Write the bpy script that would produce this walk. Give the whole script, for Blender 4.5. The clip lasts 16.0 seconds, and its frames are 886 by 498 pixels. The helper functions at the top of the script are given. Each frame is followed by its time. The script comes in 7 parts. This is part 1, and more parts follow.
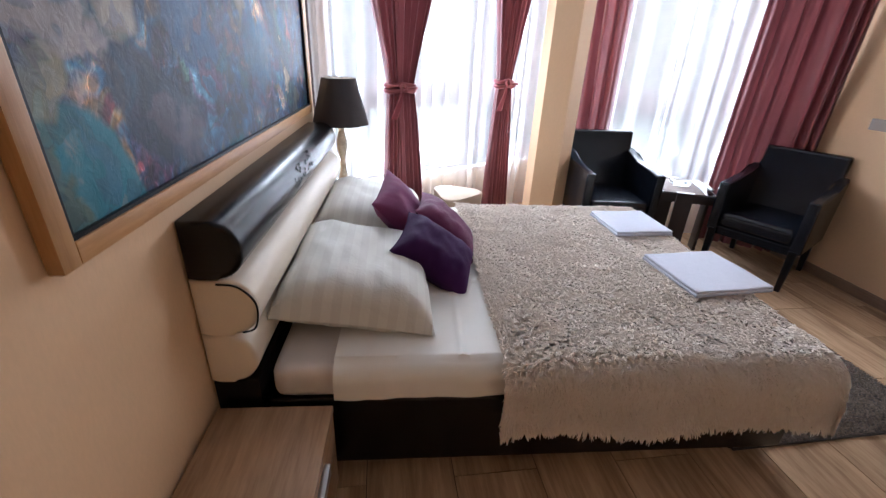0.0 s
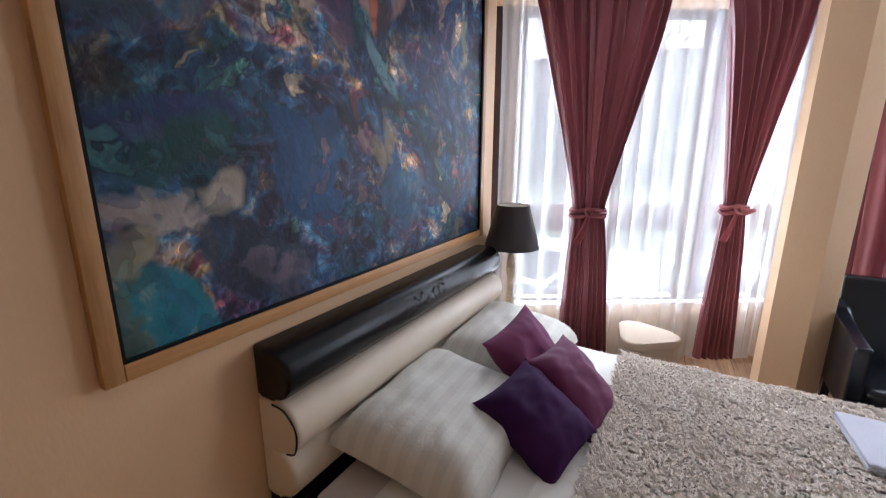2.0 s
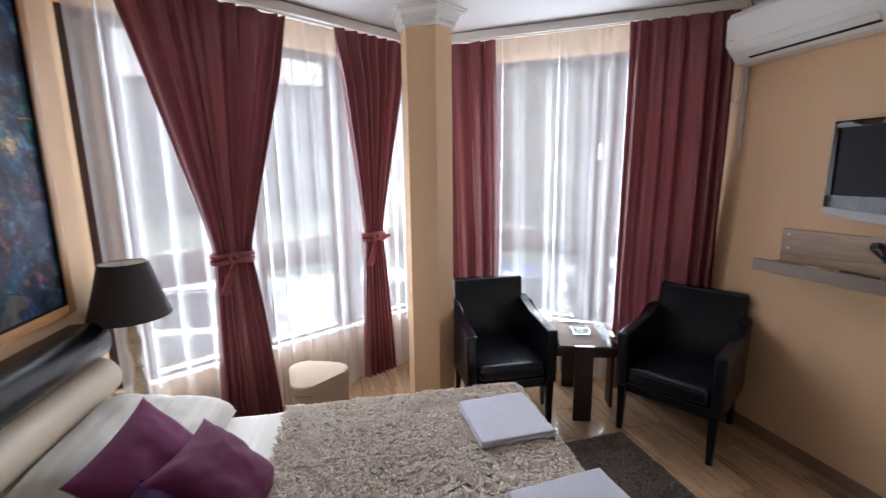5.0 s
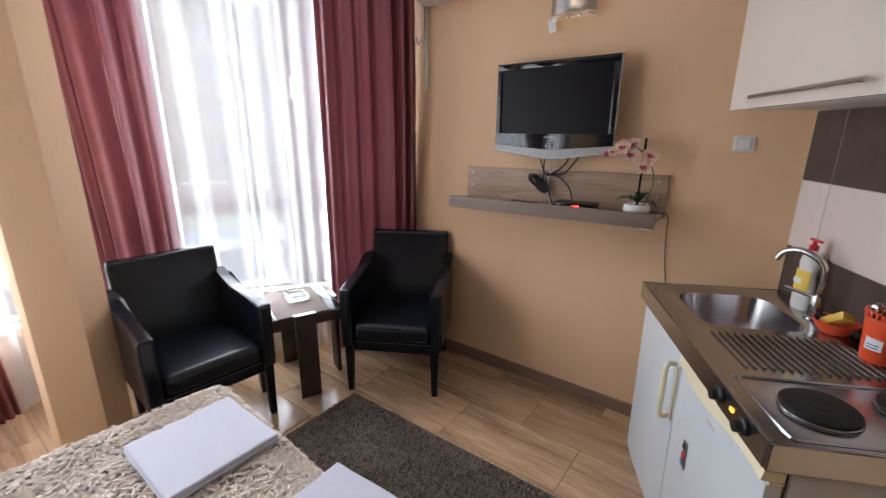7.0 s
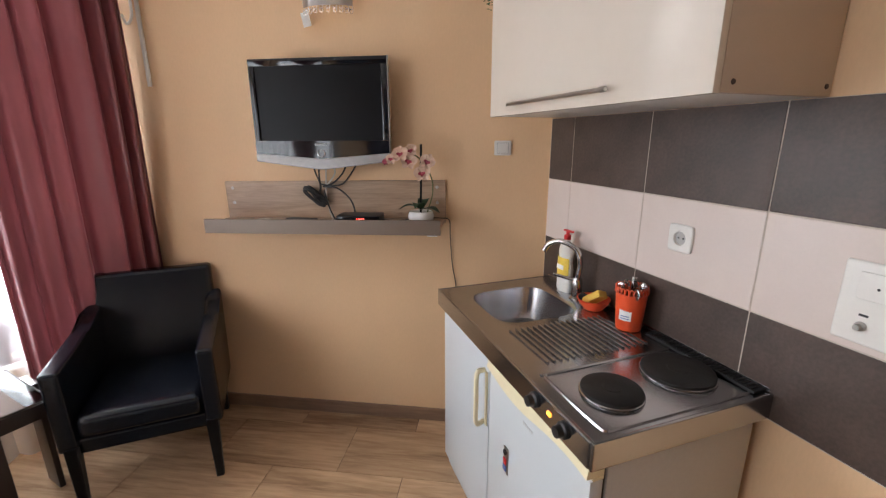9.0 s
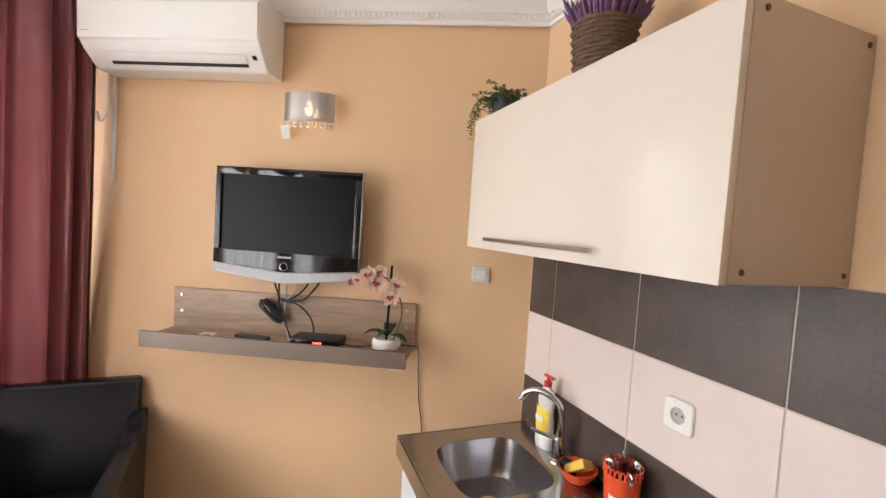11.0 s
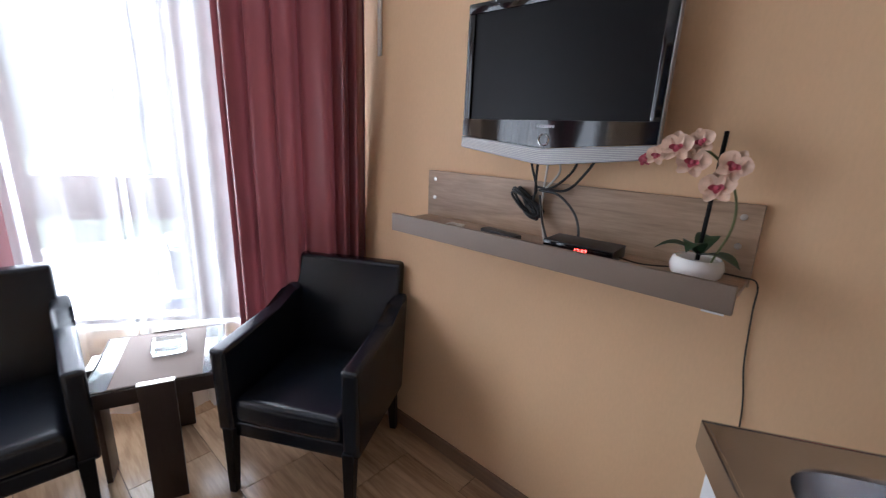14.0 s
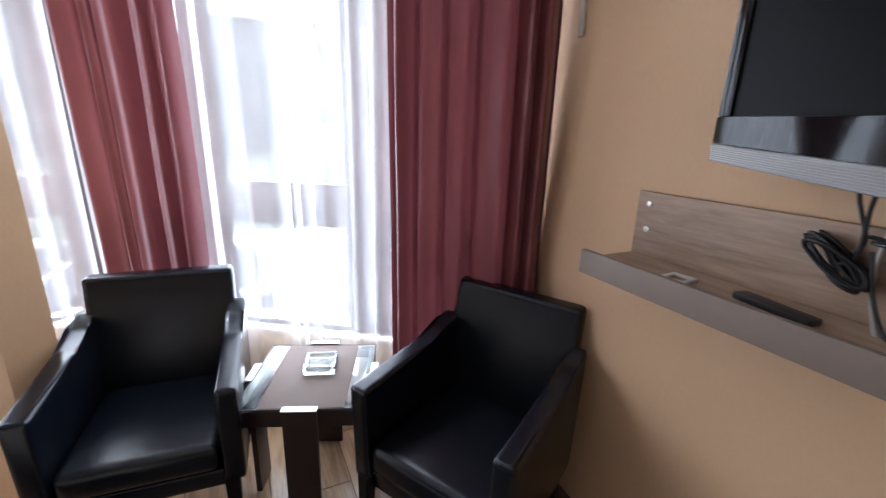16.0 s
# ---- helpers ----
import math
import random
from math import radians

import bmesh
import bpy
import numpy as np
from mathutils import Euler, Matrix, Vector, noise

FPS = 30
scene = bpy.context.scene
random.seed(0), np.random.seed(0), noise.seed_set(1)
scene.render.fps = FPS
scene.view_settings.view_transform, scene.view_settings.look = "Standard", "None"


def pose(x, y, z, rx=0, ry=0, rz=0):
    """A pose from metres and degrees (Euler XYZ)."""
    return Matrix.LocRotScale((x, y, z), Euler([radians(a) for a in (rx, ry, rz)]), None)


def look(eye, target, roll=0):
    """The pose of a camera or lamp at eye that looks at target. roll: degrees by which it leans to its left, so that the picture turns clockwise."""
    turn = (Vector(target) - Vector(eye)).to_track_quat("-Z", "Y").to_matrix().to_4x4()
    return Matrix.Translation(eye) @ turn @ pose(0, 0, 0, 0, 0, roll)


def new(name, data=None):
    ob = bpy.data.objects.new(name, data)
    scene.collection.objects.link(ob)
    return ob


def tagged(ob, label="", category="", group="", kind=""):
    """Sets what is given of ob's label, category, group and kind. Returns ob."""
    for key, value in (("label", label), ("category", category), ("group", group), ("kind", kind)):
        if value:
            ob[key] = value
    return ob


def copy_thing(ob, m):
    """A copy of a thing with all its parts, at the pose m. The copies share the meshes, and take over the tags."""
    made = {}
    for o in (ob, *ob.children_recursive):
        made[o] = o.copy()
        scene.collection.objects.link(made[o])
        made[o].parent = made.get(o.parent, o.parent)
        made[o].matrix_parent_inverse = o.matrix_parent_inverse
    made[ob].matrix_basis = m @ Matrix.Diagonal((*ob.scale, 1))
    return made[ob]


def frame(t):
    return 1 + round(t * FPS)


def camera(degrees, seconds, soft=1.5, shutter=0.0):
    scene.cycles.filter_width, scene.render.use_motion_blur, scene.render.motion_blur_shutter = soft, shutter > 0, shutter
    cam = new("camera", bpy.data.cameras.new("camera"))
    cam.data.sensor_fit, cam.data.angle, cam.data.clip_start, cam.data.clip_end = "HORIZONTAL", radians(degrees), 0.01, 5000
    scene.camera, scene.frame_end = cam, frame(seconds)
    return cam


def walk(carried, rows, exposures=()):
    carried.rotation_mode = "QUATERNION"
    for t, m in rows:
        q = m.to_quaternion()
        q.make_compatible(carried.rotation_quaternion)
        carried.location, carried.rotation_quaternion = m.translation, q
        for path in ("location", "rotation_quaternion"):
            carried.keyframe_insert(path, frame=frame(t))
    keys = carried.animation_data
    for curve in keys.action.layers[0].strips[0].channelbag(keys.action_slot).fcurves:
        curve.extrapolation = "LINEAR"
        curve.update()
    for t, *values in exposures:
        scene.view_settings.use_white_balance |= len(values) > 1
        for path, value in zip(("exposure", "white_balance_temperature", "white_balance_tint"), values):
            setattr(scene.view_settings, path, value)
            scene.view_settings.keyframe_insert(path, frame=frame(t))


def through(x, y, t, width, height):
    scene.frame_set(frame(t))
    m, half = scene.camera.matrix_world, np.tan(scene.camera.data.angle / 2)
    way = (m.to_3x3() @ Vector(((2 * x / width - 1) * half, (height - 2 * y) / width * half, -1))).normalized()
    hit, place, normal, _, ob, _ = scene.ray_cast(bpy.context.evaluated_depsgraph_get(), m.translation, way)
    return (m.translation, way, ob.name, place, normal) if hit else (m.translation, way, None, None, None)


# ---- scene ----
cam = camera(92.6, 16.0, soft=1.2, shutter=0.25)
PATH = [
    (0, (-0.079, 0.439, 1.402), (0.095, 2.241, 0.551), 2.8),
    (0.5, (0.053, 0.486, 1.347), (-0.008, 2.248, 0.401), 5.3),
    (1, (0.2, 0.562, 1.403), (-0.176, 2.297, 0.484), 3.8),
    (1.5, (0.322, 0.649, 1.49), (-0.422, 2.371, 0.797), 0.6),
    (2, (0.423, 0.73, 1.564), (-0.541, 2.42, 1.099), 0.2),
    (2.5, (0.498, 0.784, 1.635), (-0.514, 2.482, 1.336), -0.2),
    (3, (0.508, 0.83, 1.661), (-0.511, 2.545, 1.522), -0.4),
    (3.5, (0.553, 0.868, 1.652), (-0.218, 2.709, 1.532), -0.8),
    (4, (0.575, 0.895, 1.647), (0.185, 2.844, 1.431), -2.3),
    (4.5, (0.588, 0.923, 1.633), (0.574, 2.898, 1.32), -2.5),
    (5, (0.61, 0.986, 1.622), (0.995, 2.916, 1.269), -0.7),
    (7.5, (0.901, 1.367, 1.485), (2.518, 2.397, 0.917), -0.3),
    (8, (0.942, 1.417, 1.488), (2.7, 2.134, 0.86), -1.4),
    (8.2, (0.952, 1.449, 1.489), (2.759, 2.001, 0.836), -1.8),
    (10.3, (1.262, 1.424, 1.569), (3.217, 1.63, 1.206), 2.2),
    (10.5, (1.275, 1.398, 1.589), (3.243, 1.633, 1.326), 2.5),
    (11, (1.261, 1.425, 1.643), (3.232, 1.75, 1.543), 3.8),
    (11.5, (1.296, 1.461, 1.653), (3.185, 2.116, 1.581), 4.5),
    (12, (1.424, 1.547, 1.623), (3.178, 2.502, 1.512), 4.1),
    (12.5, (1.579, 1.647, 1.538), (3.266, 2.697, 1.305), 3.2),
    (13, (1.679, 1.648, 1.484), (3.319, 2.731, 1.11), 2.1),
    (13.5, (1.721, 1.632, 1.453), (3.239, 2.844, 0.978), 1.4),
    (14, (1.776, 1.634, 1.441), (3.131, 3.008, 0.915), 2.7),
    (14.5, (1.817, 1.67, 1.45), (3.013, 3.165, 0.871), 2.7),
    (15, (1.876, 1.757, 1.451), (2.999, 3.302, 0.858), 2.3),
    (15.5, (1.929, 1.898, 1.472), (2.942, 3.512, 0.864), 1.4),
    (16, (1.973, 2.006, 1.454), (2.693, 3.787, 0.899), 1.8),
]
EXPOSURES = [(0.0, 3.05, 5400, 10), (0.5, 3.2, 5400, 10), (1.5, 2.75, 5500, 10), (2.5, 2.65, 5550, 10), (3.5, 2.55, 5700, 10), (5.0, 2.3, 5750, 10), (7.5, 2.92, 5850, 10), (8.2, 2.82, 5900, 10), (10.3, 3.72, 6300, 10), (11.1, 3.57, 6300, 10), (11.5, 2.97, 6200, 10), (12.0, 2.22, 6000, 10), (12.6, 2.17, 5850, 10), (13.1, 2.47, 5700, 10), (13.6, 2.75, 5600, 10), (14.2, 2.95, 5500, 10), (15.4, 2.92, 5450, 10), (16.0, 2.68, 5450, 10)]
walk(cam, [(t, look(eye, target, roll)) for t, eye, target, roll in PATH], EXPOSURES)

# ---- light ----
world = bpy.data.worlds.new("overcast_world")
scene.world = world
world.use_nodes = True
wn = world.node_tree.nodes
wl = world.node_tree.links
sky = wn.new("ShaderNodeTexSky")
sky.sky_type = "NISHITA"
sky.sun_disc = False
sky.sun_elevation = radians(32)
sky.sun_rotation = radians(0)
sky.air_density, sky.dust_density, sky.ozone_density = 1.0, 6.0, 0.5
grey = wn.new("ShaderNodeMixRGB")
grey.inputs["Fac"].default_value = 0.85
grey.inputs["Color2"].default_value = (2.3, 2.45, 2.7, 1)
wl.new(sky.outputs["Color"], grey.inputs["Color1"])
wl.new(grey.outputs["Color"], wn["Background"].inputs["Color"])
wn["Background"].inputs["Strength"].default_value = 0.05

sun = new("sun", bpy.data.lights.new("sun", "SUN"))
sun.data.energy, sun.data.angle, sun.data.color = 3.4, radians(60), (1.0, 0.98, 0.95)
sun.matrix_world = look((1.2, 20, 11.0), (1.2, 3, 0.4))

# frames of the four oblique walls: x runs along the wall, y into the room
KIT = pose(3.05, 1.333, 0, 0, 0, 30.1)
TVW = pose(3.062, 1.33, 0, 0, 0, 93.3)
W1 = pose(-0.75, 3.463, 0, 0, 0, 31.8)
W2 = pose(1.1115, 4.617, 0, 0, 0, -30.6)
W1_LEN, W2_LEN = 2.19, 2.12

# skylight that enters through the two window openings
for wall_m, length in ((W1, W1_LEN), (W2, W2_LEN)):
    skylight = new("window_skylight", bpy.data.lights.new("window_skylight", "AREA"))
    skylight.data.shape, skylight.data.size, skylight.data.size_y = "RECTANGLE", length - 0.25, 1.95
    skylight.data.energy, skylight.data.color = 13.5, (0.98, 0.985, 1.0)
    skylight.matrix_world = wall_m @ Matrix.Translation((length / 2, -0.006, 1.45)) @ Matrix.Rotation(radians(-90), 4, "X")

# ---- materials ----


def nodes_of(name):
    m = bpy.data.materials.new(name)
    m.use_nodes = True
    return m, m.node_tree.nodes, m.node_tree.links, m.node_tree.nodes["Principled BSDF"]


def coords(n, l, scale=(1, 1, 1), kind="Object"):
    tc, mp = n.new("ShaderNodeTexCoord"), n.new("ShaderNodeMapping")
    mp.inputs["Scale"].default_value = scale
    l.new(tc.outputs[kind], mp.inputs["Vector"])
    return mp.outputs["Vector"]


def noise_node(n, l, vec, scale, detail=4, rough=0.55, dist=0.0):
    t = n.new("ShaderNodeTexNoise")
    t.inputs["Scale"].default_value, t.inputs["Detail"].default_value = scale, detail
    t.inputs["Roughness"].default_value, t.inputs["Distortion"].default_value = rough, dist
    l.new(vec, t.inputs["Vector"])
    return t


def ramp_node(n, l, fac, stops):
    r = n.new("ShaderNodeValToRGB")
    while len(r.color_ramp.elements) < len(stops):
        r.color_ramp.elements.new(0.5)
    for e, (p, c) in zip(r.color_ramp.elements, stops):
        e.position, e.color = p, (*c, 1)
    l.new(fac, r.inputs["Fac"])
    return r.outputs["Color"]


def mix_node(n, l, fac, a, b, mode="MIX"):
    m = n.new("ShaderNodeMixRGB")
    m.blend_type = mode
    for key, v in (("Fac", fac), ("Color1", a), ("Color2", b)):
        if hasattr(v, "is_linked"):
            l.new(v, m.inputs[key])
        else:
            m.inputs[key].default_value = v if key == "Fac" else (*v, 1)
    return m.outputs["Color"]


def bump_node(n, l, bsdf, height, strength, distance=0.01):
    b = n.new("ShaderNodeBump")
    b.inputs["Strength"].default_value, b.inputs["Distance"].default_value = strength, distance
    l.new(height, b.inputs["Height"])
    l.new(b.outputs["Normal"], bsdf.inputs["Normal"])


def material(name, color, rough=0.5, metal=0.0, vary=0.12, scale=4.0, grain=60.0, bump=0.1, stretch=(1, 1, 1), sheen=0.0, coat=0.0, depth=0.01, spread=0.06, specular=0.5):
    """Base colour with broad stains and fine grain, roughness that varies, and fine relief."""
    m, n, l, b = nodes_of(name)
    v = coords(n, l, stretch)
    broad, fine = noise_node(n, l, v, scale), noise_node(n, l, v, grain, 6)
    dark = tuple(c * (1 - vary) for c in color)
    light = tuple(min(1, c * (1 + vary)) for c in color)
    c1 = ramp_node(n, l, broad.outputs["Fac"], [(0.3, dark), (0.7, light)])
    c2 = mix_node(n, l, 0.35, c1, ramp_node(n, l, fine.outputs["Fac"], [(0.35, dark), (0.65, light)]))
    l.new(c2, b.inputs["Base Color"])
    rr = n.new("ShaderNodeMapRange")
    rr.inputs["To Min"].default_value, rr.inputs["To Max"].default_value = max(0.02, rough - spread), min(1, rough + spread)
    l.new(broad.outputs["Fac"], rr.inputs["Value"])
    l.new(rr.outputs["Result"], b.inputs["Roughness"])
    b.inputs["Metallic"].default_value = metal
    b.inputs["Sheen Weight"].default_value = sheen
    b.inputs["Coat Weight"].default_value = coat
    b.inputs["Specular IOR Level"].default_value = specular
    if bump:
        bump_node(n, l, b, fine.outputs["Fac"], bump, depth)
    return m


def wood(name, dark, light, axis=1, scale=1.0, rough=0.45, seed=0.0):
    """Long grain along the given axis; each piece is shifted by its own random number."""
    m, n, l, b = nodes_of(name)
    tc, mp, info = n.new("ShaderNodeTexCoord"), n.new("ShaderNodeMapping"), n.new("ShaderNodeObjectInfo")
    st = [14.0 * scale] * 3
    st[axis] = 1.3 * scale
    mp.inputs["Scale"].default_value = st
    sh = n.new("ShaderNodeVectorMath")
    sh.operation = "MULTIPLY_ADD"
    sh.inputs[1].default_value = (37.0, 53.0, 29.0)
    l.new(info.outputs["Random"], sh.inputs[0])
    l.new(tc.outputs["Object"], sh.inputs[2])
    l.new(sh.outputs[0], mp.inputs["Vector"])
    a = noise_node(n, l, mp.outputs["Vector"], 1.0, 6, 0.6, 0.8)
    f = noise_node(n, l, mp.outputs["Vector"], 7.0, 3, 0.6, 0.2)
    mid = tuple((p + q) / 2 for p, q in zip(dark, light))
    c = ramp_node(n, l, a.outputs["Fac"], [(0.3, dark), (0.48, mid), (0.68, light)])
    c = mix_node(n, l, 0.25, c, ramp_node(n, l, f.outputs["Fac"], [(0.4, dark), (0.6, light)]))
    tone = n.new("ShaderNodeMapRange")
    tone.inputs["To Min"].default_value, tone.inputs["To Max"].default_value = 0.88, 1.1
    l.new(info.outputs["Random"], tone.inputs["Value"])
    c = mix_node(n, l, 1.0, c, tone.outputs["Result"], "MULTIPLY")
    l.new(c, b.inputs["Base Color"])
    b.inputs["Roughness"].default_value = rough
    bump_node(n, l, b, f.outputs["Fac"], 0.08, 0.004)
    return m


def cloth_through(name, color, through, clear=0.0, rough=0.6, sheen=0.4, grain=500.0):
    """Cloth that lets part of the light through; clear is the open share of a loose weave."""
    m, n, l, b = nodes_of(name)
    v = coords(n, l)
    f, g = noise_node(n, l, v, grain, 2), noise_node(n, l, v, 5.0, 3)
    c = ramp_node(n, l, g.outputs["Fac"], [(0.3, tuple(x * 0.9 for x in color)), (0.7, color)])
    l.new(c, b.inputs["Base Color"])
    b.inputs["Roughness"].default_value, b.inputs["Sheen Weight"].default_value = rough, sheen
    bump_node(n, l, b, f.outputs["Fac"], 0.12, 0.002)
    tr, mx = n.new("ShaderNodeBsdfTranslucent"), n.new("ShaderNodeMixShader")
    l.new(c, tr.inputs["Color"])
    mx.inputs["Fac"].default_value = through
    l.new(b.outputs["BSDF"], mx.inputs[1])
    l.new(tr.outputs["BSDF"], mx.inputs[2])
    last = mx.outputs["Shader"]
    if clear:
        hole, m2 = n.new("ShaderNodeBsdfTransparent"), n.new("ShaderNodeMixShader")
        m2.inputs["Fac"].default_value = clear
        l.new(last, m2.inputs[1])
        l.new(hole.outputs["BSDF"], m2.inputs[2])
        last = m2.outputs["Shader"]
    l.new(last, n["Material Output"].inputs["Surface"])
    return m


def plain_glass(name, tint=(1, 1, 1), rough=0.0, ior=1.45):
    m, n, l, b = nodes_of(name)
    b.inputs["Base Color"].default_value = (*tint, 1)
    b.inputs["Transmission Weight"].default_value, b.inputs["Roughness"].default_value = 1.0, rough
    b.inputs["IOR"].default_value = ior
    return m


def pane_glass(name):
    """A window pane: mostly clear, with a weak mirror image."""
    m, n, l, b = nodes_of(name)
    t, g, f, mx = n.new("ShaderNodeBsdfTransparent"), n.new("ShaderNodeBsdfGlossy"), n.new("ShaderNodeFresnel"), n.new("ShaderNodeMixShader")
    g.inputs["Roughness"].default_value = 0.02
    l.new(f.outputs["Fac"], mx.inputs["Fac"])
    l.new(t.outputs["BSDF"], mx.inputs[1])
    l.new(g.outputs["BSDF"], mx.inputs[2])
    l.new(mx.outputs["Shader"], n["Material Output"].inputs["Surface"])
    return m


def glow(name, color, strength):
    m, n, l, b = nodes_of(name)
    b.inputs["Base Color"].default_value = (*color, 1)
    b.inputs["Emission Color"].default_value = (*color, 1)
    b.inputs["Emission Strength"].default_value = strength
    return m


WALL = material("peach_wall_paint", (0.735, 0.50, 0.292), 0.7, vary=0.05, scale=2.2, grain=130, bump=0.12, stretch=(1, 1, 0.35), depth=0.004)
CEIL = material("white_ceiling_paint", (0.80, 0.79, 0.78), 0.85, vary=0.02, grain=90, bump=0.05)
PLASTER = material("white_plaster_moulding", (0.82, 0.79, 0.74), 0.7, vary=0.04, grain=120, bump=0.08)
BROWN_FRAME = wood("brown_window_profile", (0.035, 0.017, 0.014), (0.06, 0.030, 0.024), 2, 1.0, 0.4)
PANE = pane_glass("window_pane_glass")
FLOOR_TILE = wood("wood_look_floor_tile", (0.22, 0.127, 0.071), (0.61, 0.415, 0.250), 1, 0.55, 0.18)
GROUT = material("floor_grout", (0.10, 0.07, 0.05), 0.9, grain=200, bump=0.2)
SKIRT = wood("skirting_tile", (0.15, 0.09, 0.06), (0.30, 0.19, 0.12), 0, 0.6, 0.35)
OAK = wood("pale_oak_laminate", (0.26, 0.152, 0.077), (0.52, 0.340, 0.195), 1, 0.9, 0.45)
SHELF_OAK = wood("grey_oak_laminate", (0.22, 0.145, 0.090), (0.47, 0.335, 0.225), 0, 1.1, 0.5)
SHELF_EDGE = material("taupe_shelf_board", (0.205, 0.155, 0.118), 0.6, vary=0.05, grain=220, bump=0.06)
LEATHER = material("black_leather", (0.005, 0.007, 0.012), 0.24, vary=0.08, scale=6, grain=320, bump=0.14, depth=0.003, specular=0.48, spread=0.012)
LEATHER_BED = material("black_padded_leatherette", (0.005, 0.0045, 0.005), 0.23, vary=0.08, scale=5, grain=260, bump=0.2, depth=0.003, specular=0.3, spread=0.015)
LEG_BLACK = material("black_stained_wood", (0.006, 0.0055, 0.006), 0.4, vary=0.3, grain=120, bump=0.1, specular=0.2)
CREAM = material("cream_leatherette", (0.74, 0.64, 0.50), 0.42, vary=0.05, scale=5, grain=240, bump=0.14, depth=0.003)
POUF_SKIN = material("matt_beige_leatherette", (0.44, 0.34, 0.25), 0.7, vary=0.06, grain=240, bump=0.12, depth=0.003, specular=0.15)
SHEET = material("white_cotton", (0.82, 0.80, 0.74), 0.85, vary=0.04, scale=6, grain=420, bump=0.12, sheen=0.2, depth=0.003)
MATTRESS = material("pale_mattress_cover", (0.66, 0.61, 0.575), 0.85, vary=0.05, scale=6, grain=420, bump=0.15, sheen=0.2, depth=0.003)
TOWEL = material("white_terry_towel", (0.60, 0.61, 0.70), 0.95, vary=0.04, scale=30, grain=520, bump=0.6, sheen=0.4, depth=0.004)
PURPLE = material("dark_purple_cushion_cloth", (0.040, 0.008, 0.058), 0.8, vary=0.15, scale=8, grain=460, bump=0.25, sheen=0.0, depth=0.003, specular=0.15)
MAUVE = material("mauve_cushion_cloth", (0.165, 0.036, 0.100), 0.8, vary=0.12, scale=8, grain=460, bump=0.25, sheen=0.08, depth=0.003, specular=0.15)
PLUM = material("plum_cushion_cloth", (0.120, 0.020, 0.066), 0.8, vary=0.12, scale=8, grain=460, bump=0.25, sheen=0.08, depth=0.003, specular=0.15)
CURTAIN = cloth_through("dusty_rose_satin", (0.215, 0.060, 0.066), 0.12, 0.0, 0.36, 0.10)
TIE = cloth_through("dusty_rose_sash", (0.38, 0.11, 0.13), 0.15, 0.0, 0.45, 0.1)
SHEER = cloth_through("white_sheer_voile", (0.88, 0.89, 0.90), 0.062, 0.45, 0.8, 0.0)
STEEL = material("brushed_stainless_steel", (0.44, 0.44, 0.45), 0.21, 1.0, spread=0.03, vary=0.03, scale=3, grain=60, bump=0.015, stretch=(1, 9, 1), depth=0.001)
CHROME = material("chrome", (0.62, 0.61, 0.60), 0.12, 1.0, vary=0.03, bump=0, spread=0.02)
NICKEL = material("brushed_nickel", (0.50, 0.48, 0.45), 0.30, 1.0, vary=0.06, grain=160, bump=0.03)
DARK_METAL = material("hotplate_cast_iron", (0.018, 0.017, 0.016), 0.55, 0.3, vary=0.3, scale=9, grain=180, bump=0.15)
BLACK_PLASTIC = material("black_plastic", (0.012, 0.012, 0.013), 0.4, vary=0.2, grain=200, bump=0.05)
GLOSS_BLACK = material("gloss_black_plastic", (0.006, 0.006, 0.007), 0.06, vary=0.1, bump=0, spread=0.01)
SCREEN = material("dark_lcd_screen", (0.006, 0.006, 0.007), 0.32, vary=0.03, bump=0, spread=0.01)
SILVER_PLASTIC = material("silver_speaker_grille", (0.34, 0.34, 0.345), 0.4, 0.3, vary=0.04, grain=400, bump=0.2, depth=0.002)
WHITE_PLASTIC = material("white_plastic", (0.78, 0.76, 0.71), 0.35, vary=0.03, grain=150, bump=0.02)
AC_WHITE = material("aged_white_plastic", (0.80, 0.78, 0.73), 0.4, vary=0.03, grain=160, bump=0.02)
FRIDGE_WHITE = material("white_enamel", (0.54, 0.57, 0.585), 0.30, vary=0.012, grain=90, bump=0.0, spread=0.012)
FRIDGE_SIDE = material("off_white_enamel", (0.53, 0.51, 0.475), 0.4, vary=0.05, grain=90, bump=0.04)
CREAM_PLASTIC = material("yellowed_plastic", (0.74, 0.66, 0.44), 0.4, vary=0.05, bump=0.03)
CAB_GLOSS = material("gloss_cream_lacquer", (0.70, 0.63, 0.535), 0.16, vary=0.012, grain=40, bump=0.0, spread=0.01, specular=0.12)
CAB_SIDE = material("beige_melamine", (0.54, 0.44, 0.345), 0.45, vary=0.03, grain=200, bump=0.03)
TILE_DARK = material("dark_brown_wall_tile", (0.070, 0.047, 0.037), 0.46, vary=0.42, scale=7, grain=110, bump=0.12, depth=0.004)
TILE_LIGHT = material("pale_pink_wall_tile", (0.68, 0.585, 0.53), 0.33, vary=0.03, scale=9, grain=110, bump=0.08, depth=0.004)
TILE_GROUT = material("wall_tile_grout", (0.58, 0.50, 0.42), 0.9, grain=220, bump=0.2)
PINE = wood("honey_pine_frame", (0.37, 0.180, 0.055), (0.57, 0.32, 0.125), 1, 1.0, 0.45)
PINE_Z = wood("honey_pine_frame_upright", (0.37, 0.180, 0.055), (0.57, 0.32, 0.125), 2, 1.0, 0.45)
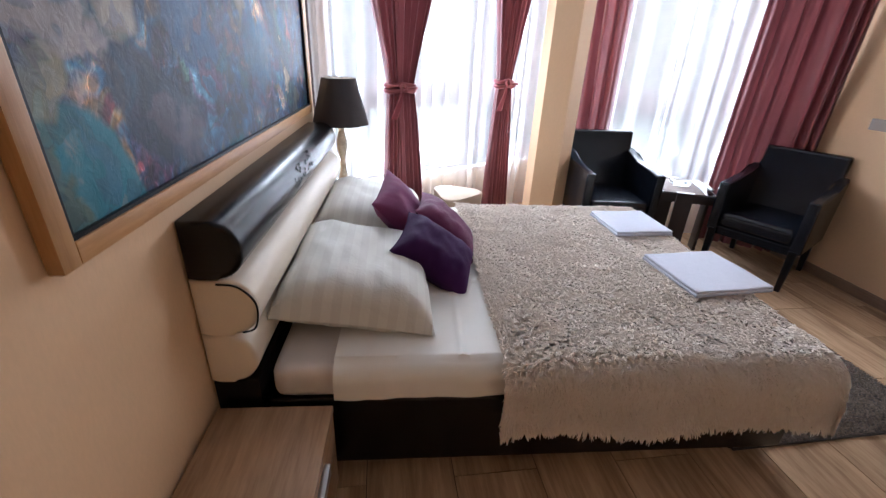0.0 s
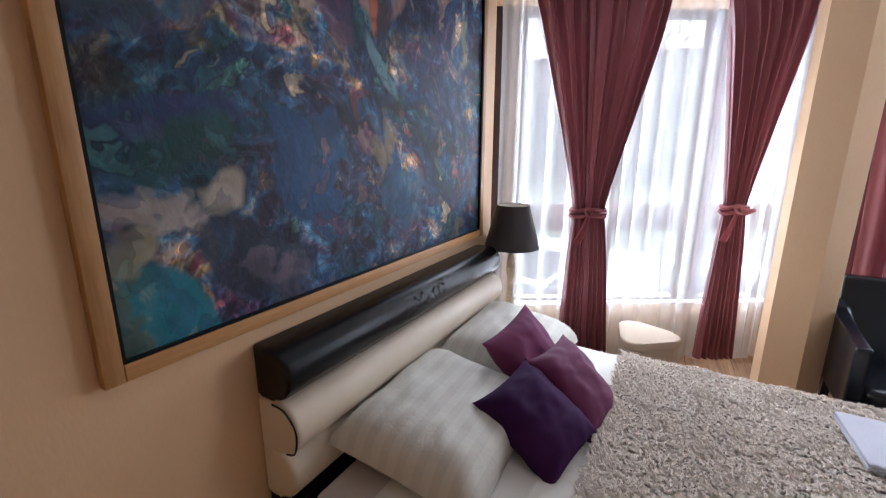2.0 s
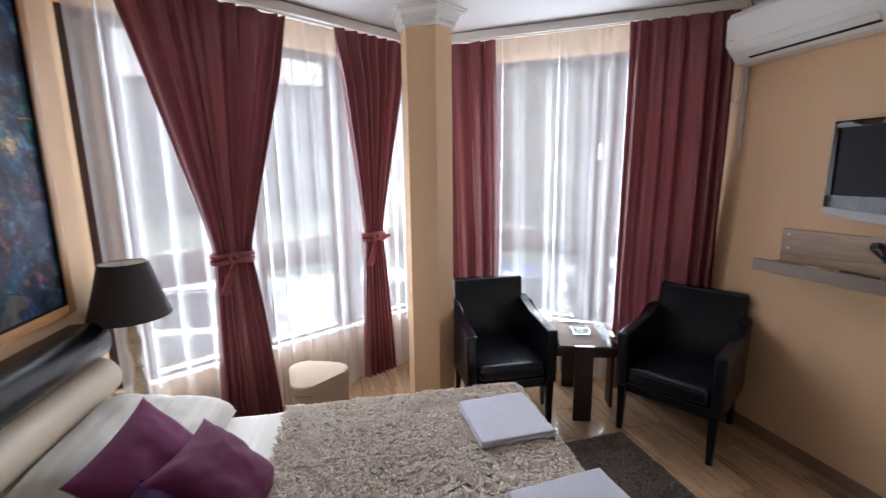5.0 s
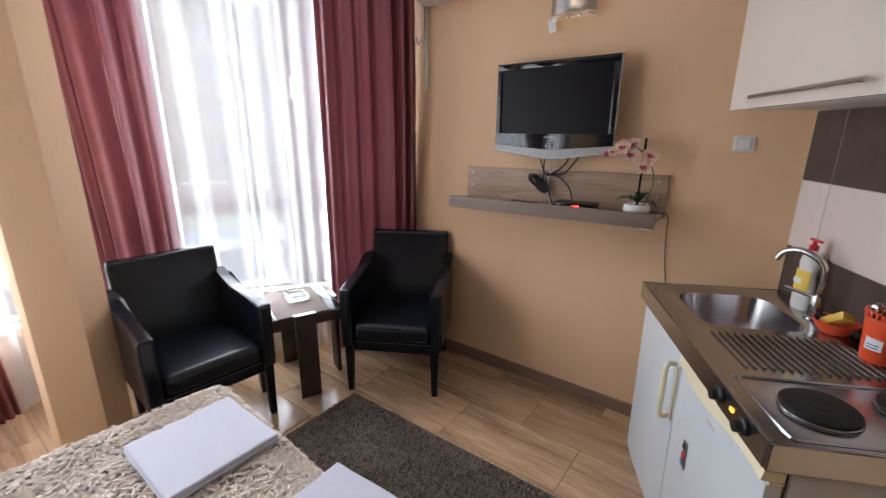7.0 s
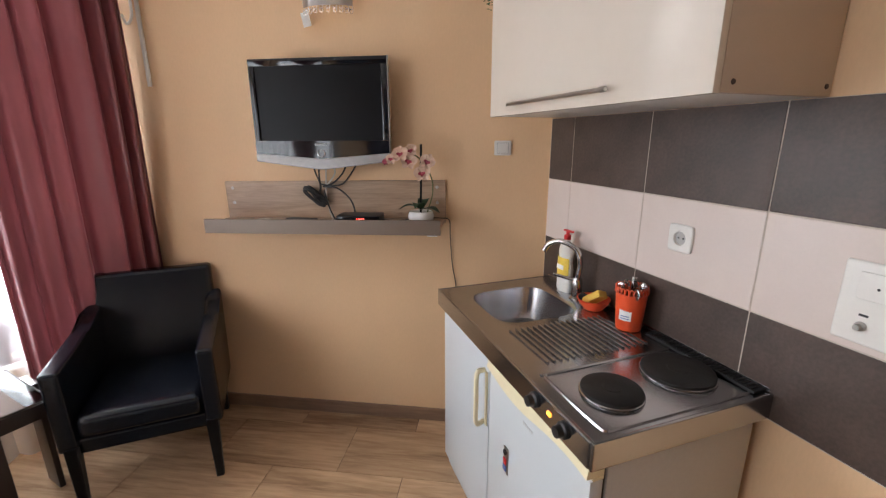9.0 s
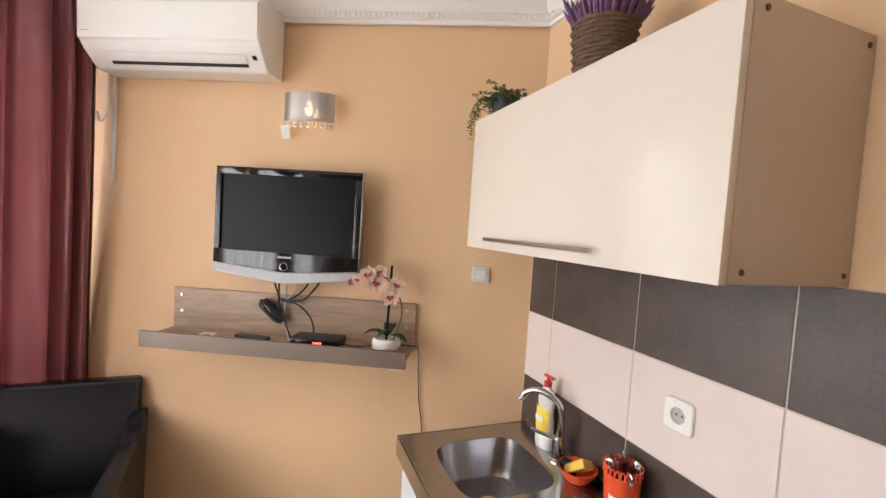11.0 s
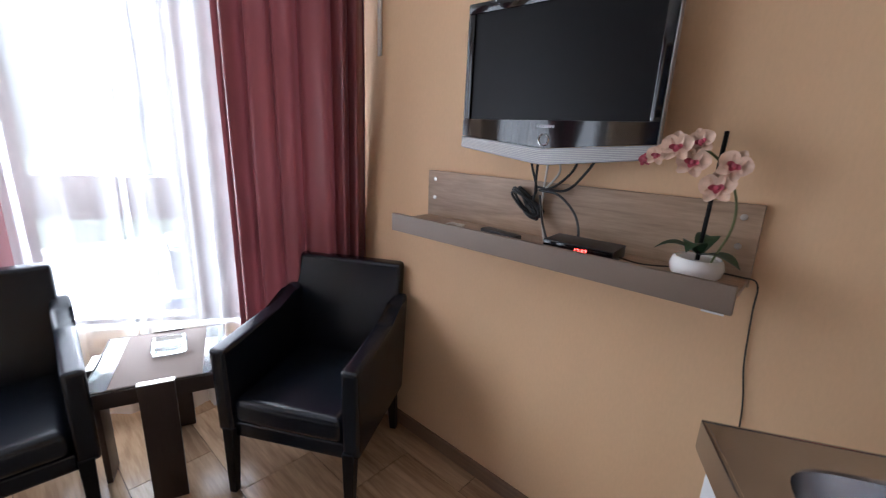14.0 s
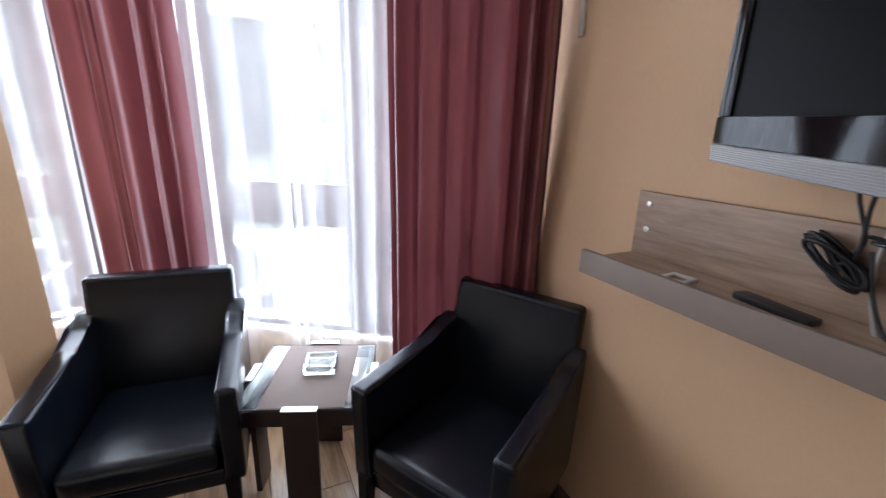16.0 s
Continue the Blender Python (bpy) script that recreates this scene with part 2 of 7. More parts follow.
SHADE = material("dark_grey_lampshade_cloth", (0.060, 0.052, 0.052), 0.85, vary=0.08, grain=600, bump=0.3, depth=0.002)
SHADE_IN = material("white_shade_lining", (0.70, 0.68, 0.64), 0.8, grain=300)
AGED_BRASS = material("aged_silvered_wood", (0.46, 0.39, 0.29), 0.35, 0.40, vary=0.35, scale=25, grain=160, bump=0.2)
TABLE_WOOD = material("dark_brown_table_wood", (0.030, 0.017, 0.013), 0.4, vary=0.3, scale=6, grain=160, bump=0.1, stretch=(1, 1, 0.1))
TABLE_INSET = material("brown_woven_inset", (0.155, 0.112, 0.09), 0.75, vary=0.10, grain=420, bump=0.5, depth=0.003)
GLASS = plain_glass("clear_glass", (0.93, 0.97, 0.96), 0.02)
GLASS_TOP = plain_glass("table_glass", (0.82, 0.92, 0.90), 0.0)
ORANGE = material("orange_plastic", (0.75, 0.09, 0.025), 0.35, vary=0.05, bump=0.03)
YELLOW = material("yellow_sponge", (0.80, 0.55, 0.10), 0.9, vary=0.1, grain=180, bump=0.8)
BLACK_SPONGE = material("dark_scouring_pad", (0.02, 0.025, 0.03), 0.95, vary=0.2, grain=200, bump=0.8)
RED = material("red_plastic_cap", (0.65, 0.03, 0.03), 0.35, bump=0)
LABEL_YELLOW = material("yellow_bottle_label", (0.85, 0.62, 0.08), 0.5, bump=0)
LABEL_WHITE = material("white_paper_label", (0.80, 0.80, 0.80), 0.6, bump=0)
LABEL_BLUE = material("blue_print", (0.10, 0.16, 0.40), 0.6, bump=0)
CABLE = material("black_cable", (0.012, 0.012, 0.012), 0.45, bump=0)
CABLE_WHITE = material("grey_white_cable", (0.55, 0.53, 0.48), 0.5, bump=0)
PETAL = material("pale_pink_orchid_petal", (0.70, 0.50, 0.37), 0.6, vary=0.16, scale=20, grain=90, bump=0.15, sheen=0.2)
PETAL_RED = material("crimson_orchid_centre", (0.42, 0.07, 0.10), 0.6, vary=0.45, scale=60, grain=200, bump=0.1)
LEAF = material("dark_green_leaf", (0.020, 0.045, 0.016), 0.4, vary=0.3, scale=20, grain=80, bump=0.1)
LEAF_LIGHT = material("green_trailing_leaf", (0.075, 0.125, 0.035), 0.5, vary=0.35, scale=30, grain=80, bump=0.1)
STEM = material("green_stem", (0.12, 0.14, 0.05), 0.6, vary=0.2, bump=0.05)
CERAMIC = material("white_ceramic", (0.80, 0.78, 0.75), 0.2, vary=0.02, bump=0)
DARK_POT = material("dark_flower_pot", (0.03, 0.035, 0.035), 0.5, vary=0.2, bump=0.05)
WICKER = material("brown_wicker", (0.16, 0.095, 0.055), 0.75, vary=0.4, scale=60, grain=300, bump=0.5)
LAVENDER = material("purple_dried_lavender", (0.17, 0.085, 0.17), 0.9, vary=0.4, scale=40, grain=200, bump=0.3)
LED_RED = glow("red_led_digits", (1.0, 0.03, 0.02), 3.0)
BULB_LIT = glow("warm_bulb_glass", (1.0, 0.72, 0.40), 0.8)
SILVER_VEIL = cloth_through("silver_veil", (0.55, 0.54, 0.53), 0.10, 0.35, 0.28, 0.0)
SILVER_VEIL.node_tree.nodes["Principled BSDF"].inputs["Metallic"].default_value = 0.85
LED_AMBER = glow("amber_pilot_lamp", (1.0, 0.22, 0.02), 0.8)
INK = material("dark_print", (0.03, 0.03, 0.03), 0.6, bump=0)
# grey that paints shade into the switch gap and the socket recess
PAINTED_SHADE = material("painted_shade_grey", (0.42, 0.41, 0.39), 0.45, vary=0.05, bump=0)
GREY_PRINT = material("grey_print", (0.50, 0.50, 0.50), 0.5, bump=0)
SCREEN.node_tree.nodes["Principled BSDF"].inputs["Specular IOR Level"].default_value = 0.14

# ---- builders ----


def link_mesh(name, bm, mat, parent=None, m=None, smooth=True, label=""):
    bmesh.ops.recalc_face_normals(bm, faces=bm.faces)
    data = bpy.data.meshes.new(name)
    bm.to_mesh(data)
    bm.free()
    data.materials.append(mat)
    if smooth:
        for p in data.polygons:
            p.use_smooth = True
        data.set_sharp_from_angle(angle=radians(38))
    ob = new(name, data)
    if parent is not None:
        ob.parent = parent
    if m is not None:
        ob.matrix_basis = m
    if label:
        ob["label"] = label
    return ob


def part(name, bm, mat, parent, label="", m=None, smooth=True):
    return link_mesh(name, bm, mat, parent, m, smooth, label)


def thing(name, m, label, category, group="", kind=""):
    ob = new(name)
    ob.empty_display_size = 0.1
    ob.matrix_basis = m
    return tagged(ob, label, category, group, kind)


def solo(name, bm, mat, label, category, m=None, group="", kind="", smooth=True):
    return tagged(link_mesh(name, bm, mat, None, m, smooth), label, category, group, kind)


def add_box(bm, x0, x1, y0, y1, z0, z1, bevel=0.0, seg=2):
    r = bmesh.ops.create_cube(bm, size=1.0, matrix=Matrix.LocRotScale(((x0 + x1) / 2, (y0 + y1) / 2, (z0 + z1) / 2), None, (abs(x1 - x0), abs(y1 - y0), abs(z1 - z0))))
    if bevel:
        vs = set(r["verts"])
        es = [e for e in bm.edges if e.verts[0] in vs and e.verts[1] in vs]
        bmesh.ops.bevel(bm, geom=es, offset=bevel, segments=seg, profile=0.6, affect="EDGES")
    return bm


def box(x0, x1, y0, y1, z0, z1, bevel=0.0, seg=2):
    return add_box(bmesh.new(), x0, x1, y0, y1, z0, z1, bevel, seg)


def add_prism(bm, poly, z0, z1):
    lo = [bm.verts.new((x, y, z0)) for x, y in poly]
    hi = [bm.verts.new((x, y, z1)) for x, y in poly]
    bm.faces.new(lo[::-1])
    bm.faces.new(hi)
    k = len(poly)
    for i in range(k):
        bm.faces.new((lo[i], lo[(i + 1) % k], hi[(i + 1) % k], hi[i]))
    return bm


def prism(poly, z0, z1, bevel=0.0, seg=2):
    bm = add_prism(bmesh.new(), poly, z0, z1)
    if bevel:
        bmesh.ops.bevel(bm, geom=list(bm.edges), offset=bevel, segments=seg, profile=0.6, affect="EDGES")
    return bm


def slab(poly_yz, x0, x1, bevel=0.0, seg=2):
    """A side profile in y, z, given its thickness along x."""
    bm = prism(poly_yz, x0, x1, bevel, seg)
    bmesh.ops.transform(bm, matrix=Matrix(((0, 0, 1, 0), (1, 0, 0, 0), (0, 1, 0, 0), (0, 0, 0, 1))), verts=bm.verts)
    return bm


def add_lathe(bm, profile, seg=28, m=None):
    rings = []
    for r, z in profile:
        if r < 1e-5:
            rings.append([bm.verts.new((0, 0, z))])
        else:
            rings.append([bm.verts.new((r * math.cos(2 * math.pi * k / seg), r * math.sin(2 * math.pi * k / seg), z)) for k in range(seg)])
    for a, b in zip(rings, rings[1:]):
        for k in range(seg):
            j = (k + 1) % seg
            if len(a) == 1 and len(b) == 1:
                continue
            if len(a) == 1:
                bm.faces.new((a[0], b[k], b[j]))
            elif len(b) == 1:
                bm.faces.new((a[k], a[j], b[0]))
            else:
                bm.faces.new((a[k], a[j], b[j], b[k]))
    if m is not None:
        bmesh.ops.transform(bm, matrix=m, verts=[v for ring in rings for v in ring])
    return bm


def lathe(profile, seg=28, m=None):
    return add_lathe(bmesh.new(), profile, seg, m)


def smooth_points(pts, steps=6):
    """A Catmull-Rom line through the points."""
    pts = [Vector(p) for p in pts]
    ext = [2 * pts[0] - pts[1]] + pts + [2 * pts[-1] - pts[-2]]
    out = []
    for i in range(1, len(ext) - 2):
        a, b, c, d = ext[i - 1:i + 3]
        for k in range(steps):
            t = k / steps
            out.append(0.5 * ((2 * b) + (c - a) * t + (2 * a - 5 * b + 4 * c - d) * t * t + (3 * b - a - 3 * c + d) * t ** 3))
    return out + [pts[-1]]


def add_tube(bm, pts, radius, seg=8, smooth_steps=6, taper=None):
    line = smooth_points(pts, smooth_steps) if smooth_steps else [Vector(p) for p in pts]
    rings, up = [], Vector((0.13, 0.31, 0.94))
    for i, p in enumerate(line):
        d = (line[min(i + 1, len(line) - 1)] - line[max(i - 1, 0)]).normalized()
        a = d.cross(up)
        a = a.normalized() if a.length > 1e-4 else d.orthogonal().normalized()
        b = d.cross(a)
        up = -b if (-b).length else up
        r = radius if taper is None else radius + (taper - radius) * i / (len(line) - 1)
        rings.append([bm.verts.new(p + r * (math.cos(2 * math.pi * k / seg) * a + math.sin(2 * math.pi * k / seg) * b)) for k in range(seg)])
    for u, v in zip(rings, rings[1:]):
        for k in range(seg):
            bm.faces.new((u[k], u[(k + 1) % seg], v[(k + 1) % seg], v[k]))
    bm.faces.new(rings[0][::-1])
    bm.faces.new(rings[-1])
    return bm


def tube(pts, radius, seg=8, smooth_steps=6, taper=None):
    return add_tube(bmesh.new(), pts, radius, seg, smooth_steps, taper)


def add_grid(bm, fn, nu, nv):
    vs = [[bm.verts.new(fn(i / nu, j / nv)) for j in range(nv + 1)] for i in range(nu + 1)]
    for i in range(nu):
        for j in range(nv):
            bm.faces.new((vs[i][j], vs[i + 1][j], vs[i + 1][j + 1], vs[i][j + 1]))
    return vs


def ease(t):
    t = max(0.0, min(1.0, t))
    return t * t * (3 - 2 * t)


def wob(x, y, z=0.0, s=1.0):
    return noise.noise(Vector((x * s, y * s, z * s)))


# ---- structure ----
H = 2.61
ROOM = [(-0.66, -0.81), (3.055, 1.336), (2.934, 3.539), (1.1115, 4.617), (-0.75, 3.463), (-0.75, 3.25), (-0.66, 3.25)]


def structure(name, bm, mat, label, category, m=None, smooth=False):
    return solo(name, bm, mat, label, category, m, kind="structure", smooth=smooth)


def outset(poly, d):
    out, k = [], len(poly)
    for i in range(k):
        p, q, r = Vector(poly[i - 1]), Vector(poly[i]), Vector(poly[(i + 1) % k])
        a, b = (q - p).normalized(), (r - q).normalized()
        na, nb = Vector((a.y, -a.x)), Vector((b.y, -b.x))
        n = (na + nb)
        n = n / max(0.35, n.length_squared / 2)
        out.append(tuple(q + n * d))
    return out


floor = structure("floor", prism(outset(ROOM, 0.02), -0.12, -0.004), GROUT, "brown wood-look porcelain tile floor with thin joints", "floor")
structure("ceiling", prism(outset(ROOM, 0.22), H, H + 0.12), CEIL, "smooth white painted ceiling", "ceiling")
structure("wall_west", prism([(-0.66, -0.95), (-0.66, 3.25), (-0.75, 3.25), (-0.75, 3.463), (-0.95, 3.34), (-0.95, -0.95)], -0.12, H), WALL, "peach painted wall behind the bed", "wall")
structure("wall_south", prism([(-4.40, -0.15), (0.16, -0.15), (0.16, 0.0), (-4.40, 0.0)], -0.12, H), WALL, "peach painted wall behind the kitchenette", "wall", KIT)
structure("wall_east", prism([(-0.15, -0.15), (2.28, -0.15), (2.20, 0.0), (0.0, 0.0)], -0.12, H), WALL, "peach painted wall behind the television", "wall", TVW)


def sweep(path, profile, closed=False):
    """A moulding: profile of (distance from the wall, z) along a path that has the room on its left."""
    bm = bmesh.new()
    k, rings = len(path), []
    for i in range(k):
        q = Vector(path[i])
        a = (q - Vector(path[i - 1])).normalized() if (closed or i) else (Vector(path[1]) - q).normalized()
        b = (Vector(path[(i + 1) % k]) - q).normalized() if (closed or i < k - 1) else a
        n = Vector((-a.y, a.x)) + Vector((-b.y, b.x))
        n = n / max(0.3, n.length_squared / 2)
        rings.append([bm.verts.new((q.x + n.x * d, q.y + n.y * d, z)) for d, z in profile])
    for i in range(k if closed else k - 1):
        u, v = rings[i], rings[(i + 1) % k]
        for j in range(len(profile) - 1):
            bm.faces.new((u[j], u[j + 1], v[j + 1], v[j]))
    if not closed:
        bm.faces.new(rings[0])
        bm.faces.new(rings[-1][::-1])
    return bm


CORNICE = [(0.0, 2.478), (0.014, 2.478), (0.016, 2.492), (0.026, 2.494), (0.030, 2.520), (0.044, 2.532), (0.050, 2.556), (0.068, 2.572), (0.088, 2.582), (0.092, 2.596), (0.104, 2.598), (0.104, H)]


def cornice(name, path, closed=False, label="white plaster cornice with a leaf and dart band", out=1.0, tall=1.0):
    bm = sweep(path, [(d * out, H - (H - z) * tall) for d, z in CORNICE], closed)
    pts = [Vector(p) for p in path] + ([Vector(path[0])] if closed else [])
    for p, q in zip(pts, pts[1:]):
        d = (q - p)
        length = d.length
        d.normalize()
        n = Vector((-d.y, d.x))
        step = 0.044
        for i in range(int(length / step)):
            c = p + d * (step * (i + 0.5)) + n * 0.030 * out
            m = Matrix.Translation((c.x, c.y, H - (H - 2.507) * tall)) @ Matrix.Rotation(math.atan2(d.y, d.x), 4, "Z") @ Matrix.Rotation(radians(-12), 4, "X") @ Matrix.Diagonal((0.011, 0.007, 0.013, 1))
            bmesh.ops.create_icosphere(bm, subdivisions=1, radius=1.0, matrix=m)
            c2 = p + d * (step * i) + n * 0.029 * out
            m = Matrix.Translation((c2.x, c2.y, H - (H - 2.509) * tall)) @ Matrix.Rotation(math.atan2(d.y, d.x), 4, "Z") @ Matrix.Diagonal((0.006, 0.006, 0.022, 1))
            bmesh.ops.create_cube(bm, size=1.0, matrix=m)
    return structure(name, bm, PLASTER, label, "cornice", smooth=True)


cornice("trim_cornice", [(-0.66, 3.20), (-0.66, -0.81), (3.055, 1.336), (2.945, 3.22)])
COLUMN = [(0.947, 3.75), (1.112, 3.66), (1.228, 3.735), (1.06, 3.98), (0.93, 3.90)]
structure("column", prism(COLUMN, -0.004, H), WALL, "faceted peach column between the two windows", "column")
cornice("trim_capital", COLUMN[::-1], True, "white plaster capital with a leaf band", 0.66, 0.85)

# skirting of the same tile as the floor
for name, wall_m, x0, x1 in (("baseboard_east", TVW, 0.02, 2.10), ("baseboard_south", KIT, -4.2, -0.02)):
    structure(name, box(x0, x1, 0.002, 0.012, 0.0, 0.074, 0.002), SKIRT, "brown tile skirting along the wall", "baseboard", wall_m)
structure("baseboard_west", box(-0.658, -0.648, -0.75, 3.24, 0.0, 0.074, 0.002), SKIRT, "brown tile skirting along the wall", "baseboard")


def window_wall(number, frame_m, length, posts, panes_x):
    poly_low = [(-0.02, 0.0), (length + 0.02, 0.0), (length + 0.1, 0.2), (-0.1, 0.2)]
    structure("wall_north_low_%d" % number, prism(poly_low, -0.12, 0.44), WALL, "low peach wall below the window", "wall", frame_m)
    structure("wall_north_lintel_%d" % number, prism(poly_low, 2.44, H), WALL, "peach beam above the window", "wall", frame_m)
    structure("trim_sill_%d" % number, box(0.0, length, -0.035, 0.075, 0.442, 0.462, 0.004), PLASTER, "white window sill board", "sill", frame_m)
    win = thing("window_%d" % number, frame_m, "tall brown-framed window with fixed lower panes", "window", kind="structure")
    for x0, x1 in posts:
        part("mullion", box(x0, x1, 0.004, 0.072, 0.464, 2.438, 0.006), BROWN_FRAME, win)
    for x0, x1 in panes_x:
        for name, z0, z1 in (("bottom_rail", 0.464, 0.480), ("transom", 0.985, 1.185), ("top_rail", 2.385, 2.438)):
            part(name, box(x0 + 0.001, x1 - 0.001, 0.008, 0.068, z0, z1, 0.004), BROWN_FRAME, win)
        for z0, z1 in ((0.481, 0.984), (1.186, 2.384)):
            pane = part("pane", box(x0 + 0.001, x1 - 0.001, 0.030, 0.040, z0, z1), PANE, win, smooth=False)
            pane.visible_shadow = False
            for sx in (x0 + 0.012, x1 - 0.012):
                part("glazing_bead", box(sx - 0.010, sx + 0.010, 0.014, 0.029, z0, z1, 0.003), BROWN_FRAME, win)
    return win


w1 = window_wall(1, W1, W1_LEN, [(0.0, 0.187), (0.72, 0.86), (1.406, 1.58), (2.09, 2.19)], [(0.187, 0.72), (0.86, 1.406), (1.58, 2.09)])
w2 = window_wall(2, W2, W2_LEN, [(0.0, 0.10), (0.60, 0.719), (1.358, 1.544), (2.03, 2.12)], [(0.10, 0.60), (0.719, 1.358), (1.544, 2.03)])
handle = part("window_handle", box(1.448, 1.470, -0.035, -0.022, 1.70, 1.82, 0.005), WHITE_PLASTIC, w2, "white window handle")
part("spindle", box(1.452, 1.466, -0.024, 0.006, 1.80, 1.815, 0.002), WHITE_PLASTIC, handle)


def curtain_rail(name, frame_m, x0, x1):
    rail = thing(name, frame_m, "white ceiling curtain rail with a fascia strip", "curtain rail")
    part("fascia", box(x0, x1, -0.290, -0.272, 2.545, 2.598, 0.004), PLASTER, rail)
    part("track_board", box(x0 + 0.02, x1 - 0.02, -0.271, -0.085, 2.592, 2.606, 0.003), PLASTER, rail)
    for y in (-0.17, -0.12):
        part("runner_track", box(x0 + 0.03, x1 - 0.03, y - 0.008, y + 0.008, 2.580, 2.5915), WHITE_PLASTIC, rail)
    return rail


curtain_rail("curtain_rail", W1, 0.0, 1.99)
curtain_rail("curtain_rail", W2, 0.235, 2.22)


def hanging(name, frame_m, y, z0, z1, width, folds, amp, mat, label, category, parent=None, nz=60, per=9, seed=0.0, lean=None, jitter=0.35, swing=0.3):
    """Hanging cloth. width(v) gives left and right edge at height v (0 floor, 1 top); amp(v) the fold depth."""
    bm = bmesh.new()
    nu = int(folds * per)

    def place(u, v):
        a, b = width(v)
        warp = u + jitter / folds * wob(u * folds * 0.6, seed, 0.0)
        x = a + (b - a) * min(1, max(0, warp))
        ph = 2 * math.pi * folds * u + 1.8 * wob(u * 4.0, v * 0.7, seed)
        deep = amp(v) * (1 - 0.6 * ease((v - 0.86) / 0.14))
        d = deep * (math.sin(ph) + 0.35 * math.sin(2.1 * ph + seed) + 0.5 * wob(u * 9, v * 2.2, seed + 5))
        off = lean(v) if lean else 0.0
        x += swing * deep * math.cos(ph)
        return (x, y + d + off, z0 + (z1 - z0) * v)

    add_grid(bm, place, nu, nz)
    if parent is not None:
        return part(name, bm, mat, parent)
    return solo(name, bm, mat, label, category, frame_m)


# sheers hang full length in front of the glass
hanging("sheer_curtain", W1, -0.090, 0.03, 2.58, lambda v: (-0.040, 2.13), 17, lambda v: 0.020 + 0.008 * (1 - v), SHEER, "white translucent sheer curtain hanging to the floor", "curtain", seed=1.3, nz=24, per=18, jitter=0.9, swing=0.65)
hanging("sheer_curtain", W2, -0.090, 0.03, 2.58, lambda v: (0.06, 2.17), 16, lambda v: 0.020 + 0.008 * (1 - v), SHEER, "white translucent sheer curtain hanging to the floor", "curtain", seed=7.7, nz=24, per=18, jitter=0.9, swing=0.65)


def tied_curtain(frame_m, y, left, right, knot_x, knot_z, waist, foot, z0, seed, folds, label):
    """A drape gathered by a sash and bow; foot is its left and right edge at the floor."""
    kv = (knot_z - z0) / (2.56 - z0)

    def width(v):
        if v >= kv:
            t = (v - kv) / (1 - kv)
            e = t ** 1.25 * (1.35 - 0.35 * t)
            return knot_x - waist / 2 + (left - knot_x + waist / 2) * e, knot_x + waist / 2 + (right - knot_x - waist / 2) * e
        t = 1 - v / kv
        e = t ** 0.7
        return knot_x - waist / 2 + (foot[0] - knot_x + waist / 2) * e, knot_x + waist / 2 + (foot[1] - knot_x - waist / 2) * e

    def amp(v):
        return 0.019 + 0.026 * min(1.0, (v - kv) * 2.5) if v > kv else 0.017 + 0.030 * (kv - v)

    ob = thing("tied_curtain", frame_m, label, "curtain")
    hanging("drape", None, y, z0, 2.56, width, folds, amp, CURTAIN, "", "", ob, 80, 16, seed, jitter=0.7)
    band = bmesh.new()
    for k in range(2):
        pts = []
        for i in range(17):
            a = 2 * math.pi * i / 16
            pts.append((knot_x + (waist / 2 + 0.012) * math.cos(a), y + 0.042 * math.sin(a), knot_z + 0.018 * (k - 0.5) * 2 + 0.006 * math.sin(3 * a)))
        add_tube(band, pts, 0.016, 6, 2)
    part("sash", band, TIE, ob)
    bow = bmesh.new()
    kx = knot_x + waist * 0.05
    bmesh.ops.create_uvsphere(bow, u_segments=10, v_segments=6, radius=0.02, matrix=Matrix.Translation((kx, y - 0.055, knot_z)))
    for sx, ex, ez in ((-1, 0.05, 0.035), (1, 0.085, 0.004)):
        add_tube(bow, [(kx, y - 0.055, knot_z), (kx + sx * ex * 0.6, y - 0.075, knot_z + ez), (kx + sx * ex, y - 0.065, knot_z + ez * 0.7), (kx + sx * ex * 0.55, y - 0.060, knot_z - 0.012), (kx, y - 0.055, knot_z)], 0.011, 6, 4)
    part("bow", bow, TIE, ob)
    tail = bmesh.new()

    def tail_at(u, v):
        return (kx - 0.02 - 0.075 * v + (u - 0.5) * (0.03 + 0.03 * v), y - 0.055 - 0.012 * math.sin(6 * u + 3 * v), knot_z - 0.005 - 0.20 * v)

    add_grid(tail, tail_at, 5, 10)
    part("sash_end", tail, TIE, ob)
    return ob


tied_curtain(W1, -0.170, 0.178, 1.071, 0.625, 1.145, 0.205, (0.47, 0.84), 0.02, 2.2, 9, "dusty rose satin curtain tied with a bow, touching the floor")
tied_curtain(W1, -0.205, 1.335, 1.955, 1.597, 1.170, 0.15, (1.47, 1.76), 0.09, 5.9, 7, "narrow dusty rose satin curtain tied with a bow")
hanging("straight_curtain", W2, -0.175, 0.02, 2.56, lambda v: (0.25 - 0.13 * v ** 1.5, 0.711 + 0.05 * math.sin(3 * v) * (1 - v)), 5, lambda v: 0.040 + 0.012 * (1 - v), CURTAIN, "dusty rose satin curtain hanging straight beside the column", "curtain", seed=3.1, per=22, jitter=0.8)
hanging("straight_curtain", W2, -0.225, 0.02, 2.56, lambda v: (1.590, 2.268), 6.5, lambda v: 0.042 + 0.010 * v, CURTAIN, "dusty rose satin curtain hanging straight in the corner", "curtain", seed=9.4, per=22, jitter=0.8, lean=lambda v: 0.085 * ease(1 - v / 0.75))

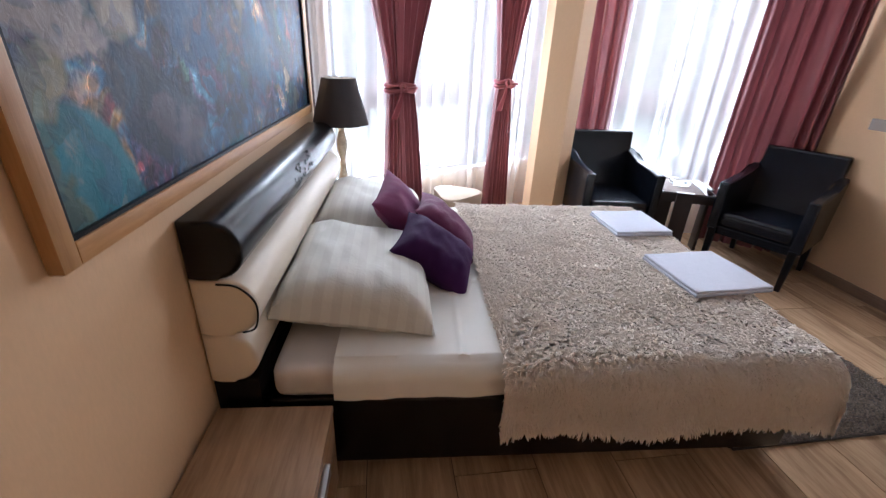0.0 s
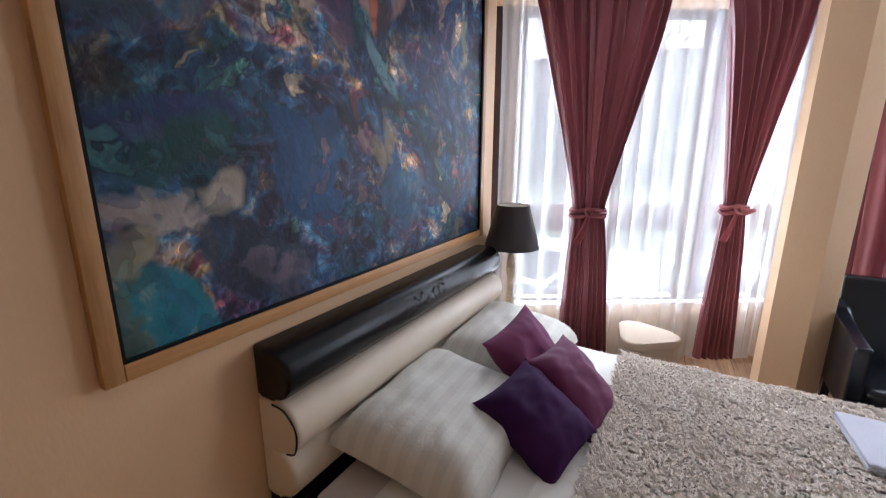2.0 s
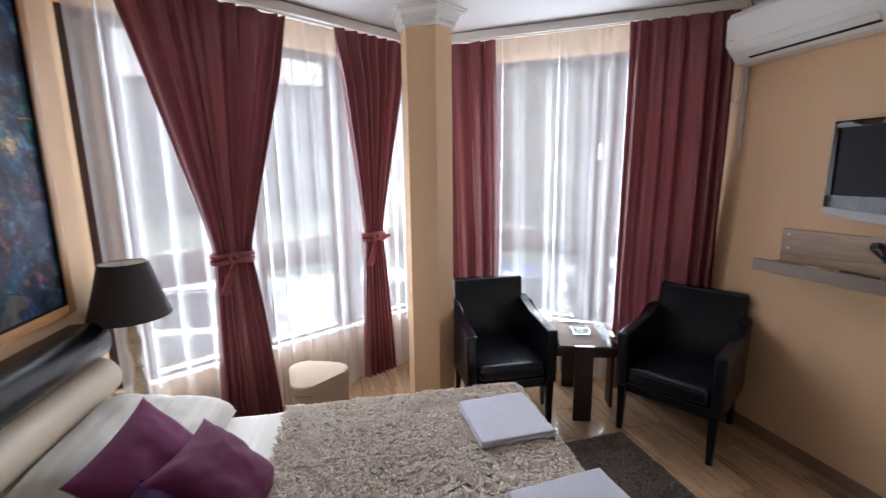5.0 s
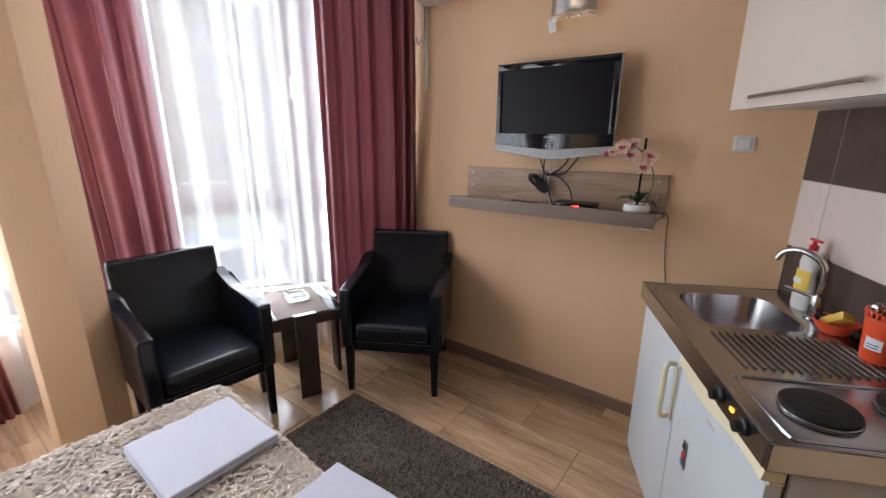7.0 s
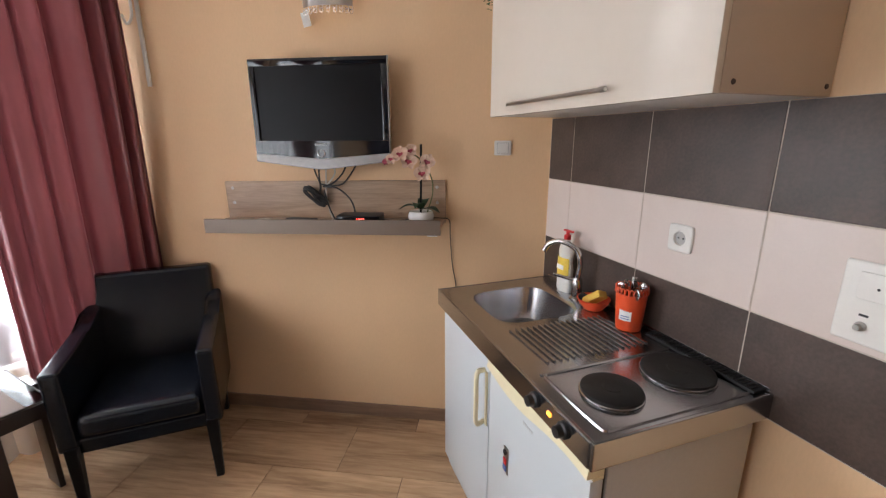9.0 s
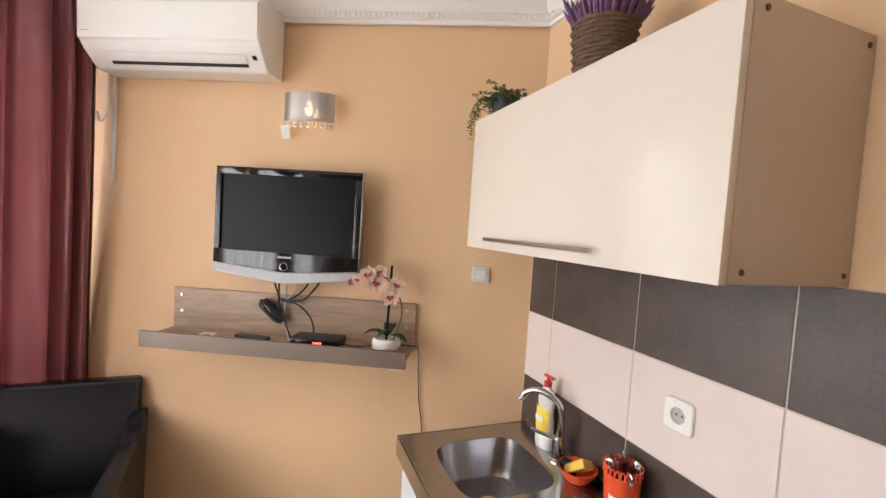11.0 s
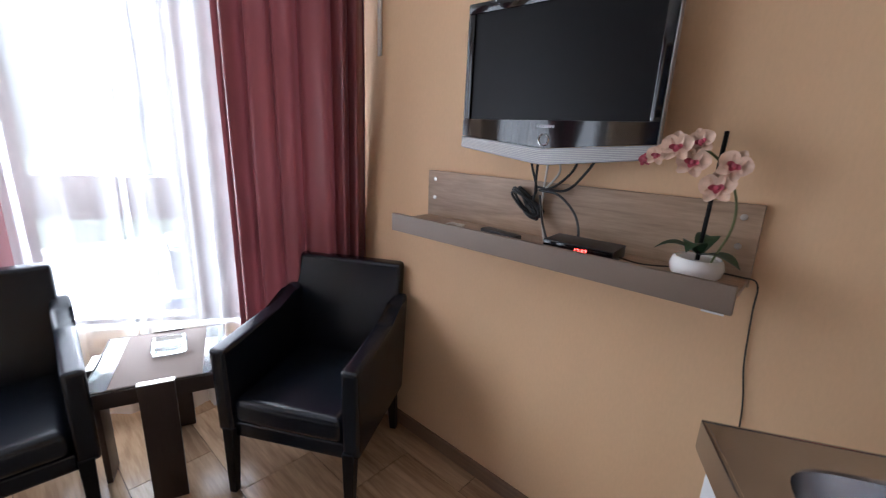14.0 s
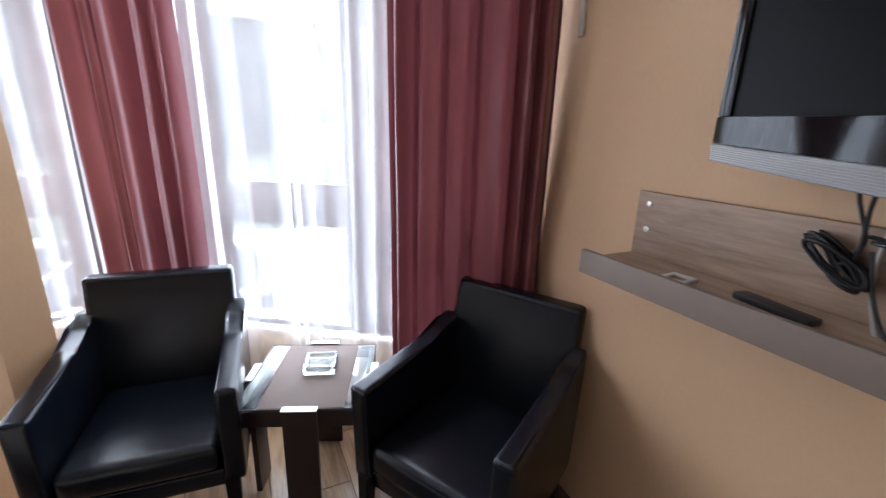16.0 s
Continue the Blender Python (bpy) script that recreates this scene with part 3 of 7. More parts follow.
# ---- bed side ----
PAINT_Y0, PAINT_Y1, PAINT_Z0, PAINT_Z1 = 1.084, 3.066, 1.042, 2.450


def painted_canvas():
    """Layers of warped colour: deep blue ground, teal, ochre, pink and cream strokes, thick brush relief."""
    m, n, l, b = nodes_of("abstract_oil_paint")
    v = coords(n, l, (1, 1, 1))

    def warped(src, scale, amount, detail=3):
        w = noise_node(n, l, src, scale, detail, 0.55)
        sub = n.new("ShaderNodeVectorMath")
        sub.operation = "SUBTRACT"
        sub.inputs[1].default_value = (0.5, 0.5, 0.5)
        l.new(w.outputs["Color"], sub.inputs[0])
        mad = n.new("ShaderNodeVectorMath")
        mad.operation = "MULTIPLY_ADD"
        mad.inputs[1].default_value = (amount,) * 3
        l.new(sub.outputs[0], mad.inputs[0])
        l.new(src, mad.inputs[2])
        return mad.outputs[0]

    soft = warped(v, 3.2, 0.30)
    wv = warped(warped(v, 1.7, 0.55), 4.5, 0.20)
    navy, blue, sky_b, teal, aqua = (0.008, 0.012, 0.030), (0.016, 0.055, 0.165), (0.060, 0.150, 0.300), (0.010, 0.075, 0.095), (0.075, 0.220, 0.240)
    violet, rose, ochre, cream, black = (0.075, 0.035, 0.105), (0.330, 0.085, 0.090), (0.330, 0.190, 0.060), (0.480, 0.420, 0.310), (0.010, 0.009, 0.012)
    big = noise_node(n, l, wv, 1.5, 2, 0.5, 0.4)
    ground = ramp_node(n, l, big.outputs["Fac"], [(0.26, black), (0.36, violet), (0.42, navy), (0.47, blue), (0.52, teal), (0.57, sky_b), (0.62, navy), (0.70, teal), (0.78, violet)])
    mid = noise_node(n, l, wv, 2.7, 2, 0.5, 0.6)
    strokes = ramp_node(n, l, mid.outputs["Fac"], [(0.28, navy), (0.38, teal), (0.44, black), (0.49, blue), (0.53, sky_b), (0.56, violet), (0.61, navy), (0.66, rose), (0.70, aqua), (0.76, ochre)])
    c = mix_node(n, l, 0.75, ground, strokes)
    small = noise_node(n, l, wv, 6.0, 2, 0.5, 0.6)
    flecks = ramp_node(n, l, small.outputs["Fac"], [(0.32, black), (0.42, violet), (0.50, blue), (0.56, sky_b), (0.62, ochre), (0.66, cream), (0.72, rose)])
    # crisp-edged dabs of paint, dark to light across each one
    dab = n.new("ShaderNodeTexVoronoi")
    dab.feature = "SMOOTH_F1"
    dab.inputs["Scale"].default_value, dab.inputs["Smoothness"].default_value = 10.0, 0.35
    l.new(warped(warped(v, 2.6, 0.70), 7.0, 0.22), dab.inputs["Vector"])
    pick = n.new("ShaderNodeSeparateColor")
    l.new(dab.outputs["Color"], pick.inputs["Color"])
    hue = ramp_node(n, l, pick.outputs["Red"], [(0.0, navy), (0.12, blue), (0.30, sky_b), (0.42, violet), (0.52, teal), (0.64, blue), (0.76, black), (0.83, aqua), (0.90, rose), (0.97, cream)])
    shade = ramp_node(n, l, dab.outputs["Distance"], [(0.0, (1.5, 1.5, 1.5)), (0.35, (0.9, 0.9, 0.9)), (0.75, (0.35, 0.35, 0.40))])
    hue = mix_node(n, l, 1.0, hue, shade, "MULTIPLY")
    share = ramp_node(n, l, pick.outputs["Green"], [(0.40, (0, 0, 0)), (0.55, (0.8, 0.8, 0.8))])
    c = mix_node(n, l, share, c, hue)
    where = ramp_node(n, l, noise_node(n, l, soft, 2.2, 3).outputs["Fac"], [(0.44, (0, 0, 0)), (0.62, (0.6, 0.6, 0.6))])
    c = mix_node(n, l, where, c, flecks)

    def patch(y, z, sy, sz, color, edge=0.10, amount=0.85, src=None, turn=0.0):
        nonlocal c
        mp = n.new("ShaderNodeMapping")
        mp.vector_type = "TEXTURE"
        mp.inputs["Location"].default_value = (0, y, z)
        mp.inputs["Rotation"].default_value = (radians(turn), 0, 0)
        mp.inputs["Scale"].default_value = (10, sy, sz)
        l.new(soft if src is None else src, mp.inputs["Vector"])
        g = n.new("ShaderNodeTexGradient")
        g.gradient_type = "SPHERICAL"
        l.new(mp.outputs["Vector"], g.inputs["Vector"])
        fac = ramp_node(n, l, g.outputs["Fac"], [(0.01, (0, 0, 0)), (edge, (amount,) * 3)])
        tone = ramp_node(n, l, small.outputs["Fac"], [(0.34, tuple(0.65 * q for q in color)), (0.50, color), (0.68, tuple(min(1, 1.3 * q) for q in color))])
        c = mix_node(n, l, fac, c, tone)

    tone_n = noise_node(n, l, warped(warped(v, 2.2, 0.5), 6.0, 0.25), 7.0, 3, 0.55, 0.8)
    c = mix_node(n, l, 1.0, c, ramp_node(n, l, tone_n.outputs["Fac"], [(0.34, (0.25, 0.25, 0.28)), (0.47, (0.85, 0.85, 0.85)), (0.56, (1.15, 1.12, 1.05)), (0.64, (2.6, 2.35, 1.95))]), "MULTIPLY")
    crisp = noise_node(n, l, warped(warped(v, 3.5, 0.45), 10.0, 0.14), 15.0, 2, 0.5, 1.0)
    strokes_b = ramp_node(n, l, crisp.outputs["Fac"], [(0.36, (0.40, 0.40, 0.45)), (0.46, (0.95, 0.95, 0.95)), (0.57, (1.1, 1.08, 1.02)), (0.60, (2.0, 1.85, 1.6)), (0.64, (1.3, 1.2, 1.0)), (0.68, (3.2, 2.8, 2.2))])
    c = mix_node(n, l, 0.85, c, mix_node(n, l, 1.0, c, strokes_b, "MULTIPLY"))
    wild = warped(warped(v, 4.0, 0.30), 9.0, 0.22)
    gentle = warped(v, 5.0, 0.09)
    patch(0.56, 0.17, 0.30, 0.32, (0.045, 0.080, 0.175), 0.5, 0.5, wild)
    patch(-0.335, -0.267, 0.17, 0.22, (0.014, 0.065, 0.190), 0.2, 0.8, wild)
    patch(0.19, -0.40, 0.14, 0.14, (0.030, 0.120, 0.240), 0.2, 0.7, wild)
    patch(-0.80, 0.13, 0.15, 0.09, (0.055, 0.090, 0.130), 0.3, 0.75, soft)
    patch(-0.76, 0.33, 0.17, 0.08, (0.105, 0.140, 0.130), 0.3, 0.75, soft)
    patch(-0.70, 0.235, 0.28, 0.045, (0.018, 0.012, 0.018), 0.25, 0.9, soft, 10)
    patch(-0.92, 0.20, 0.08, 0.03, (0.250, 0.020, 0.026), 0.2, 0.8, soft, 10)
    patch(-0.71, -0.105, 0.22, 0.05, (0.018, 0.032, 0.120), 0.3, 0.8, soft)
    patch(-0.73, -0.19, 0.18, 0.07, (0.010, 0.058, 0.060), 0.3, 0.8, soft, 15)
    patch(-0.58, -0.52, 0.24, 0.13, (0.020, 0.030, 0.058), 0.2, 0.85, soft, -28)
    patch(-0.50, -0.56, 0.18, 0.045, (0.150, 0.120, 0.170), 0.5, 0.6, wild, -15)
    patch(-0.84, -0.70, 0.17, 0.29, (0.013, 0.145, 0.205), 0.10, 0.92, gentle, 22)
    patch(-0.95, -0.55, 0.05, 0.36, (0.085, 0.095, 0.055), 0.4, 0.7, wild)
    patch(-0.91, -0.40, 0.06, 0.06, (0.300, 0.270, 0.170), 0.3, 0.8, soft)
    patch(-0.90, -0.30, 0.07, 0.045, (0.200, 0.145, 0.115), 0.3, 0.8, soft)
    patch(-0.80, -0.355, 0.14, 0.06, (0.400, 0.350, 0.340), 0.5, 0.8, wild, 8)
    patch(-0.66, -0.325, 0.09, 0.055, (0.460, 0.390, 0.310), 0.4, 0.85, soft, 25)
    patch(-0.42, 0.52, 0.055, 0.115, (0.340, 0.210, 0.170), 0.2, 0.85, gentle, 15)
    patch(-0.29, 0.57, 0.040, 0.090, (0.340, 0.230, 0.190), 0.2, 0.85, gentle, -10)
    patch(-0.36, 0.28, 0.09, 0.035, (0.400, 0.310, 0.250), 0.5, 0.7, wild, -38)
    patch(-0.28, 0.30, 0.035, 0.090, (0.380, 0.290, 0.240), 0.5, 0.7, wild, -20)
    patch(-0.16, 0.25, 0.06, 0.15, (0.100, 0.048, 0.095), 0.3, 0.8, soft)
    patch(0.05, 0.45, 0.185, 0.19, (0.330, 0.200, 0.185), 0.14, 0.92, gentle)
    patch(0.055, 0.36, 0.075, 0.16, (0.045, 0.032, 0.050), 0.25, 0.9, gentle)
    patch(0.030, 0.31, 0.028, 0.11, (0.470, 0.130, 0.060), 0.4, 0.9, soft, 8)
    patch(0.235, 0.48, 0.016, 0.13, (0.430, 0.360, 0.330), 0.4, 0.9, gentle, 12)
    patch(0.05, 0.11, 0.16, 0.035, (0.130, 0.240, 0.290), 0.3, 0.9, gentle, -48)
    patch(0.035, -0.20, 0.055, 0.15, (0.280, 0.210, 0.120), 0.4, 0.65, wild)
    patch(0.66, -0.34, 0.09, 0.05, (0.380, 0.130, 0.120), 0.4, 0.8, wild, -30)
    patch(0.50, 0.45, 0.03, 0.16, (0.360, 0.250, 0.200), 0.4, 0.7, wild, 10)
    patch(0.72, 0.36, 0.05, 0.14, (0.220, 0.250, 0.170), 0.4, 0.6, wild)
    share = ramp_node(n, l, pick.outputs["Blue"], [(0.60, (0, 0, 0)), (0.72, (0.40, 0.40, 0.40))])
    c = mix_node(n, l, share, c, hue)
    c = mix_node(n, l, 1.0, c, (0.96, 0.96, 0.93), "MULTIPLY")
    l.new(c, b.inputs["Base Color"])
    b.inputs["Roughness"].default_value, b.inputs["Specular IOR Level"].default_value = 0.50, 0.28
    fine = noise_node(n, l, v, 34.0, 4, 0.6, 1.2)
    hgt = mix_node(n, l, 0.45, fine.outputs["Fac"], small.outputs["Fac"])
    bump_node(n, l, b, hgt, 0.28, 0.010)
    return m


def framed_painting():
    cy, cz = (PAINT_Y0 + PAINT_Y1) / 2, (PAINT_Z0 + PAINT_Z1) / 2
    hw, hh = (PAINT_Y1 - PAINT_Y0) / 2, (PAINT_Z1 - PAINT_Z0) / 2
    ob = thing("painting", pose(-0.658, cy, cz), "large abstract blue oil painting in a honey pine frame", "painting")
    t = 0.042
    for sy in (-1, 1):
        part("frame_side", box(0.002, 0.030, sy * hw, sy * (hw - t), -hh, hh, 0.004), PINE_Z, ob)
    for sz in (-1, 1):
        part("frame_rail", box(0.002, 0.030, -(hw - t - 0.001), hw - t - 0.001, sz * hh, sz * (hh - t), 0.004), PINE, ob)
    bm = bmesh.new()
    add_grid(bm, lambda u, v: (0.016 + 0.002 * wob(u * 12, v * 9), -hw + t + (2 * hw - 2 * t) * u, -hh + t + (2 * hh - 2 * t) * v), 40, 28)
    part("canvas", bm, painted_canvas(), ob, "thickly painted canvas in blue, teal, ochre and pink")
    lip = 0.008
    for y0, y1, z0, z1 in ((-hw + t, -hw + t + lip, -hh + t, hh - t), (hw - t - lip, hw - t, -hh + t, hh - t), (-hw + t + lip, hw - t - lip, -hh + t, -hh + t + lip), (-hw + t + lip, hw - t - lip, hh - t - lip, hh - t)):
        part("inner_lip", box(0.014, 0.026, y0, y1, z0, z1), LEG_BLACK, ob, "thin dark inner lip")


framed_painting()

BED_Y0, BED_Y1, BED_X1 = 1.475, 3.000, 1.375


def roll_profile(x0, x1, z0, z1):
    """Section of a padded headboard roll: flat at the wall, round to the front."""
    pts = [(x0, z0), (x0 + 0.03, z0)]
    c, r = (z0 + z1) / 2, (z1 - z0) / 2
    for i in range(13):
        a = -math.pi / 2 + math.pi * i / 12
        pts.append((x1 - r * 0.9 + r * 0.9 * math.cos(a), c + r * math.sin(a)))
    return pts + [(x0, z1)]


def roll(x0, x1, z0, z1, y0, y1):
    bm = bmesh.new()
    prof = roll_profile(x0, x1, z0, z1)
    lo = [bm.verts.new((x, y0, z)) for x, z in prof]
    hi = [bm.verts.new((x, y1, z)) for x, z in prof]
    bm.faces.new(lo)
    bm.faces.new(hi[::-1])
    for i in range(len(prof)):
        j = (i + 1) % len(prof)
        bm.faces.new((lo[i], hi[i], hi[j], lo[j]))
    caps = [e for e in bm.edges if abs(e.verts[0].co.y - e.verts[1].co.y) < 1e-6]
    bmesh.ops.bevel(bm, geom=caps, offset=0.016, segments=3, profile=0.6, affect="EDGES")
    return bm


bed = thing("bed", pose(0, 0, 0), "double bed with a black and cream padded headboard", "bed")
part("base", box(-0.52, BED_X1, BED_Y0 + 0.02, BED_Y1 - 0.02, 0.06, 0.36, 0.02, 3), LEATHER_BED, bed, "black leatherette bed base")
for x in (-0.45, 1.25):
    for y in (BED_Y0 + 0.10, BED_Y1 - 0.10):
        part("foot", box(x - 0.03, x + 0.03, y - 0.03, y + 0.03, 0.0, 0.06, 0.004), LEG_BLACK, bed)
part("headboard_panel", box(-0.656, -0.520, 1.470, 3.052, 0.06, 0.470, 0.01), LEATHER_BED, bed, "black headboard panel")
part("headboard_roll", roll(-0.656, -0.503, 0.822, 0.985, 1.460, 3.062), LEATHER_BED, bed, "black padded roll with an embroidered sprig")
part("headboard_roll", roll(-0.656, -0.484, 0.644, 0.819, 1.460, 3.062), CREAM, bed, "cream padded roll")
part("headboard_roll", roll(-0.656, -0.510, 0.474, 0.641, 1.460, 3.062), CREAM, bed, "cream padded roll")
piping = bmesh.new()
add_tube(piping, [(-0.582 + 0.0, 1.456, 0.812), (-0.53, 1.455, 0.805), (-0.492, 1.456, 0.765), (-0.486, 1.457, 0.72), (-0.50, 1.457, 0.67), (-0.535, 1.457, 0.655)], 0.003, 6)
part("piping", piping, LEG_BLACK, bed, "dark edge piping")
sprig = bmesh.new()
rng = random.Random(4)
for i in range(46):
    y = 2.05 + rng.uniform(0, 0.36)
    z = 0.925 + 0.35 * (y - 2.2) * 0.2 + rng.uniform(-0.030, 0.030)
    a = math.acos(max(-1, min(1, (z - 0.9035) / 0.0815)))
    x = -0.5764 + 0.0734 * math.sin(a)
    bmesh.ops.create_icosphere(sprig, subdivisions=1, radius=1.0, matrix=Matrix.Translation((x, y, z)) @ Matrix.Rotation(rng.uniform(0, 3), 4, "X") @ Matrix.Diagonal((0.003, rng.uniform(0.006, 0.018), 0.003, 1)))
part("embroidery", sprig, GLOSS_BLACK, bed, "raised black embroidered sprig")["kind"] = "stuff"


def rounded_slab(x0, x1, y0, y1, z0, z1, r, nx=40, ny=34, sag=0.004, seed=0.0):
    """A soft box: mattress or folded cloth, with rounded edges and slight waves."""
    bm = box(x0, x1, y0, y1, z0, z1, r, 5)
    for v in bm.verts:
        v.co.z += sag * wob(v.co.x * 4, v.co.y * 4, seed) if v.co.z > (z0 + z1) / 2 else 0
    return bm


part("mattress", rounded_slab(-0.497, BED_X1 - 0.01, BED_Y0 + 0.018, BED_Y1 - 0.018, 0.362, 0.490, 0.05), MATTRESS, bed, "pale mattress cover")


def bed_sheet():
    """The sheet over the mattress: flat on top, falls over the near and far edges with small creases."""
    bm = bmesh.new()
    half = (BED_Y1 - BED_Y0) / 2
    cy = (BED_Y0 + BED_Y1) / 2
    drop = 0.095
    total = 2 * half + 2 * drop

    def at(u, v):
        x = -0.302 + 0.922 * u
        s = -total / 2 + total * v
        edge = half
        zt = 0.507 + 0.004 * wob(x * 5, s * 5, 2) + 0.003 * abs(math.sin(9 * x + 2 * s)) + 0.005 * math.exp(-((x - 0.12 - 0.02 * s) / 0.010) ** 2) + 0.004 * math.exp(-((s + 0.25 - 0.1 * x) / 0.012) ** 2)
        if abs(s) <= edge - 0.05:
            y, z = cy + s, zt
        else:
            t = (abs(s) - edge + 0.05)
            a = min(t / 0.055, math.pi / 2)
            y = cy + math.copysign(edge - 0.05 + 0.058 * math.sin(a) + 0.004 * wob(x * 14, s * 3), s)
            z = 0.507 - 0.055 * (1 - math.cos(a)) - max(0, t - 0.055 * math.pi / 2) - 0.012 * (0.5 + wob(x * 6, 3.3))
        return (x, y, z)

    add_grid(bm, at, 120, 140)
    return solo("bed_sheet", bm, SHEET, "white cotton sheet stretched over the mattress", "sheet")


bed_sheet()

def stripe_cloth():
    m, n, l, b = nodes_of("striped_satin_cotton")
    v = coords(n, l)
    wv = n.new("ShaderNodeTexWave")
    wv.bands_direction = "X"
    wv.inputs["Scale"].default_value = 5.0
    l.new(v, wv.inputs["Vector"])
    c = ramp_node(n, l, wv.outputs["Fac"], [(0.40, (0.645, 0.62, 0.56)), (0.60, (0.70, 0.68, 0.615))])
    l.new(c, b.inputs["Base Color"])
    r = n.new("ShaderNodeMapRange")
    r.inputs["To Min"].default_value, r.inputs["To Max"].default_value = 0.60, 0.90
    b.inputs["Specular IOR Level"].default_value = 0.25
    l.new(wv.outputs["Fac"], r.inputs["Value"])
    l.new(r.outputs["Result"], b.inputs["Roughness"])
    f = noise_node(n, l, v, 22.0, 4, 0.6, 0.6)
    bump_node(n, l, b, f.outputs["Fac"], 0.22, 0.012)
    return m


STRIPE = stripe_cloth()


def cushion(w, d, h, seed, pinch=0.10, crease=0.010, n=30, drape=0.0, below=1.0, box=2.4, full=0.62):
    """A stuffed cushion: two bulging faces that meet in a thin seam with pulled-out corners."""
    bm = bmesh.new()
    def at(u, v, side):
        a, b = 2 * u - 1, 2 * v - 1
        sx = 1 - pinch * (1 - abs(b) ** 2.2) * abs(a) ** 3
        sy = 1 - pinch * (1 - abs(a) ** 2.2) * abs(b) ** 3
        x, y = a * w / 2 * sx, b * d / 2 * sy
        t = max(0, (1 - abs(a) ** box)) ** full * max(0, (1 - abs(b) ** box)) ** full
        z = (h / 2 * t if side > 0 else -below * h / 2 * t) + crease * t ** 0.5 * (wob(a * 2.3, b * 2.3, seed) + 0.6 * wob(a * 5.5, b * 3.5, seed + 3))
        return (x, y, z - drape * (a * a + b * b))

    for side in (1, -1):
        add_grid(bm, lambda u, v: at(u, v, side), n, n)
    bmesh.ops.remove_doubles(bm, verts=bm.verts, dist=0.0008)
    return bm


def cushion_frame(c, ux, uy):
    """A pose from a centre and the two directions of the cushion's sides."""
    x = Vector(ux).normalized()
    y = (Vector(uy) - x * Vector(uy).dot(x)).normalized()
    z = x.cross(y)
    m = Matrix((x, y, z)).transposed().to_4x4()
    m.translation = c
    return m


solo("pillow", cushion(0.56, 0.70, 0.27, 1.0, 0.05, 0.011, 40, below=0.35, box=4.6, full=0.46), STRIPE, "plump white satin-striped pillow against the headboard", "pillow", cushion_frame((-0.262, 1.960, 0.558), (1, 0.03, -0.16), (0, 1, 0)), "bed pillows")
solo("pillow", cushion(0.54, 0.66, 0.27, 4.0, 0.05, 0.011, 40, below=0.35, box=4.6, full=0.46), STRIPE, "plump white satin-striped pillow against the headboard", "pillow", cushion_frame((-0.265, 2.66, 0.562), (1, 0.0, -0.16), (0, 1, 0.02)), "bed pillows")
solo("cushion", cushion(0.375, 0.35, 0.17, 7.0, 0.09, 0.010, box=2.8), PURPLE, "dark purple square cushion lying on the pillow", "cushion", cushion_frame((0.05, 2.085, 0.605), (0.33, -0.05, -0.21), (0.10, 0.31, 0.02)), "scatter cushions")
solo("cushion", cushion(0.39, 0.38, 0.14, 9.0, 0.09, 0.010, box=2.8), MAUVE, "mauve square cushion leaning on the far pillow", "cushion", cushion_frame((-0.085, 2.40, 0.665), (0.05, 0.38, 0.06), (0.24, -0.02, -0.30)), "scatter cushions")
solo("cushion", cushion(0.38, 0.40, 0.15, 11.0, 0.09, 0.010, box=2.8), PLUM, "plum square cushion beside the purple one", "cushion", cushion_frame((0.118, 2.385, 0.606), (0.27, -0.05, -0.25), (0.04, 0.40, -0.03)), "scatter cushions")


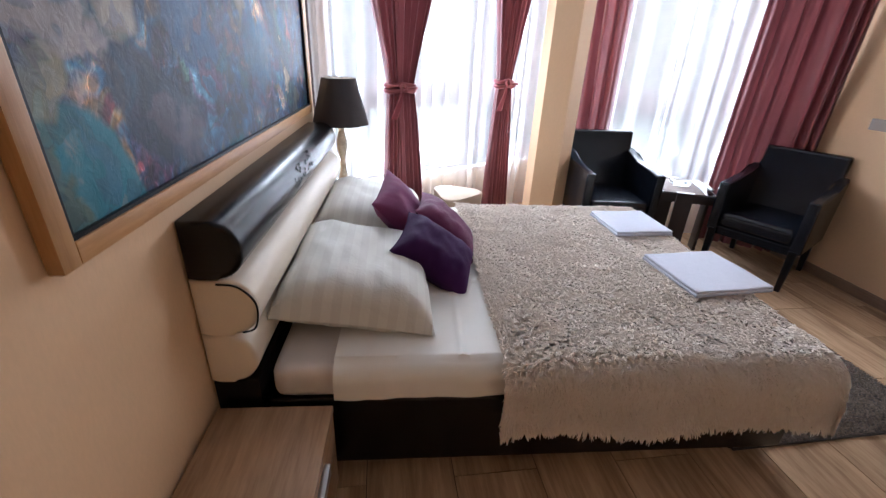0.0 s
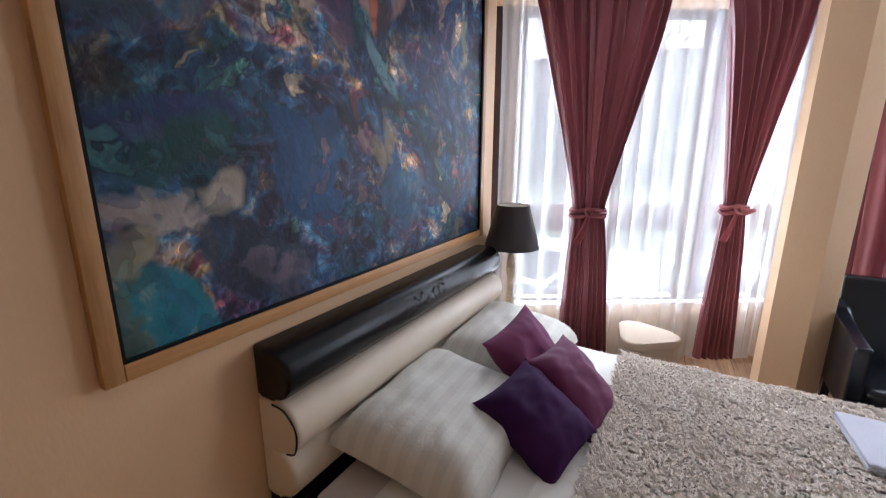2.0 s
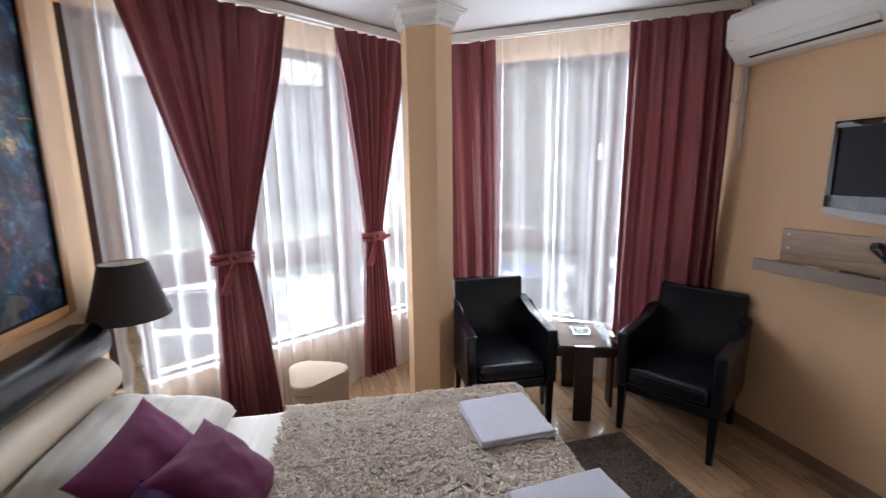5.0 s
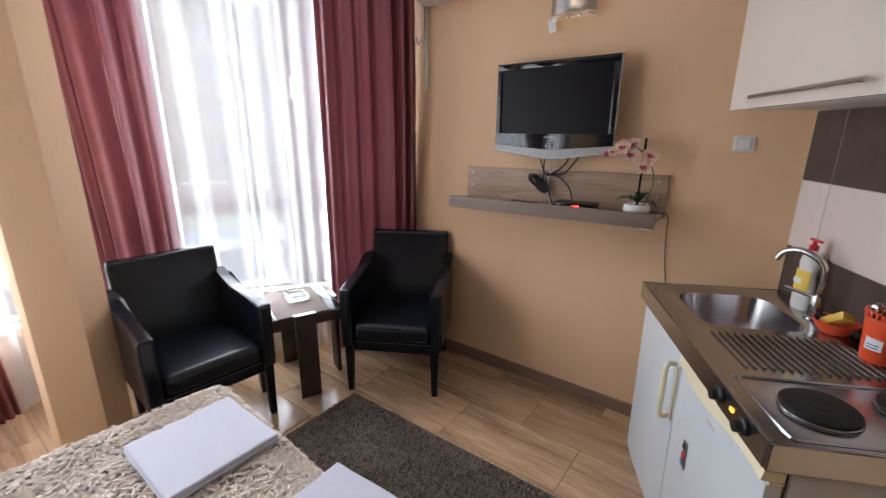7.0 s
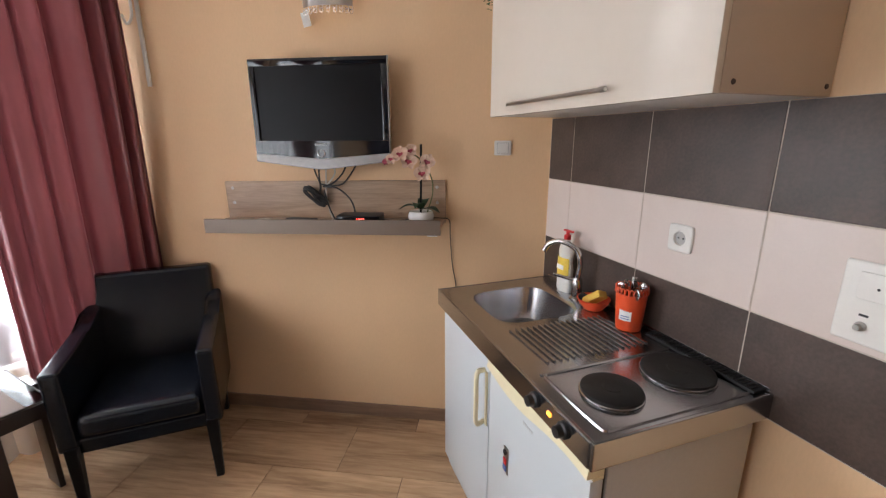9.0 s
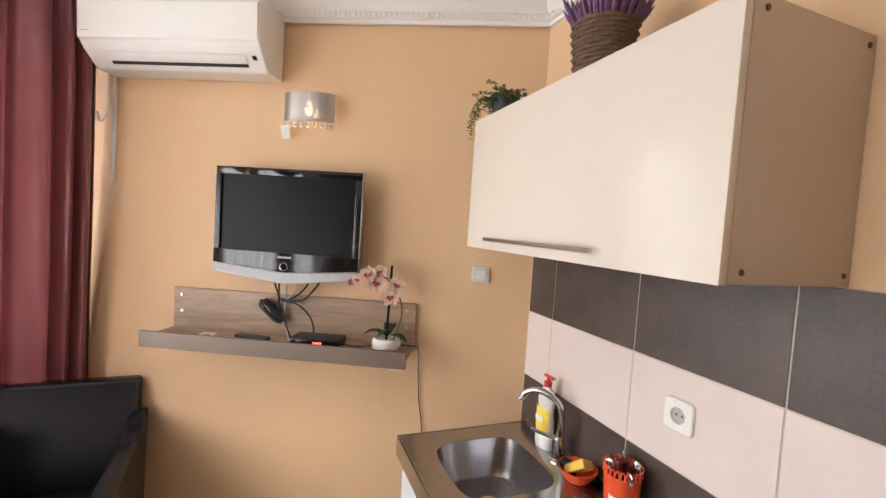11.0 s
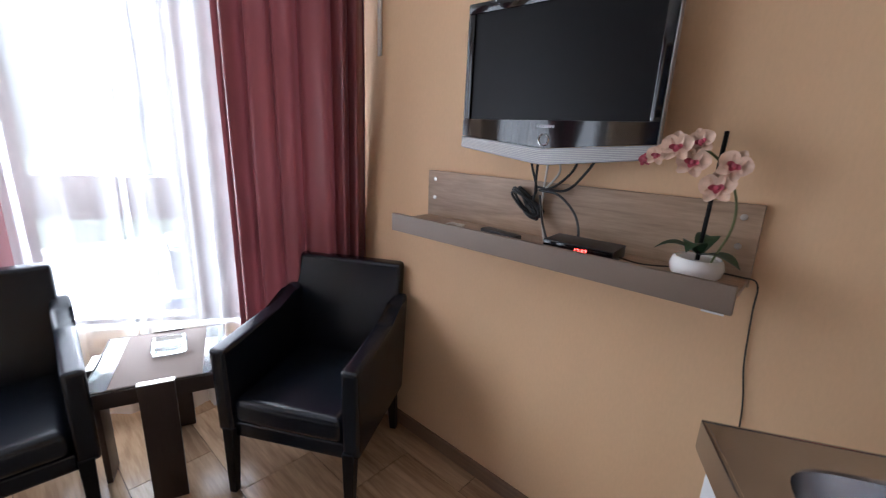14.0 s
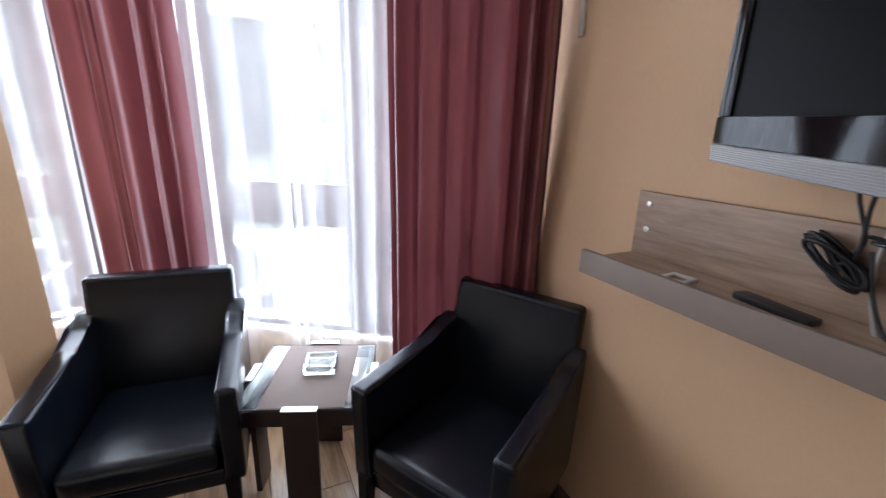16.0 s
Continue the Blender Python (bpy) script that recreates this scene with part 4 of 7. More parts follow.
def tuft_mesh(name, roots, normals, flow, length, width, mat, rng_seed, bend=0.6, seg=3, spread=1.1, taper=0.75):
    """Many small curved tapering tufts joined into one mesh."""
    rs = np.random.RandomState(rng_seed)
    n = len(roots)
    side = np.cross(normals, flow)
    side /= np.linalg.norm(side, axis=1, keepdims=True) + 1e-9
    ang = rs.uniform(-spread, spread, n)[:, None]
    dirn = flow * np.cos(ang) + side * np.sin(ang)
    across = np.cross(normals, dirn)
    across /= np.linalg.norm(across, axis=1, keepdims=True) + 1e-9
    L = np.asarray(length).reshape(-1, 1) * rs.uniform(0.8, 1.2, n)[:, None]
    W = width * rs.uniform(0.7, 1.3, n)[:, None]
    verts = np.zeros((n, 3 * seg + 1, 3))
    for k in range(seg):
        t = k / seg
        mid = roots + normals * (L * (t - 0.42 * t * t) * (1 - 0.45 * bend)) + dirn * (L * bend * (0.35 * t + 0.65 * t * t))
        r = W * (1 - taper * t)
        verts[:, 3 * k] = mid + across * r
        verts[:, 3 * k + 1] = mid - across * r
        verts[:, 3 * k + 2] = mid + (normals * 0.8 - dirn * 0.2) * r
    verts[:, -1] = roots + normals * (L * 0.58 * (1 - 0.45 * bend)) + dirn * (L * bend)
    f = []
    for k in range(seg - 1):
        a, b = 3 * k, 3 * k + 3
        for i in range(3):
            j = (i + 1) % 3
            f += [(a + i, a + j, b + j), (a + i, b + j, b + i)]
    a = 3 * (seg - 1)
    f += [(a, a + 1, a + 3), (a + 1, a + 2, a + 3), (a + 2, a, a + 3)]
    f = np.array(f)
    faces = (f[None] + (np.arange(n) * (3 * seg + 1))[:, None, None]).reshape(-1, 3)
    data = bpy.data.meshes.new(name)
    data.vertices.add(n * (3 * seg + 1))
    data.vertices.foreach_set("co", verts.reshape(-1))
    data.loops.add(len(faces) * 3)
    data.loops.foreach_set("vertex_index", faces.reshape(-1))
    data.polygons.add(len(faces))
    data.polygons.foreach_set("loop_start", np.arange(len(faces)) * 3)
    data.polygons.foreach_set("use_smooth", np.zeros(len(faces), dtype=bool))
    data.update(calc_edges=True)
    data.materials.append(mat)
    return new(name, data)


def fur_material(name, dark, light, scale=3.0, through=0.0):
    m, n, l, b = nodes_of(name)
    g = n.new("ShaderNodeNewGeometry")
    v = coords(n, l)
    big = noise_node(n, l, v, scale, 3)
    c = ramp_node(n, l, g.outputs["Random Per Island"], [(0.0, dark), (1.0, light)])
    c2 = ramp_node(n, l, big.outputs["Fac"], [(0.35, dark), (0.65, light)])
    l.new(mix_node(n, l, 0.4, c, c2), b.inputs["Base Color"])
    b.inputs["Roughness"].default_value, b.inputs["Specular IOR Level"].default_value = 0.9, 0.2
    if through:
        tr, mx = n.new("ShaderNodeBsdfTranslucent"), n.new("ShaderNodeMixShader")
        tr.inputs["Color"].default_value = (*light, 1)
        mx.inputs["Fac"].default_value = through
        l.new(b.outputs["BSDF"], mx.inputs[1])
        l.new(tr.outputs["BSDF"], mx.inputs[2])
        l.new(mx.outputs["Shader"], n["Material Output"].inputs["Surface"])
    return m


FUR = fur_material("beige_shaggy_pile", (0.87, 0.79, 0.705), (0.98, 0.925, 0.86), 3.0, 0.38)
FUR_BASE = material("beige_pile_backing", (0.88, 0.815, 0.74), 0.95, vary=0.06, scale=30, grain=200, bump=0.1)
RUG_FUR = fur_material("brown_grey_rug_pile", (0.125, 0.098, 0.078), (0.270, 0.220, 0.180), 4.0)
RUG_BASE = material("brown_grey_rug_backing", (0.065, 0.053, 0.045), 0.95, vary=0.3, scale=40, grain=300, bump=0.6)

BX0, BX1 = 0.245, BED_X1 + 0.035
BY0, BY1 = BED_Y0 - 0.035, BED_Y1 + 0.0


def blanket_point(x, s):
    """A point of the blanket and its normal, from x along the bed and s across it; the rest hangs down the sides."""
    top = 0.514 + 0.008 * wob(x * 5, s * 5, 4)
    r = 0.07
    px, py, pz = x, s, top
    nx, ny, nz = 0.0, 0.0, 1.0
    for side in (-1, 1):
        lim = (BY0 + r) if side < 0 else (BY1 - r)
        o = (lim - s) if side < 0 else (s - lim)
        if o > 0:
            a = min(o / r, math.pi / 2)
            py = lim + side * r * math.sin(a)
            pz = top - r * (1 - math.cos(a)) - max(0, o - r * math.pi / 2)
            ny, nz = side * math.sin(a), math.cos(a)
            py += side * (0.014 * math.sin(9 * x + 1.0) + 0.012 * wob(x * 6, 2)) * min(1, max(0, o - 0.05) * 4)
    o = x - (BX1 - r)
    if o > 0:
        a = min(o / r, math.pi / 2)
        px = BX1 - r + r * math.sin(a)
        dz = r * (1 - math.cos(a)) + max(0, o - r * math.pi / 2)
        pz = top - math.hypot(top - pz, dz) if top - pz < 0.12 else min(pz, top - dz)
        pz = max(pz, 0.17)
        nx, nz = math.sin(a), nz * math.cos(a)
        px += 0.02 * math.sin(7 * s) * min(1, max(0, o - 0.05) * 4)
    nrm = Vector((nx, ny, max(nz, 0.0)))
    if nrm.length < 1e-4:
        nrm = Vector((0.7, ny, 0))
    return Vector((px, py, pz)), nrm.normalized()


def blanket():
    ob = thing("throw_blanket", pose(0, 0, 0), "shaggy cream-beige long-pile throw over the bed's lower half", "blanket")
    hang_n, hang_f, hang_e = 0.30, 0.22, 0.30
    s0, s1, x1 = BY0 - hang_n + 0.07, BY1 + hang_f - 0.07, BX1 + hang_e - 0.07
    bm = bmesh.new()
    def under(u, v):
        p, nn = blanket_point(BX0 + (x1 - BX0) * u, s0 + (s1 - s0) * v)
        return p + nn * 0.002

    add_grid(bm, under, 70, 110)
    part("backing", bm, FUR_BASE, ob, "woven backing of the throw")
    rs = random.Random(11)
    roots, norms, flows, lengths = [], [], [], []
    step = 0.0160
    for i in range(int((x1 - BX0) / step) + 1):
        for j in range(int((s1 - s0) / step) + 1):
            x = BX0 + step * (i + rs.uniform(-0.45, 0.45))
            q = s0 + step * (j + rs.uniform(-0.45, 0.45))
            p, nn = blanket_point(min(x1, max(BX0, x)), min(s1, max(s0, q)))
            a = -1.9 + rs.uniform(-0.8, 0.8) + 2.6 * wob(x * 9, q * 9, 8) - 1.2 * ease(1 - (x - BX0) / 0.10)
            f = Vector((math.cos(a), math.sin(a), 0)) + Vector((0, 0, -2.2)) * (1 - nn.z)
            ln = 0.041 + 0.012 * wob(x * 14, q * 14, 3) + rs.uniform(-0.005, 0.006) + 0.012 * (1 - nn.z)
            for k in range(7):
                u, w = rs.gauss(0, 0.0062), rs.gauss(0, 0.0062)
                p, nn = blanket_point(min(x1, max(BX0 - 0.004, x + u)), min(s1, max(s0, q + w)))
                g = f - Vector((u, w, 0)) * 95.0
                g = g - nn * g.dot(nn)
                g = g.normalized() if g.length > 1e-4 else nn.orthogonal()
                roots.append(p), norms.append(nn), flows.append(g), lengths.append(ln)
    shag = tuft_mesh("shag", np.array(roots), np.array(norms), np.array(flows), np.array(lengths), 0.0056, FUR, 3, 0.58, 3, 0.22, 0.55)
    shag.parent = ob
    shag["label"] = "long curly cream-beige tufts"
    shag["kind"] = "stuff"


blanket()


def towel_stack(m, w, d, layers, seed, label):
    ob = thing("folded_towel", m, label, "towel", "folded towels on the bed")
    z = 0.0
    for i in range(layers):
        t = 0.014
        bm = box(-w / 2 + 0.003 * (i % 2), w / 2 - 0.002 * i, -d / 2 + 0.002 * i, d / 2 - 0.003 * (i % 2), z, z + t, 0.006, 3)
        bmesh.ops.subdivide_edges(bm, edges=[e for e in bm.edges if e.calc_length() > 0.1], cuts=10, use_grid_fill=True)
        for v in bm.verts:
            v.co.z += 0.003 * wob(v.co.x * 9, v.co.y * 9, seed + 0.2 * i)
        part("fold", bm, TOWEL, ob)
        z += t + 0.0005


towel_stack(pose(1.205, 2.625, 0.532, 0, 0, 3), 0.33, 0.33, 2, 1.0, "folded white towels lying on the shaggy throw")
towel_stack(pose(1.265, 2.03, 0.532, 0, 0, 7), 0.38, 0.36, 2, 4.0, "folded white towels lying on the shaggy throw")


def nightstand(m, w, d, h, label):
    """x across its depth from the wall, y along the wall."""
    ob = thing("nightstand", m, label, "nightstand", "nightstands beside the bed")
    part("top", box(0, d, 0, w, h - 0.022, h, 0.003), OAK, ob)
    for y0, y1 in ((0.004, 0.022), (w - 0.022, w - 0.004)):
        part("side_panel", box(0.004, d - 0.02, y0, y1, 0.0, h - 0.023, 0.002), OAK, ob)
    part("bottom_panel", box(0.004, d - 0.02, 0.0225, w - 0.0225, 0.05, 0.068, 0.002), OAK, ob)
    part("back_panel", box(0.004, 0.012, 0.0225, w - 0.0225, 0.069, h - 0.0235, 0.001), OAK, ob)
    zc = 0.052
    dh = (h - 0.026 - zc) / 2
    for i in range(2):
        z0 = zc + i * dh
        drawer = part("drawer", box(d - 0.019, d - 0.002, 0.006, w - 0.006, z0 + 0.003, z0 + dh - 0.003, 0.002), OAK, ob)
        part("handle", box(d - 0.0015, d + 0.018, w / 2 - 0.055, w / 2 + 0.055, z0 + dh - 0.050, z0 + dh - 0.012, 0.003), NICKEL, drawer, "flat brushed metal pull")
    return ob


nightstand(pose(-0.646, 0.985, 0), 0.46, 0.345, 0.385, "pale oak nightstand with metal drawer pulls beside the bed")
nightstand(pose(-0.646, 3.085, 0), 0.33, 0.345, 0.385, "pale oak nightstand by the window carrying a lamp")


def table_lamp(m):
    ob = thing("table_lamp", m, "turned silvery table lamp with a dark grey shade", "lamp")
    part("stem", lathe([(0, 0), (0.062, 0), (0.064, 0.012), (0.050, 0.022), (0.030, 0.034), (0.020, 0.060), (0.016, 0.085), (0.022, 0.10), (0.024, 0.14), (0.030, 0.19), (0.031, 0.225), (0.022, 0.27), (0.017, 0.30), (0.024, 0.312), (0.017, 0.325), (0.020, 0.36), (0.032, 0.42), (0.033, 0.455), (0.024, 0.50), (0.016, 0.535), (0.026, 0.550), (0.027, 0.562), (0.014, 0.575), (0.010, 0.66), (0, 0.66)], 24), AGED_BRASS, ob)
    part("shade", lathe([(0.172, 0.572), (0.100, 0.838), (0.098, 0.838), (0.170, 0.573), (0.172, 0.572)], 40), SHADE, ob, "tapered dark grey cloth shade")
    part("shade_lining", lathe([(0.1690, 0.574), (0.0970, 0.837)], 40), SHADE_IN, ob)
    ring = bmesh.new()
    add_tube(ring, [(0.0965 * math.cos(i * math.pi / 8), 0.0965 * math.sin(i * math.pi / 8), 0.834) for i in range(17)], 0.0018, 5, 1)
    for k in range(3):
        a = k * 2 * math.pi / 3
        add_tube(ring, [(0.0965 * math.cos(a), 0.0965 * math.sin(a), 0.834), (0.01 * math.cos(a), 0.01 * math.sin(a), 0.70)], 0.0015, 5, 0)
    part("shade_ring", ring, CHROME, ob)
    part("bulb", lathe([(0, 0.66), (0.014, 0.66), (0.015, 0.69), (0.026, 0.72), (0.030, 0.745), (0.022, 0.775), (0, 0.785)], 16), SHADE_IN, ob)


table_lamp(pose(-0.49, 3.205, 0.386))
solo("lamp_cord", tube([(-0.54, 3.21, 0.392), (-0.585, 3.25, 0.43), (-0.615, 3.24, 0.455), (-0.640, 3.20, 0.41), (-0.653, 3.17, 0.36)], 0.003, 6), CABLE, "thin black lamp cord by the wall", "cable")


def ottoman(m):
    """A three-sided pouf with rounded corners and a flat padded top."""
    poly = []
    for k in range(3):
        a0 = radians(90 + 120 * k)
        c = Vector((math.cos(a0), math.sin(a0))) * 0.125
        for i in range(-5, 6):
            a = a0 + radians(11.5 * i)
            poly.append((c.x + 0.085 * math.cos(a), c.y + 0.085 * math.sin(a)))
    ob = thing("ottoman", m, "beige leatherette three-cornered pouf by the window", "ottoman")
    part("body", prism([(x * 0.97, y * 0.97) for x, y in poly], 0.0, 0.36, 0.004), POUF_SKIN, ob)
    top = add_prism(bmesh.new(), poly, 0.362, 0.42)
    bmesh.ops.bevel(top, geom=[e for e in top.edges if abs(e.verts[0].co.z - e.verts[1].co.z) < 1e-6], offset=0.018, segments=4, profile=0.6, affect="EDGES")
    part("seat_pad", top, POUF_SKIN, ob)


ottoman(pose(0.30, 3.545, 0, 0, 0, 40))


def rug():
    m = pose(2.165, 3.135, 0.0, 0, 0, 4.2)
    ob = thing("rug", m, "dark grey-brown shaggy rug beside the bed", "rug")
    w, d = 1.05, 1.53
    part("backing", box(-w, 0, -d, 0, 0.0, 0.012, 0.004), RUG_BASE, ob)
    rs = np.random.RandomState(5)
    n = 34000
    roots = np.stack([-w * rs.uniform(0.004, 0.996, n), -d * rs.uniform(0.003, 0.997, n), np.full(n, 0.011)], 1)
    norms = np.tile(np.array([0.0, 0.0, 1.0]), (n, 1))
    a = rs.uniform(0, 2 * np.pi, n)
    flows = np.stack([np.cos(a), np.sin(a), 0 * a], 1)
    shag = tuft_mesh("shag", roots, norms, flows, 0.020, 0.0044, RUG_FUR, 8, 0.5, 2)
    shag.parent = ob
    shag["kind"] = "stuff"


rug()

# ---- seating corner ----


def armchair(m, label):
    ob = thing("armchair", m, label, "armchair", "black armchairs by the window")
    seat = box(-0.225, 0.225, -0.280, 0.21, 0.325, 0.430, 0.040, 5)
    for v in seat.verts:
        if v.co.z > 0.38:
            v.co.z += 0.012 * (1 - (v.co.x / 0.225) ** 2) * (1 - ((v.co.y + 0.03) / 0.25) ** 2)
    part("seat", seat, LEATHER, ob)
    part("seat_frame", box(-0.235, 0.235, -0.262, 0.235, 0.255, 0.323, 0.012, 3), LEATHER, ob)
    back = slab([(0.185, 0.30), (0.262, 0.30), (0.335, 0.862), (0.262, 0.862)], -0.258, 0.258, 0.022, 4)
    for v in back.verts:
        if v.co.z > 0.6:
            v.co.z += 0.006 * (1 - (v.co.x / 0.258) ** 2)
            v.co.y += 0.016 * (1 - (v.co.x / 0.258) ** 2)
    part("backrest", back, LEATHER, ob)
    for sx in (-1, 1):
        arm = slab([(-0.280, 0.28), (0.215, 0.28), (0.268, 0.735), (0.185, 0.690), (0.060, 0.664), (-0.292, 0.640)], sx * 0.228 if sx > 0 else -0.296, 0.296 if sx > 0 else -0.228, 0.020, 4)
        part("armrest", arm, LEATHER, ob)
    for x, y, dy in ((-0.252, -0.262, -0.01), (0.252, -0.262, -0.01), (-0.235, 0.225, 0.045), (0.235, 0.225, 0.045)):
        leg = bmesh.new()
        lo = [leg.verts.new((x + a * 0.016, y + dy + b * 0.016, 0.0)) for a, b in ((-1, -1), (1, -1), (1, 1), (-1, 1))]
        hi = [leg.verts.new((x + a * 0.024, y + b * 0.024, 0.30)) for a, b in ((-1, -1), (1, -1), (1, 1), (-1, 1))]
        leg.faces.new(lo[::-1]), leg.faces.new(hi)
        for i in range(4):
            leg.faces.new((lo[i], lo[(i + 1) % 4], hi[(i + 1) % 4], hi[i]))
        bmesh.ops.bevel(leg, geom=list(leg.edges), offset=0.004, segments=1, affect="EDGES")
        part("leg", leg, LEG_BLACK, ob)
    return ob


chair = armchair(pose(1.522, 3.615, 0, 0, 0, -1), "black leather armchair with dark legs beside a low table")
copy_thing(chair, pose(2.555, 3.130, 0, 0, 0, -57))


def side_table(m):
    ob = thing("side_table", m, "low dark wood table with a glass top", "table")
    a, z = 0.222, 0.512
    rails = (("rail", -a + 0.002, a - 0.002, -a + 0.002, -a + 0.026), ("rail", -a + 0.002, a - 0.002, a - 0.026, a - 0.002), ("rail", -a + 0.002, -a + 0.026, -a + 0.027, a - 0.027), ("rail", a - 0.026, a - 0.002, -a + 0.027, a - 0.027))
    for name, x0, x1, y0, y1 in rails:
        part(name, box(x0, x1, y0, y1, z - 0.075, z - 0.012, 0.004), TABLE_WOOD, ob)
    part("inset", box(-0.148, 0.148, -a + 0.004, a - 0.004, z - 0.012, z, 0.002), TABLE_INSET, ob, "brown woven middle panel")
    for x0, x1 in ((-a + 0.004, -0.1485), (0.1485, a - 0.004)):
        part("glass_strip", box(x0, x1, -a + 0.004, a - 0.004, z - 0.0085, z - 0.0005, 0.002), GLASS_TOP, ob, "clear glass strip")
    edge = bmesh.new()
    for i in range(4):
        c, s = round(math.cos(i * math.pi / 2)), round(math.sin(i * math.pi / 2))
        pts = [(-a, -a), (a, -a)]
        p = [(x * c - y * s, x * s + y * c, z - 0.004) for x, y in pts]
        add_tube(edge, p, 0.0035, 6, 0)
    part("edge_trim", edge, TABLE_WOOD, ob)
    for i in range(4):
        r = Matrix.Rotation(i * math.pi / 2, 4, "Z")
        leg = part("leg", box(-0.058, 0.058, -a - 0.022, -a, 0.0, z + 0.002, 0.003), TABLE_WOOD, ob, m=r)
        part("metal_cap", box(-0.060, 0.060, -a - 0.024, -a + 0.004, z + 0.0025, z + 0.007, 0.002), NICKEL, leg, "thin metal cap")


side_table(pose(2.065, 3.54, 0, 0, 0, -17.5))


def ashtray(m):
    ob = thing("ashtray", m, "square pressed-glass ashtray on the side table", "ashtray")
    part("bowl", box(-0.06, 0.06, -0.06, 0.06, 0.0, 0.010, 0.003), GLASS, ob)
    for i in range(4):
        r = Matrix.Rotation(i * math.pi / 2, 4, "Z")
        bm = box(-0.060, 0.048, -0.060, -0.047, 0.0105, 0.034, 0.003)
        for k in range(7):
            add_box(bm, -0.056 + k * 0.0155, -0.047 + k * 0.0155, -0.064, -0.0605, 0.004, 0.032, 0.0015, 1)
        part("ribbed_wall", bm, GLASS, ob, m=r)["kind"] = "stuff"


ashtray(pose(2.095, 3.575, 0.5125, 0, 0, -14))

# ---- television wall ----
SHELF_TILT = Matrix.Rotation(radians(0.8), 4, "Y")


def wall_shelf():
    ob = thing("wall_shelf", TVW @ Matrix.Translation((1.04, 0.0, 1.083)) @ SHELF_TILT, "grey oak wall shelf with a raised taupe front lip", "shelf")
    part("back_panel", box(-0.558, 0.558, 0.002, 0.020, 0.016, 0.220, 0.002), SHELF_OAK, ob)
    part("shelf_board", box(-0.556, 0.556, 0.0205, 0.198, 0.024, 0.040, 0.002), SHELF_OAK, ob)
    part("front_lip", box(-0.558, 0.558, 0.1985, 0.216, -0.002, 0.064, 0.002), SHELF_EDGE, ob, "taupe front board")
    for x in (-0.520, 0.518):
        for z in (0.115, 0.188):
            part("screw", lathe([(0, 0.0), (0.008, 0.0), (0.008, 0.003), (0.004, 0.004), (0, 0.003)], 12, Matrix.Translation((x, 0.0205, z)) @ Matrix.Rotation(-math.pi / 2, 4, "X")), NICKEL, ob)
    part("label_strip", box(-0.545, -0.500, 0.212, 0.2165, -0.006, -0.0025), LABEL_WHITE, ob)


wall_shelf()


def text_on(name, words, size, m, mat, parent, depth=0.0006):
    """Raised lettering as a mesh; x runs with the words."""
    cu = bpy.data.curves.new(name, "FONT")
    cu.body, cu.size, cu.align_x, cu.align_y, cu.extrude = words, size, "CENTER", "CENTER", depth
    tmp = bpy.data.objects.new(name, cu)
    scene.collection.objects.link(tmp)
    data = bpy.data.meshes.new_from_object(tmp.evaluated_get(bpy.context.evaluated_depsgraph_get()))
    bpy.data.objects.remove(tmp)
    data.materials.clear()
    data.materials.append(mat)
    ob = new(name, data)
    ob.parent, ob.matrix_basis = parent, m
    return ob


# words on the television wall read against the wall's x
FACE = Matrix(((-1, 0, 0, 0), (0, 0, 1, 0), (0, 1, 0, 0), (0, 0, 0, 1)))


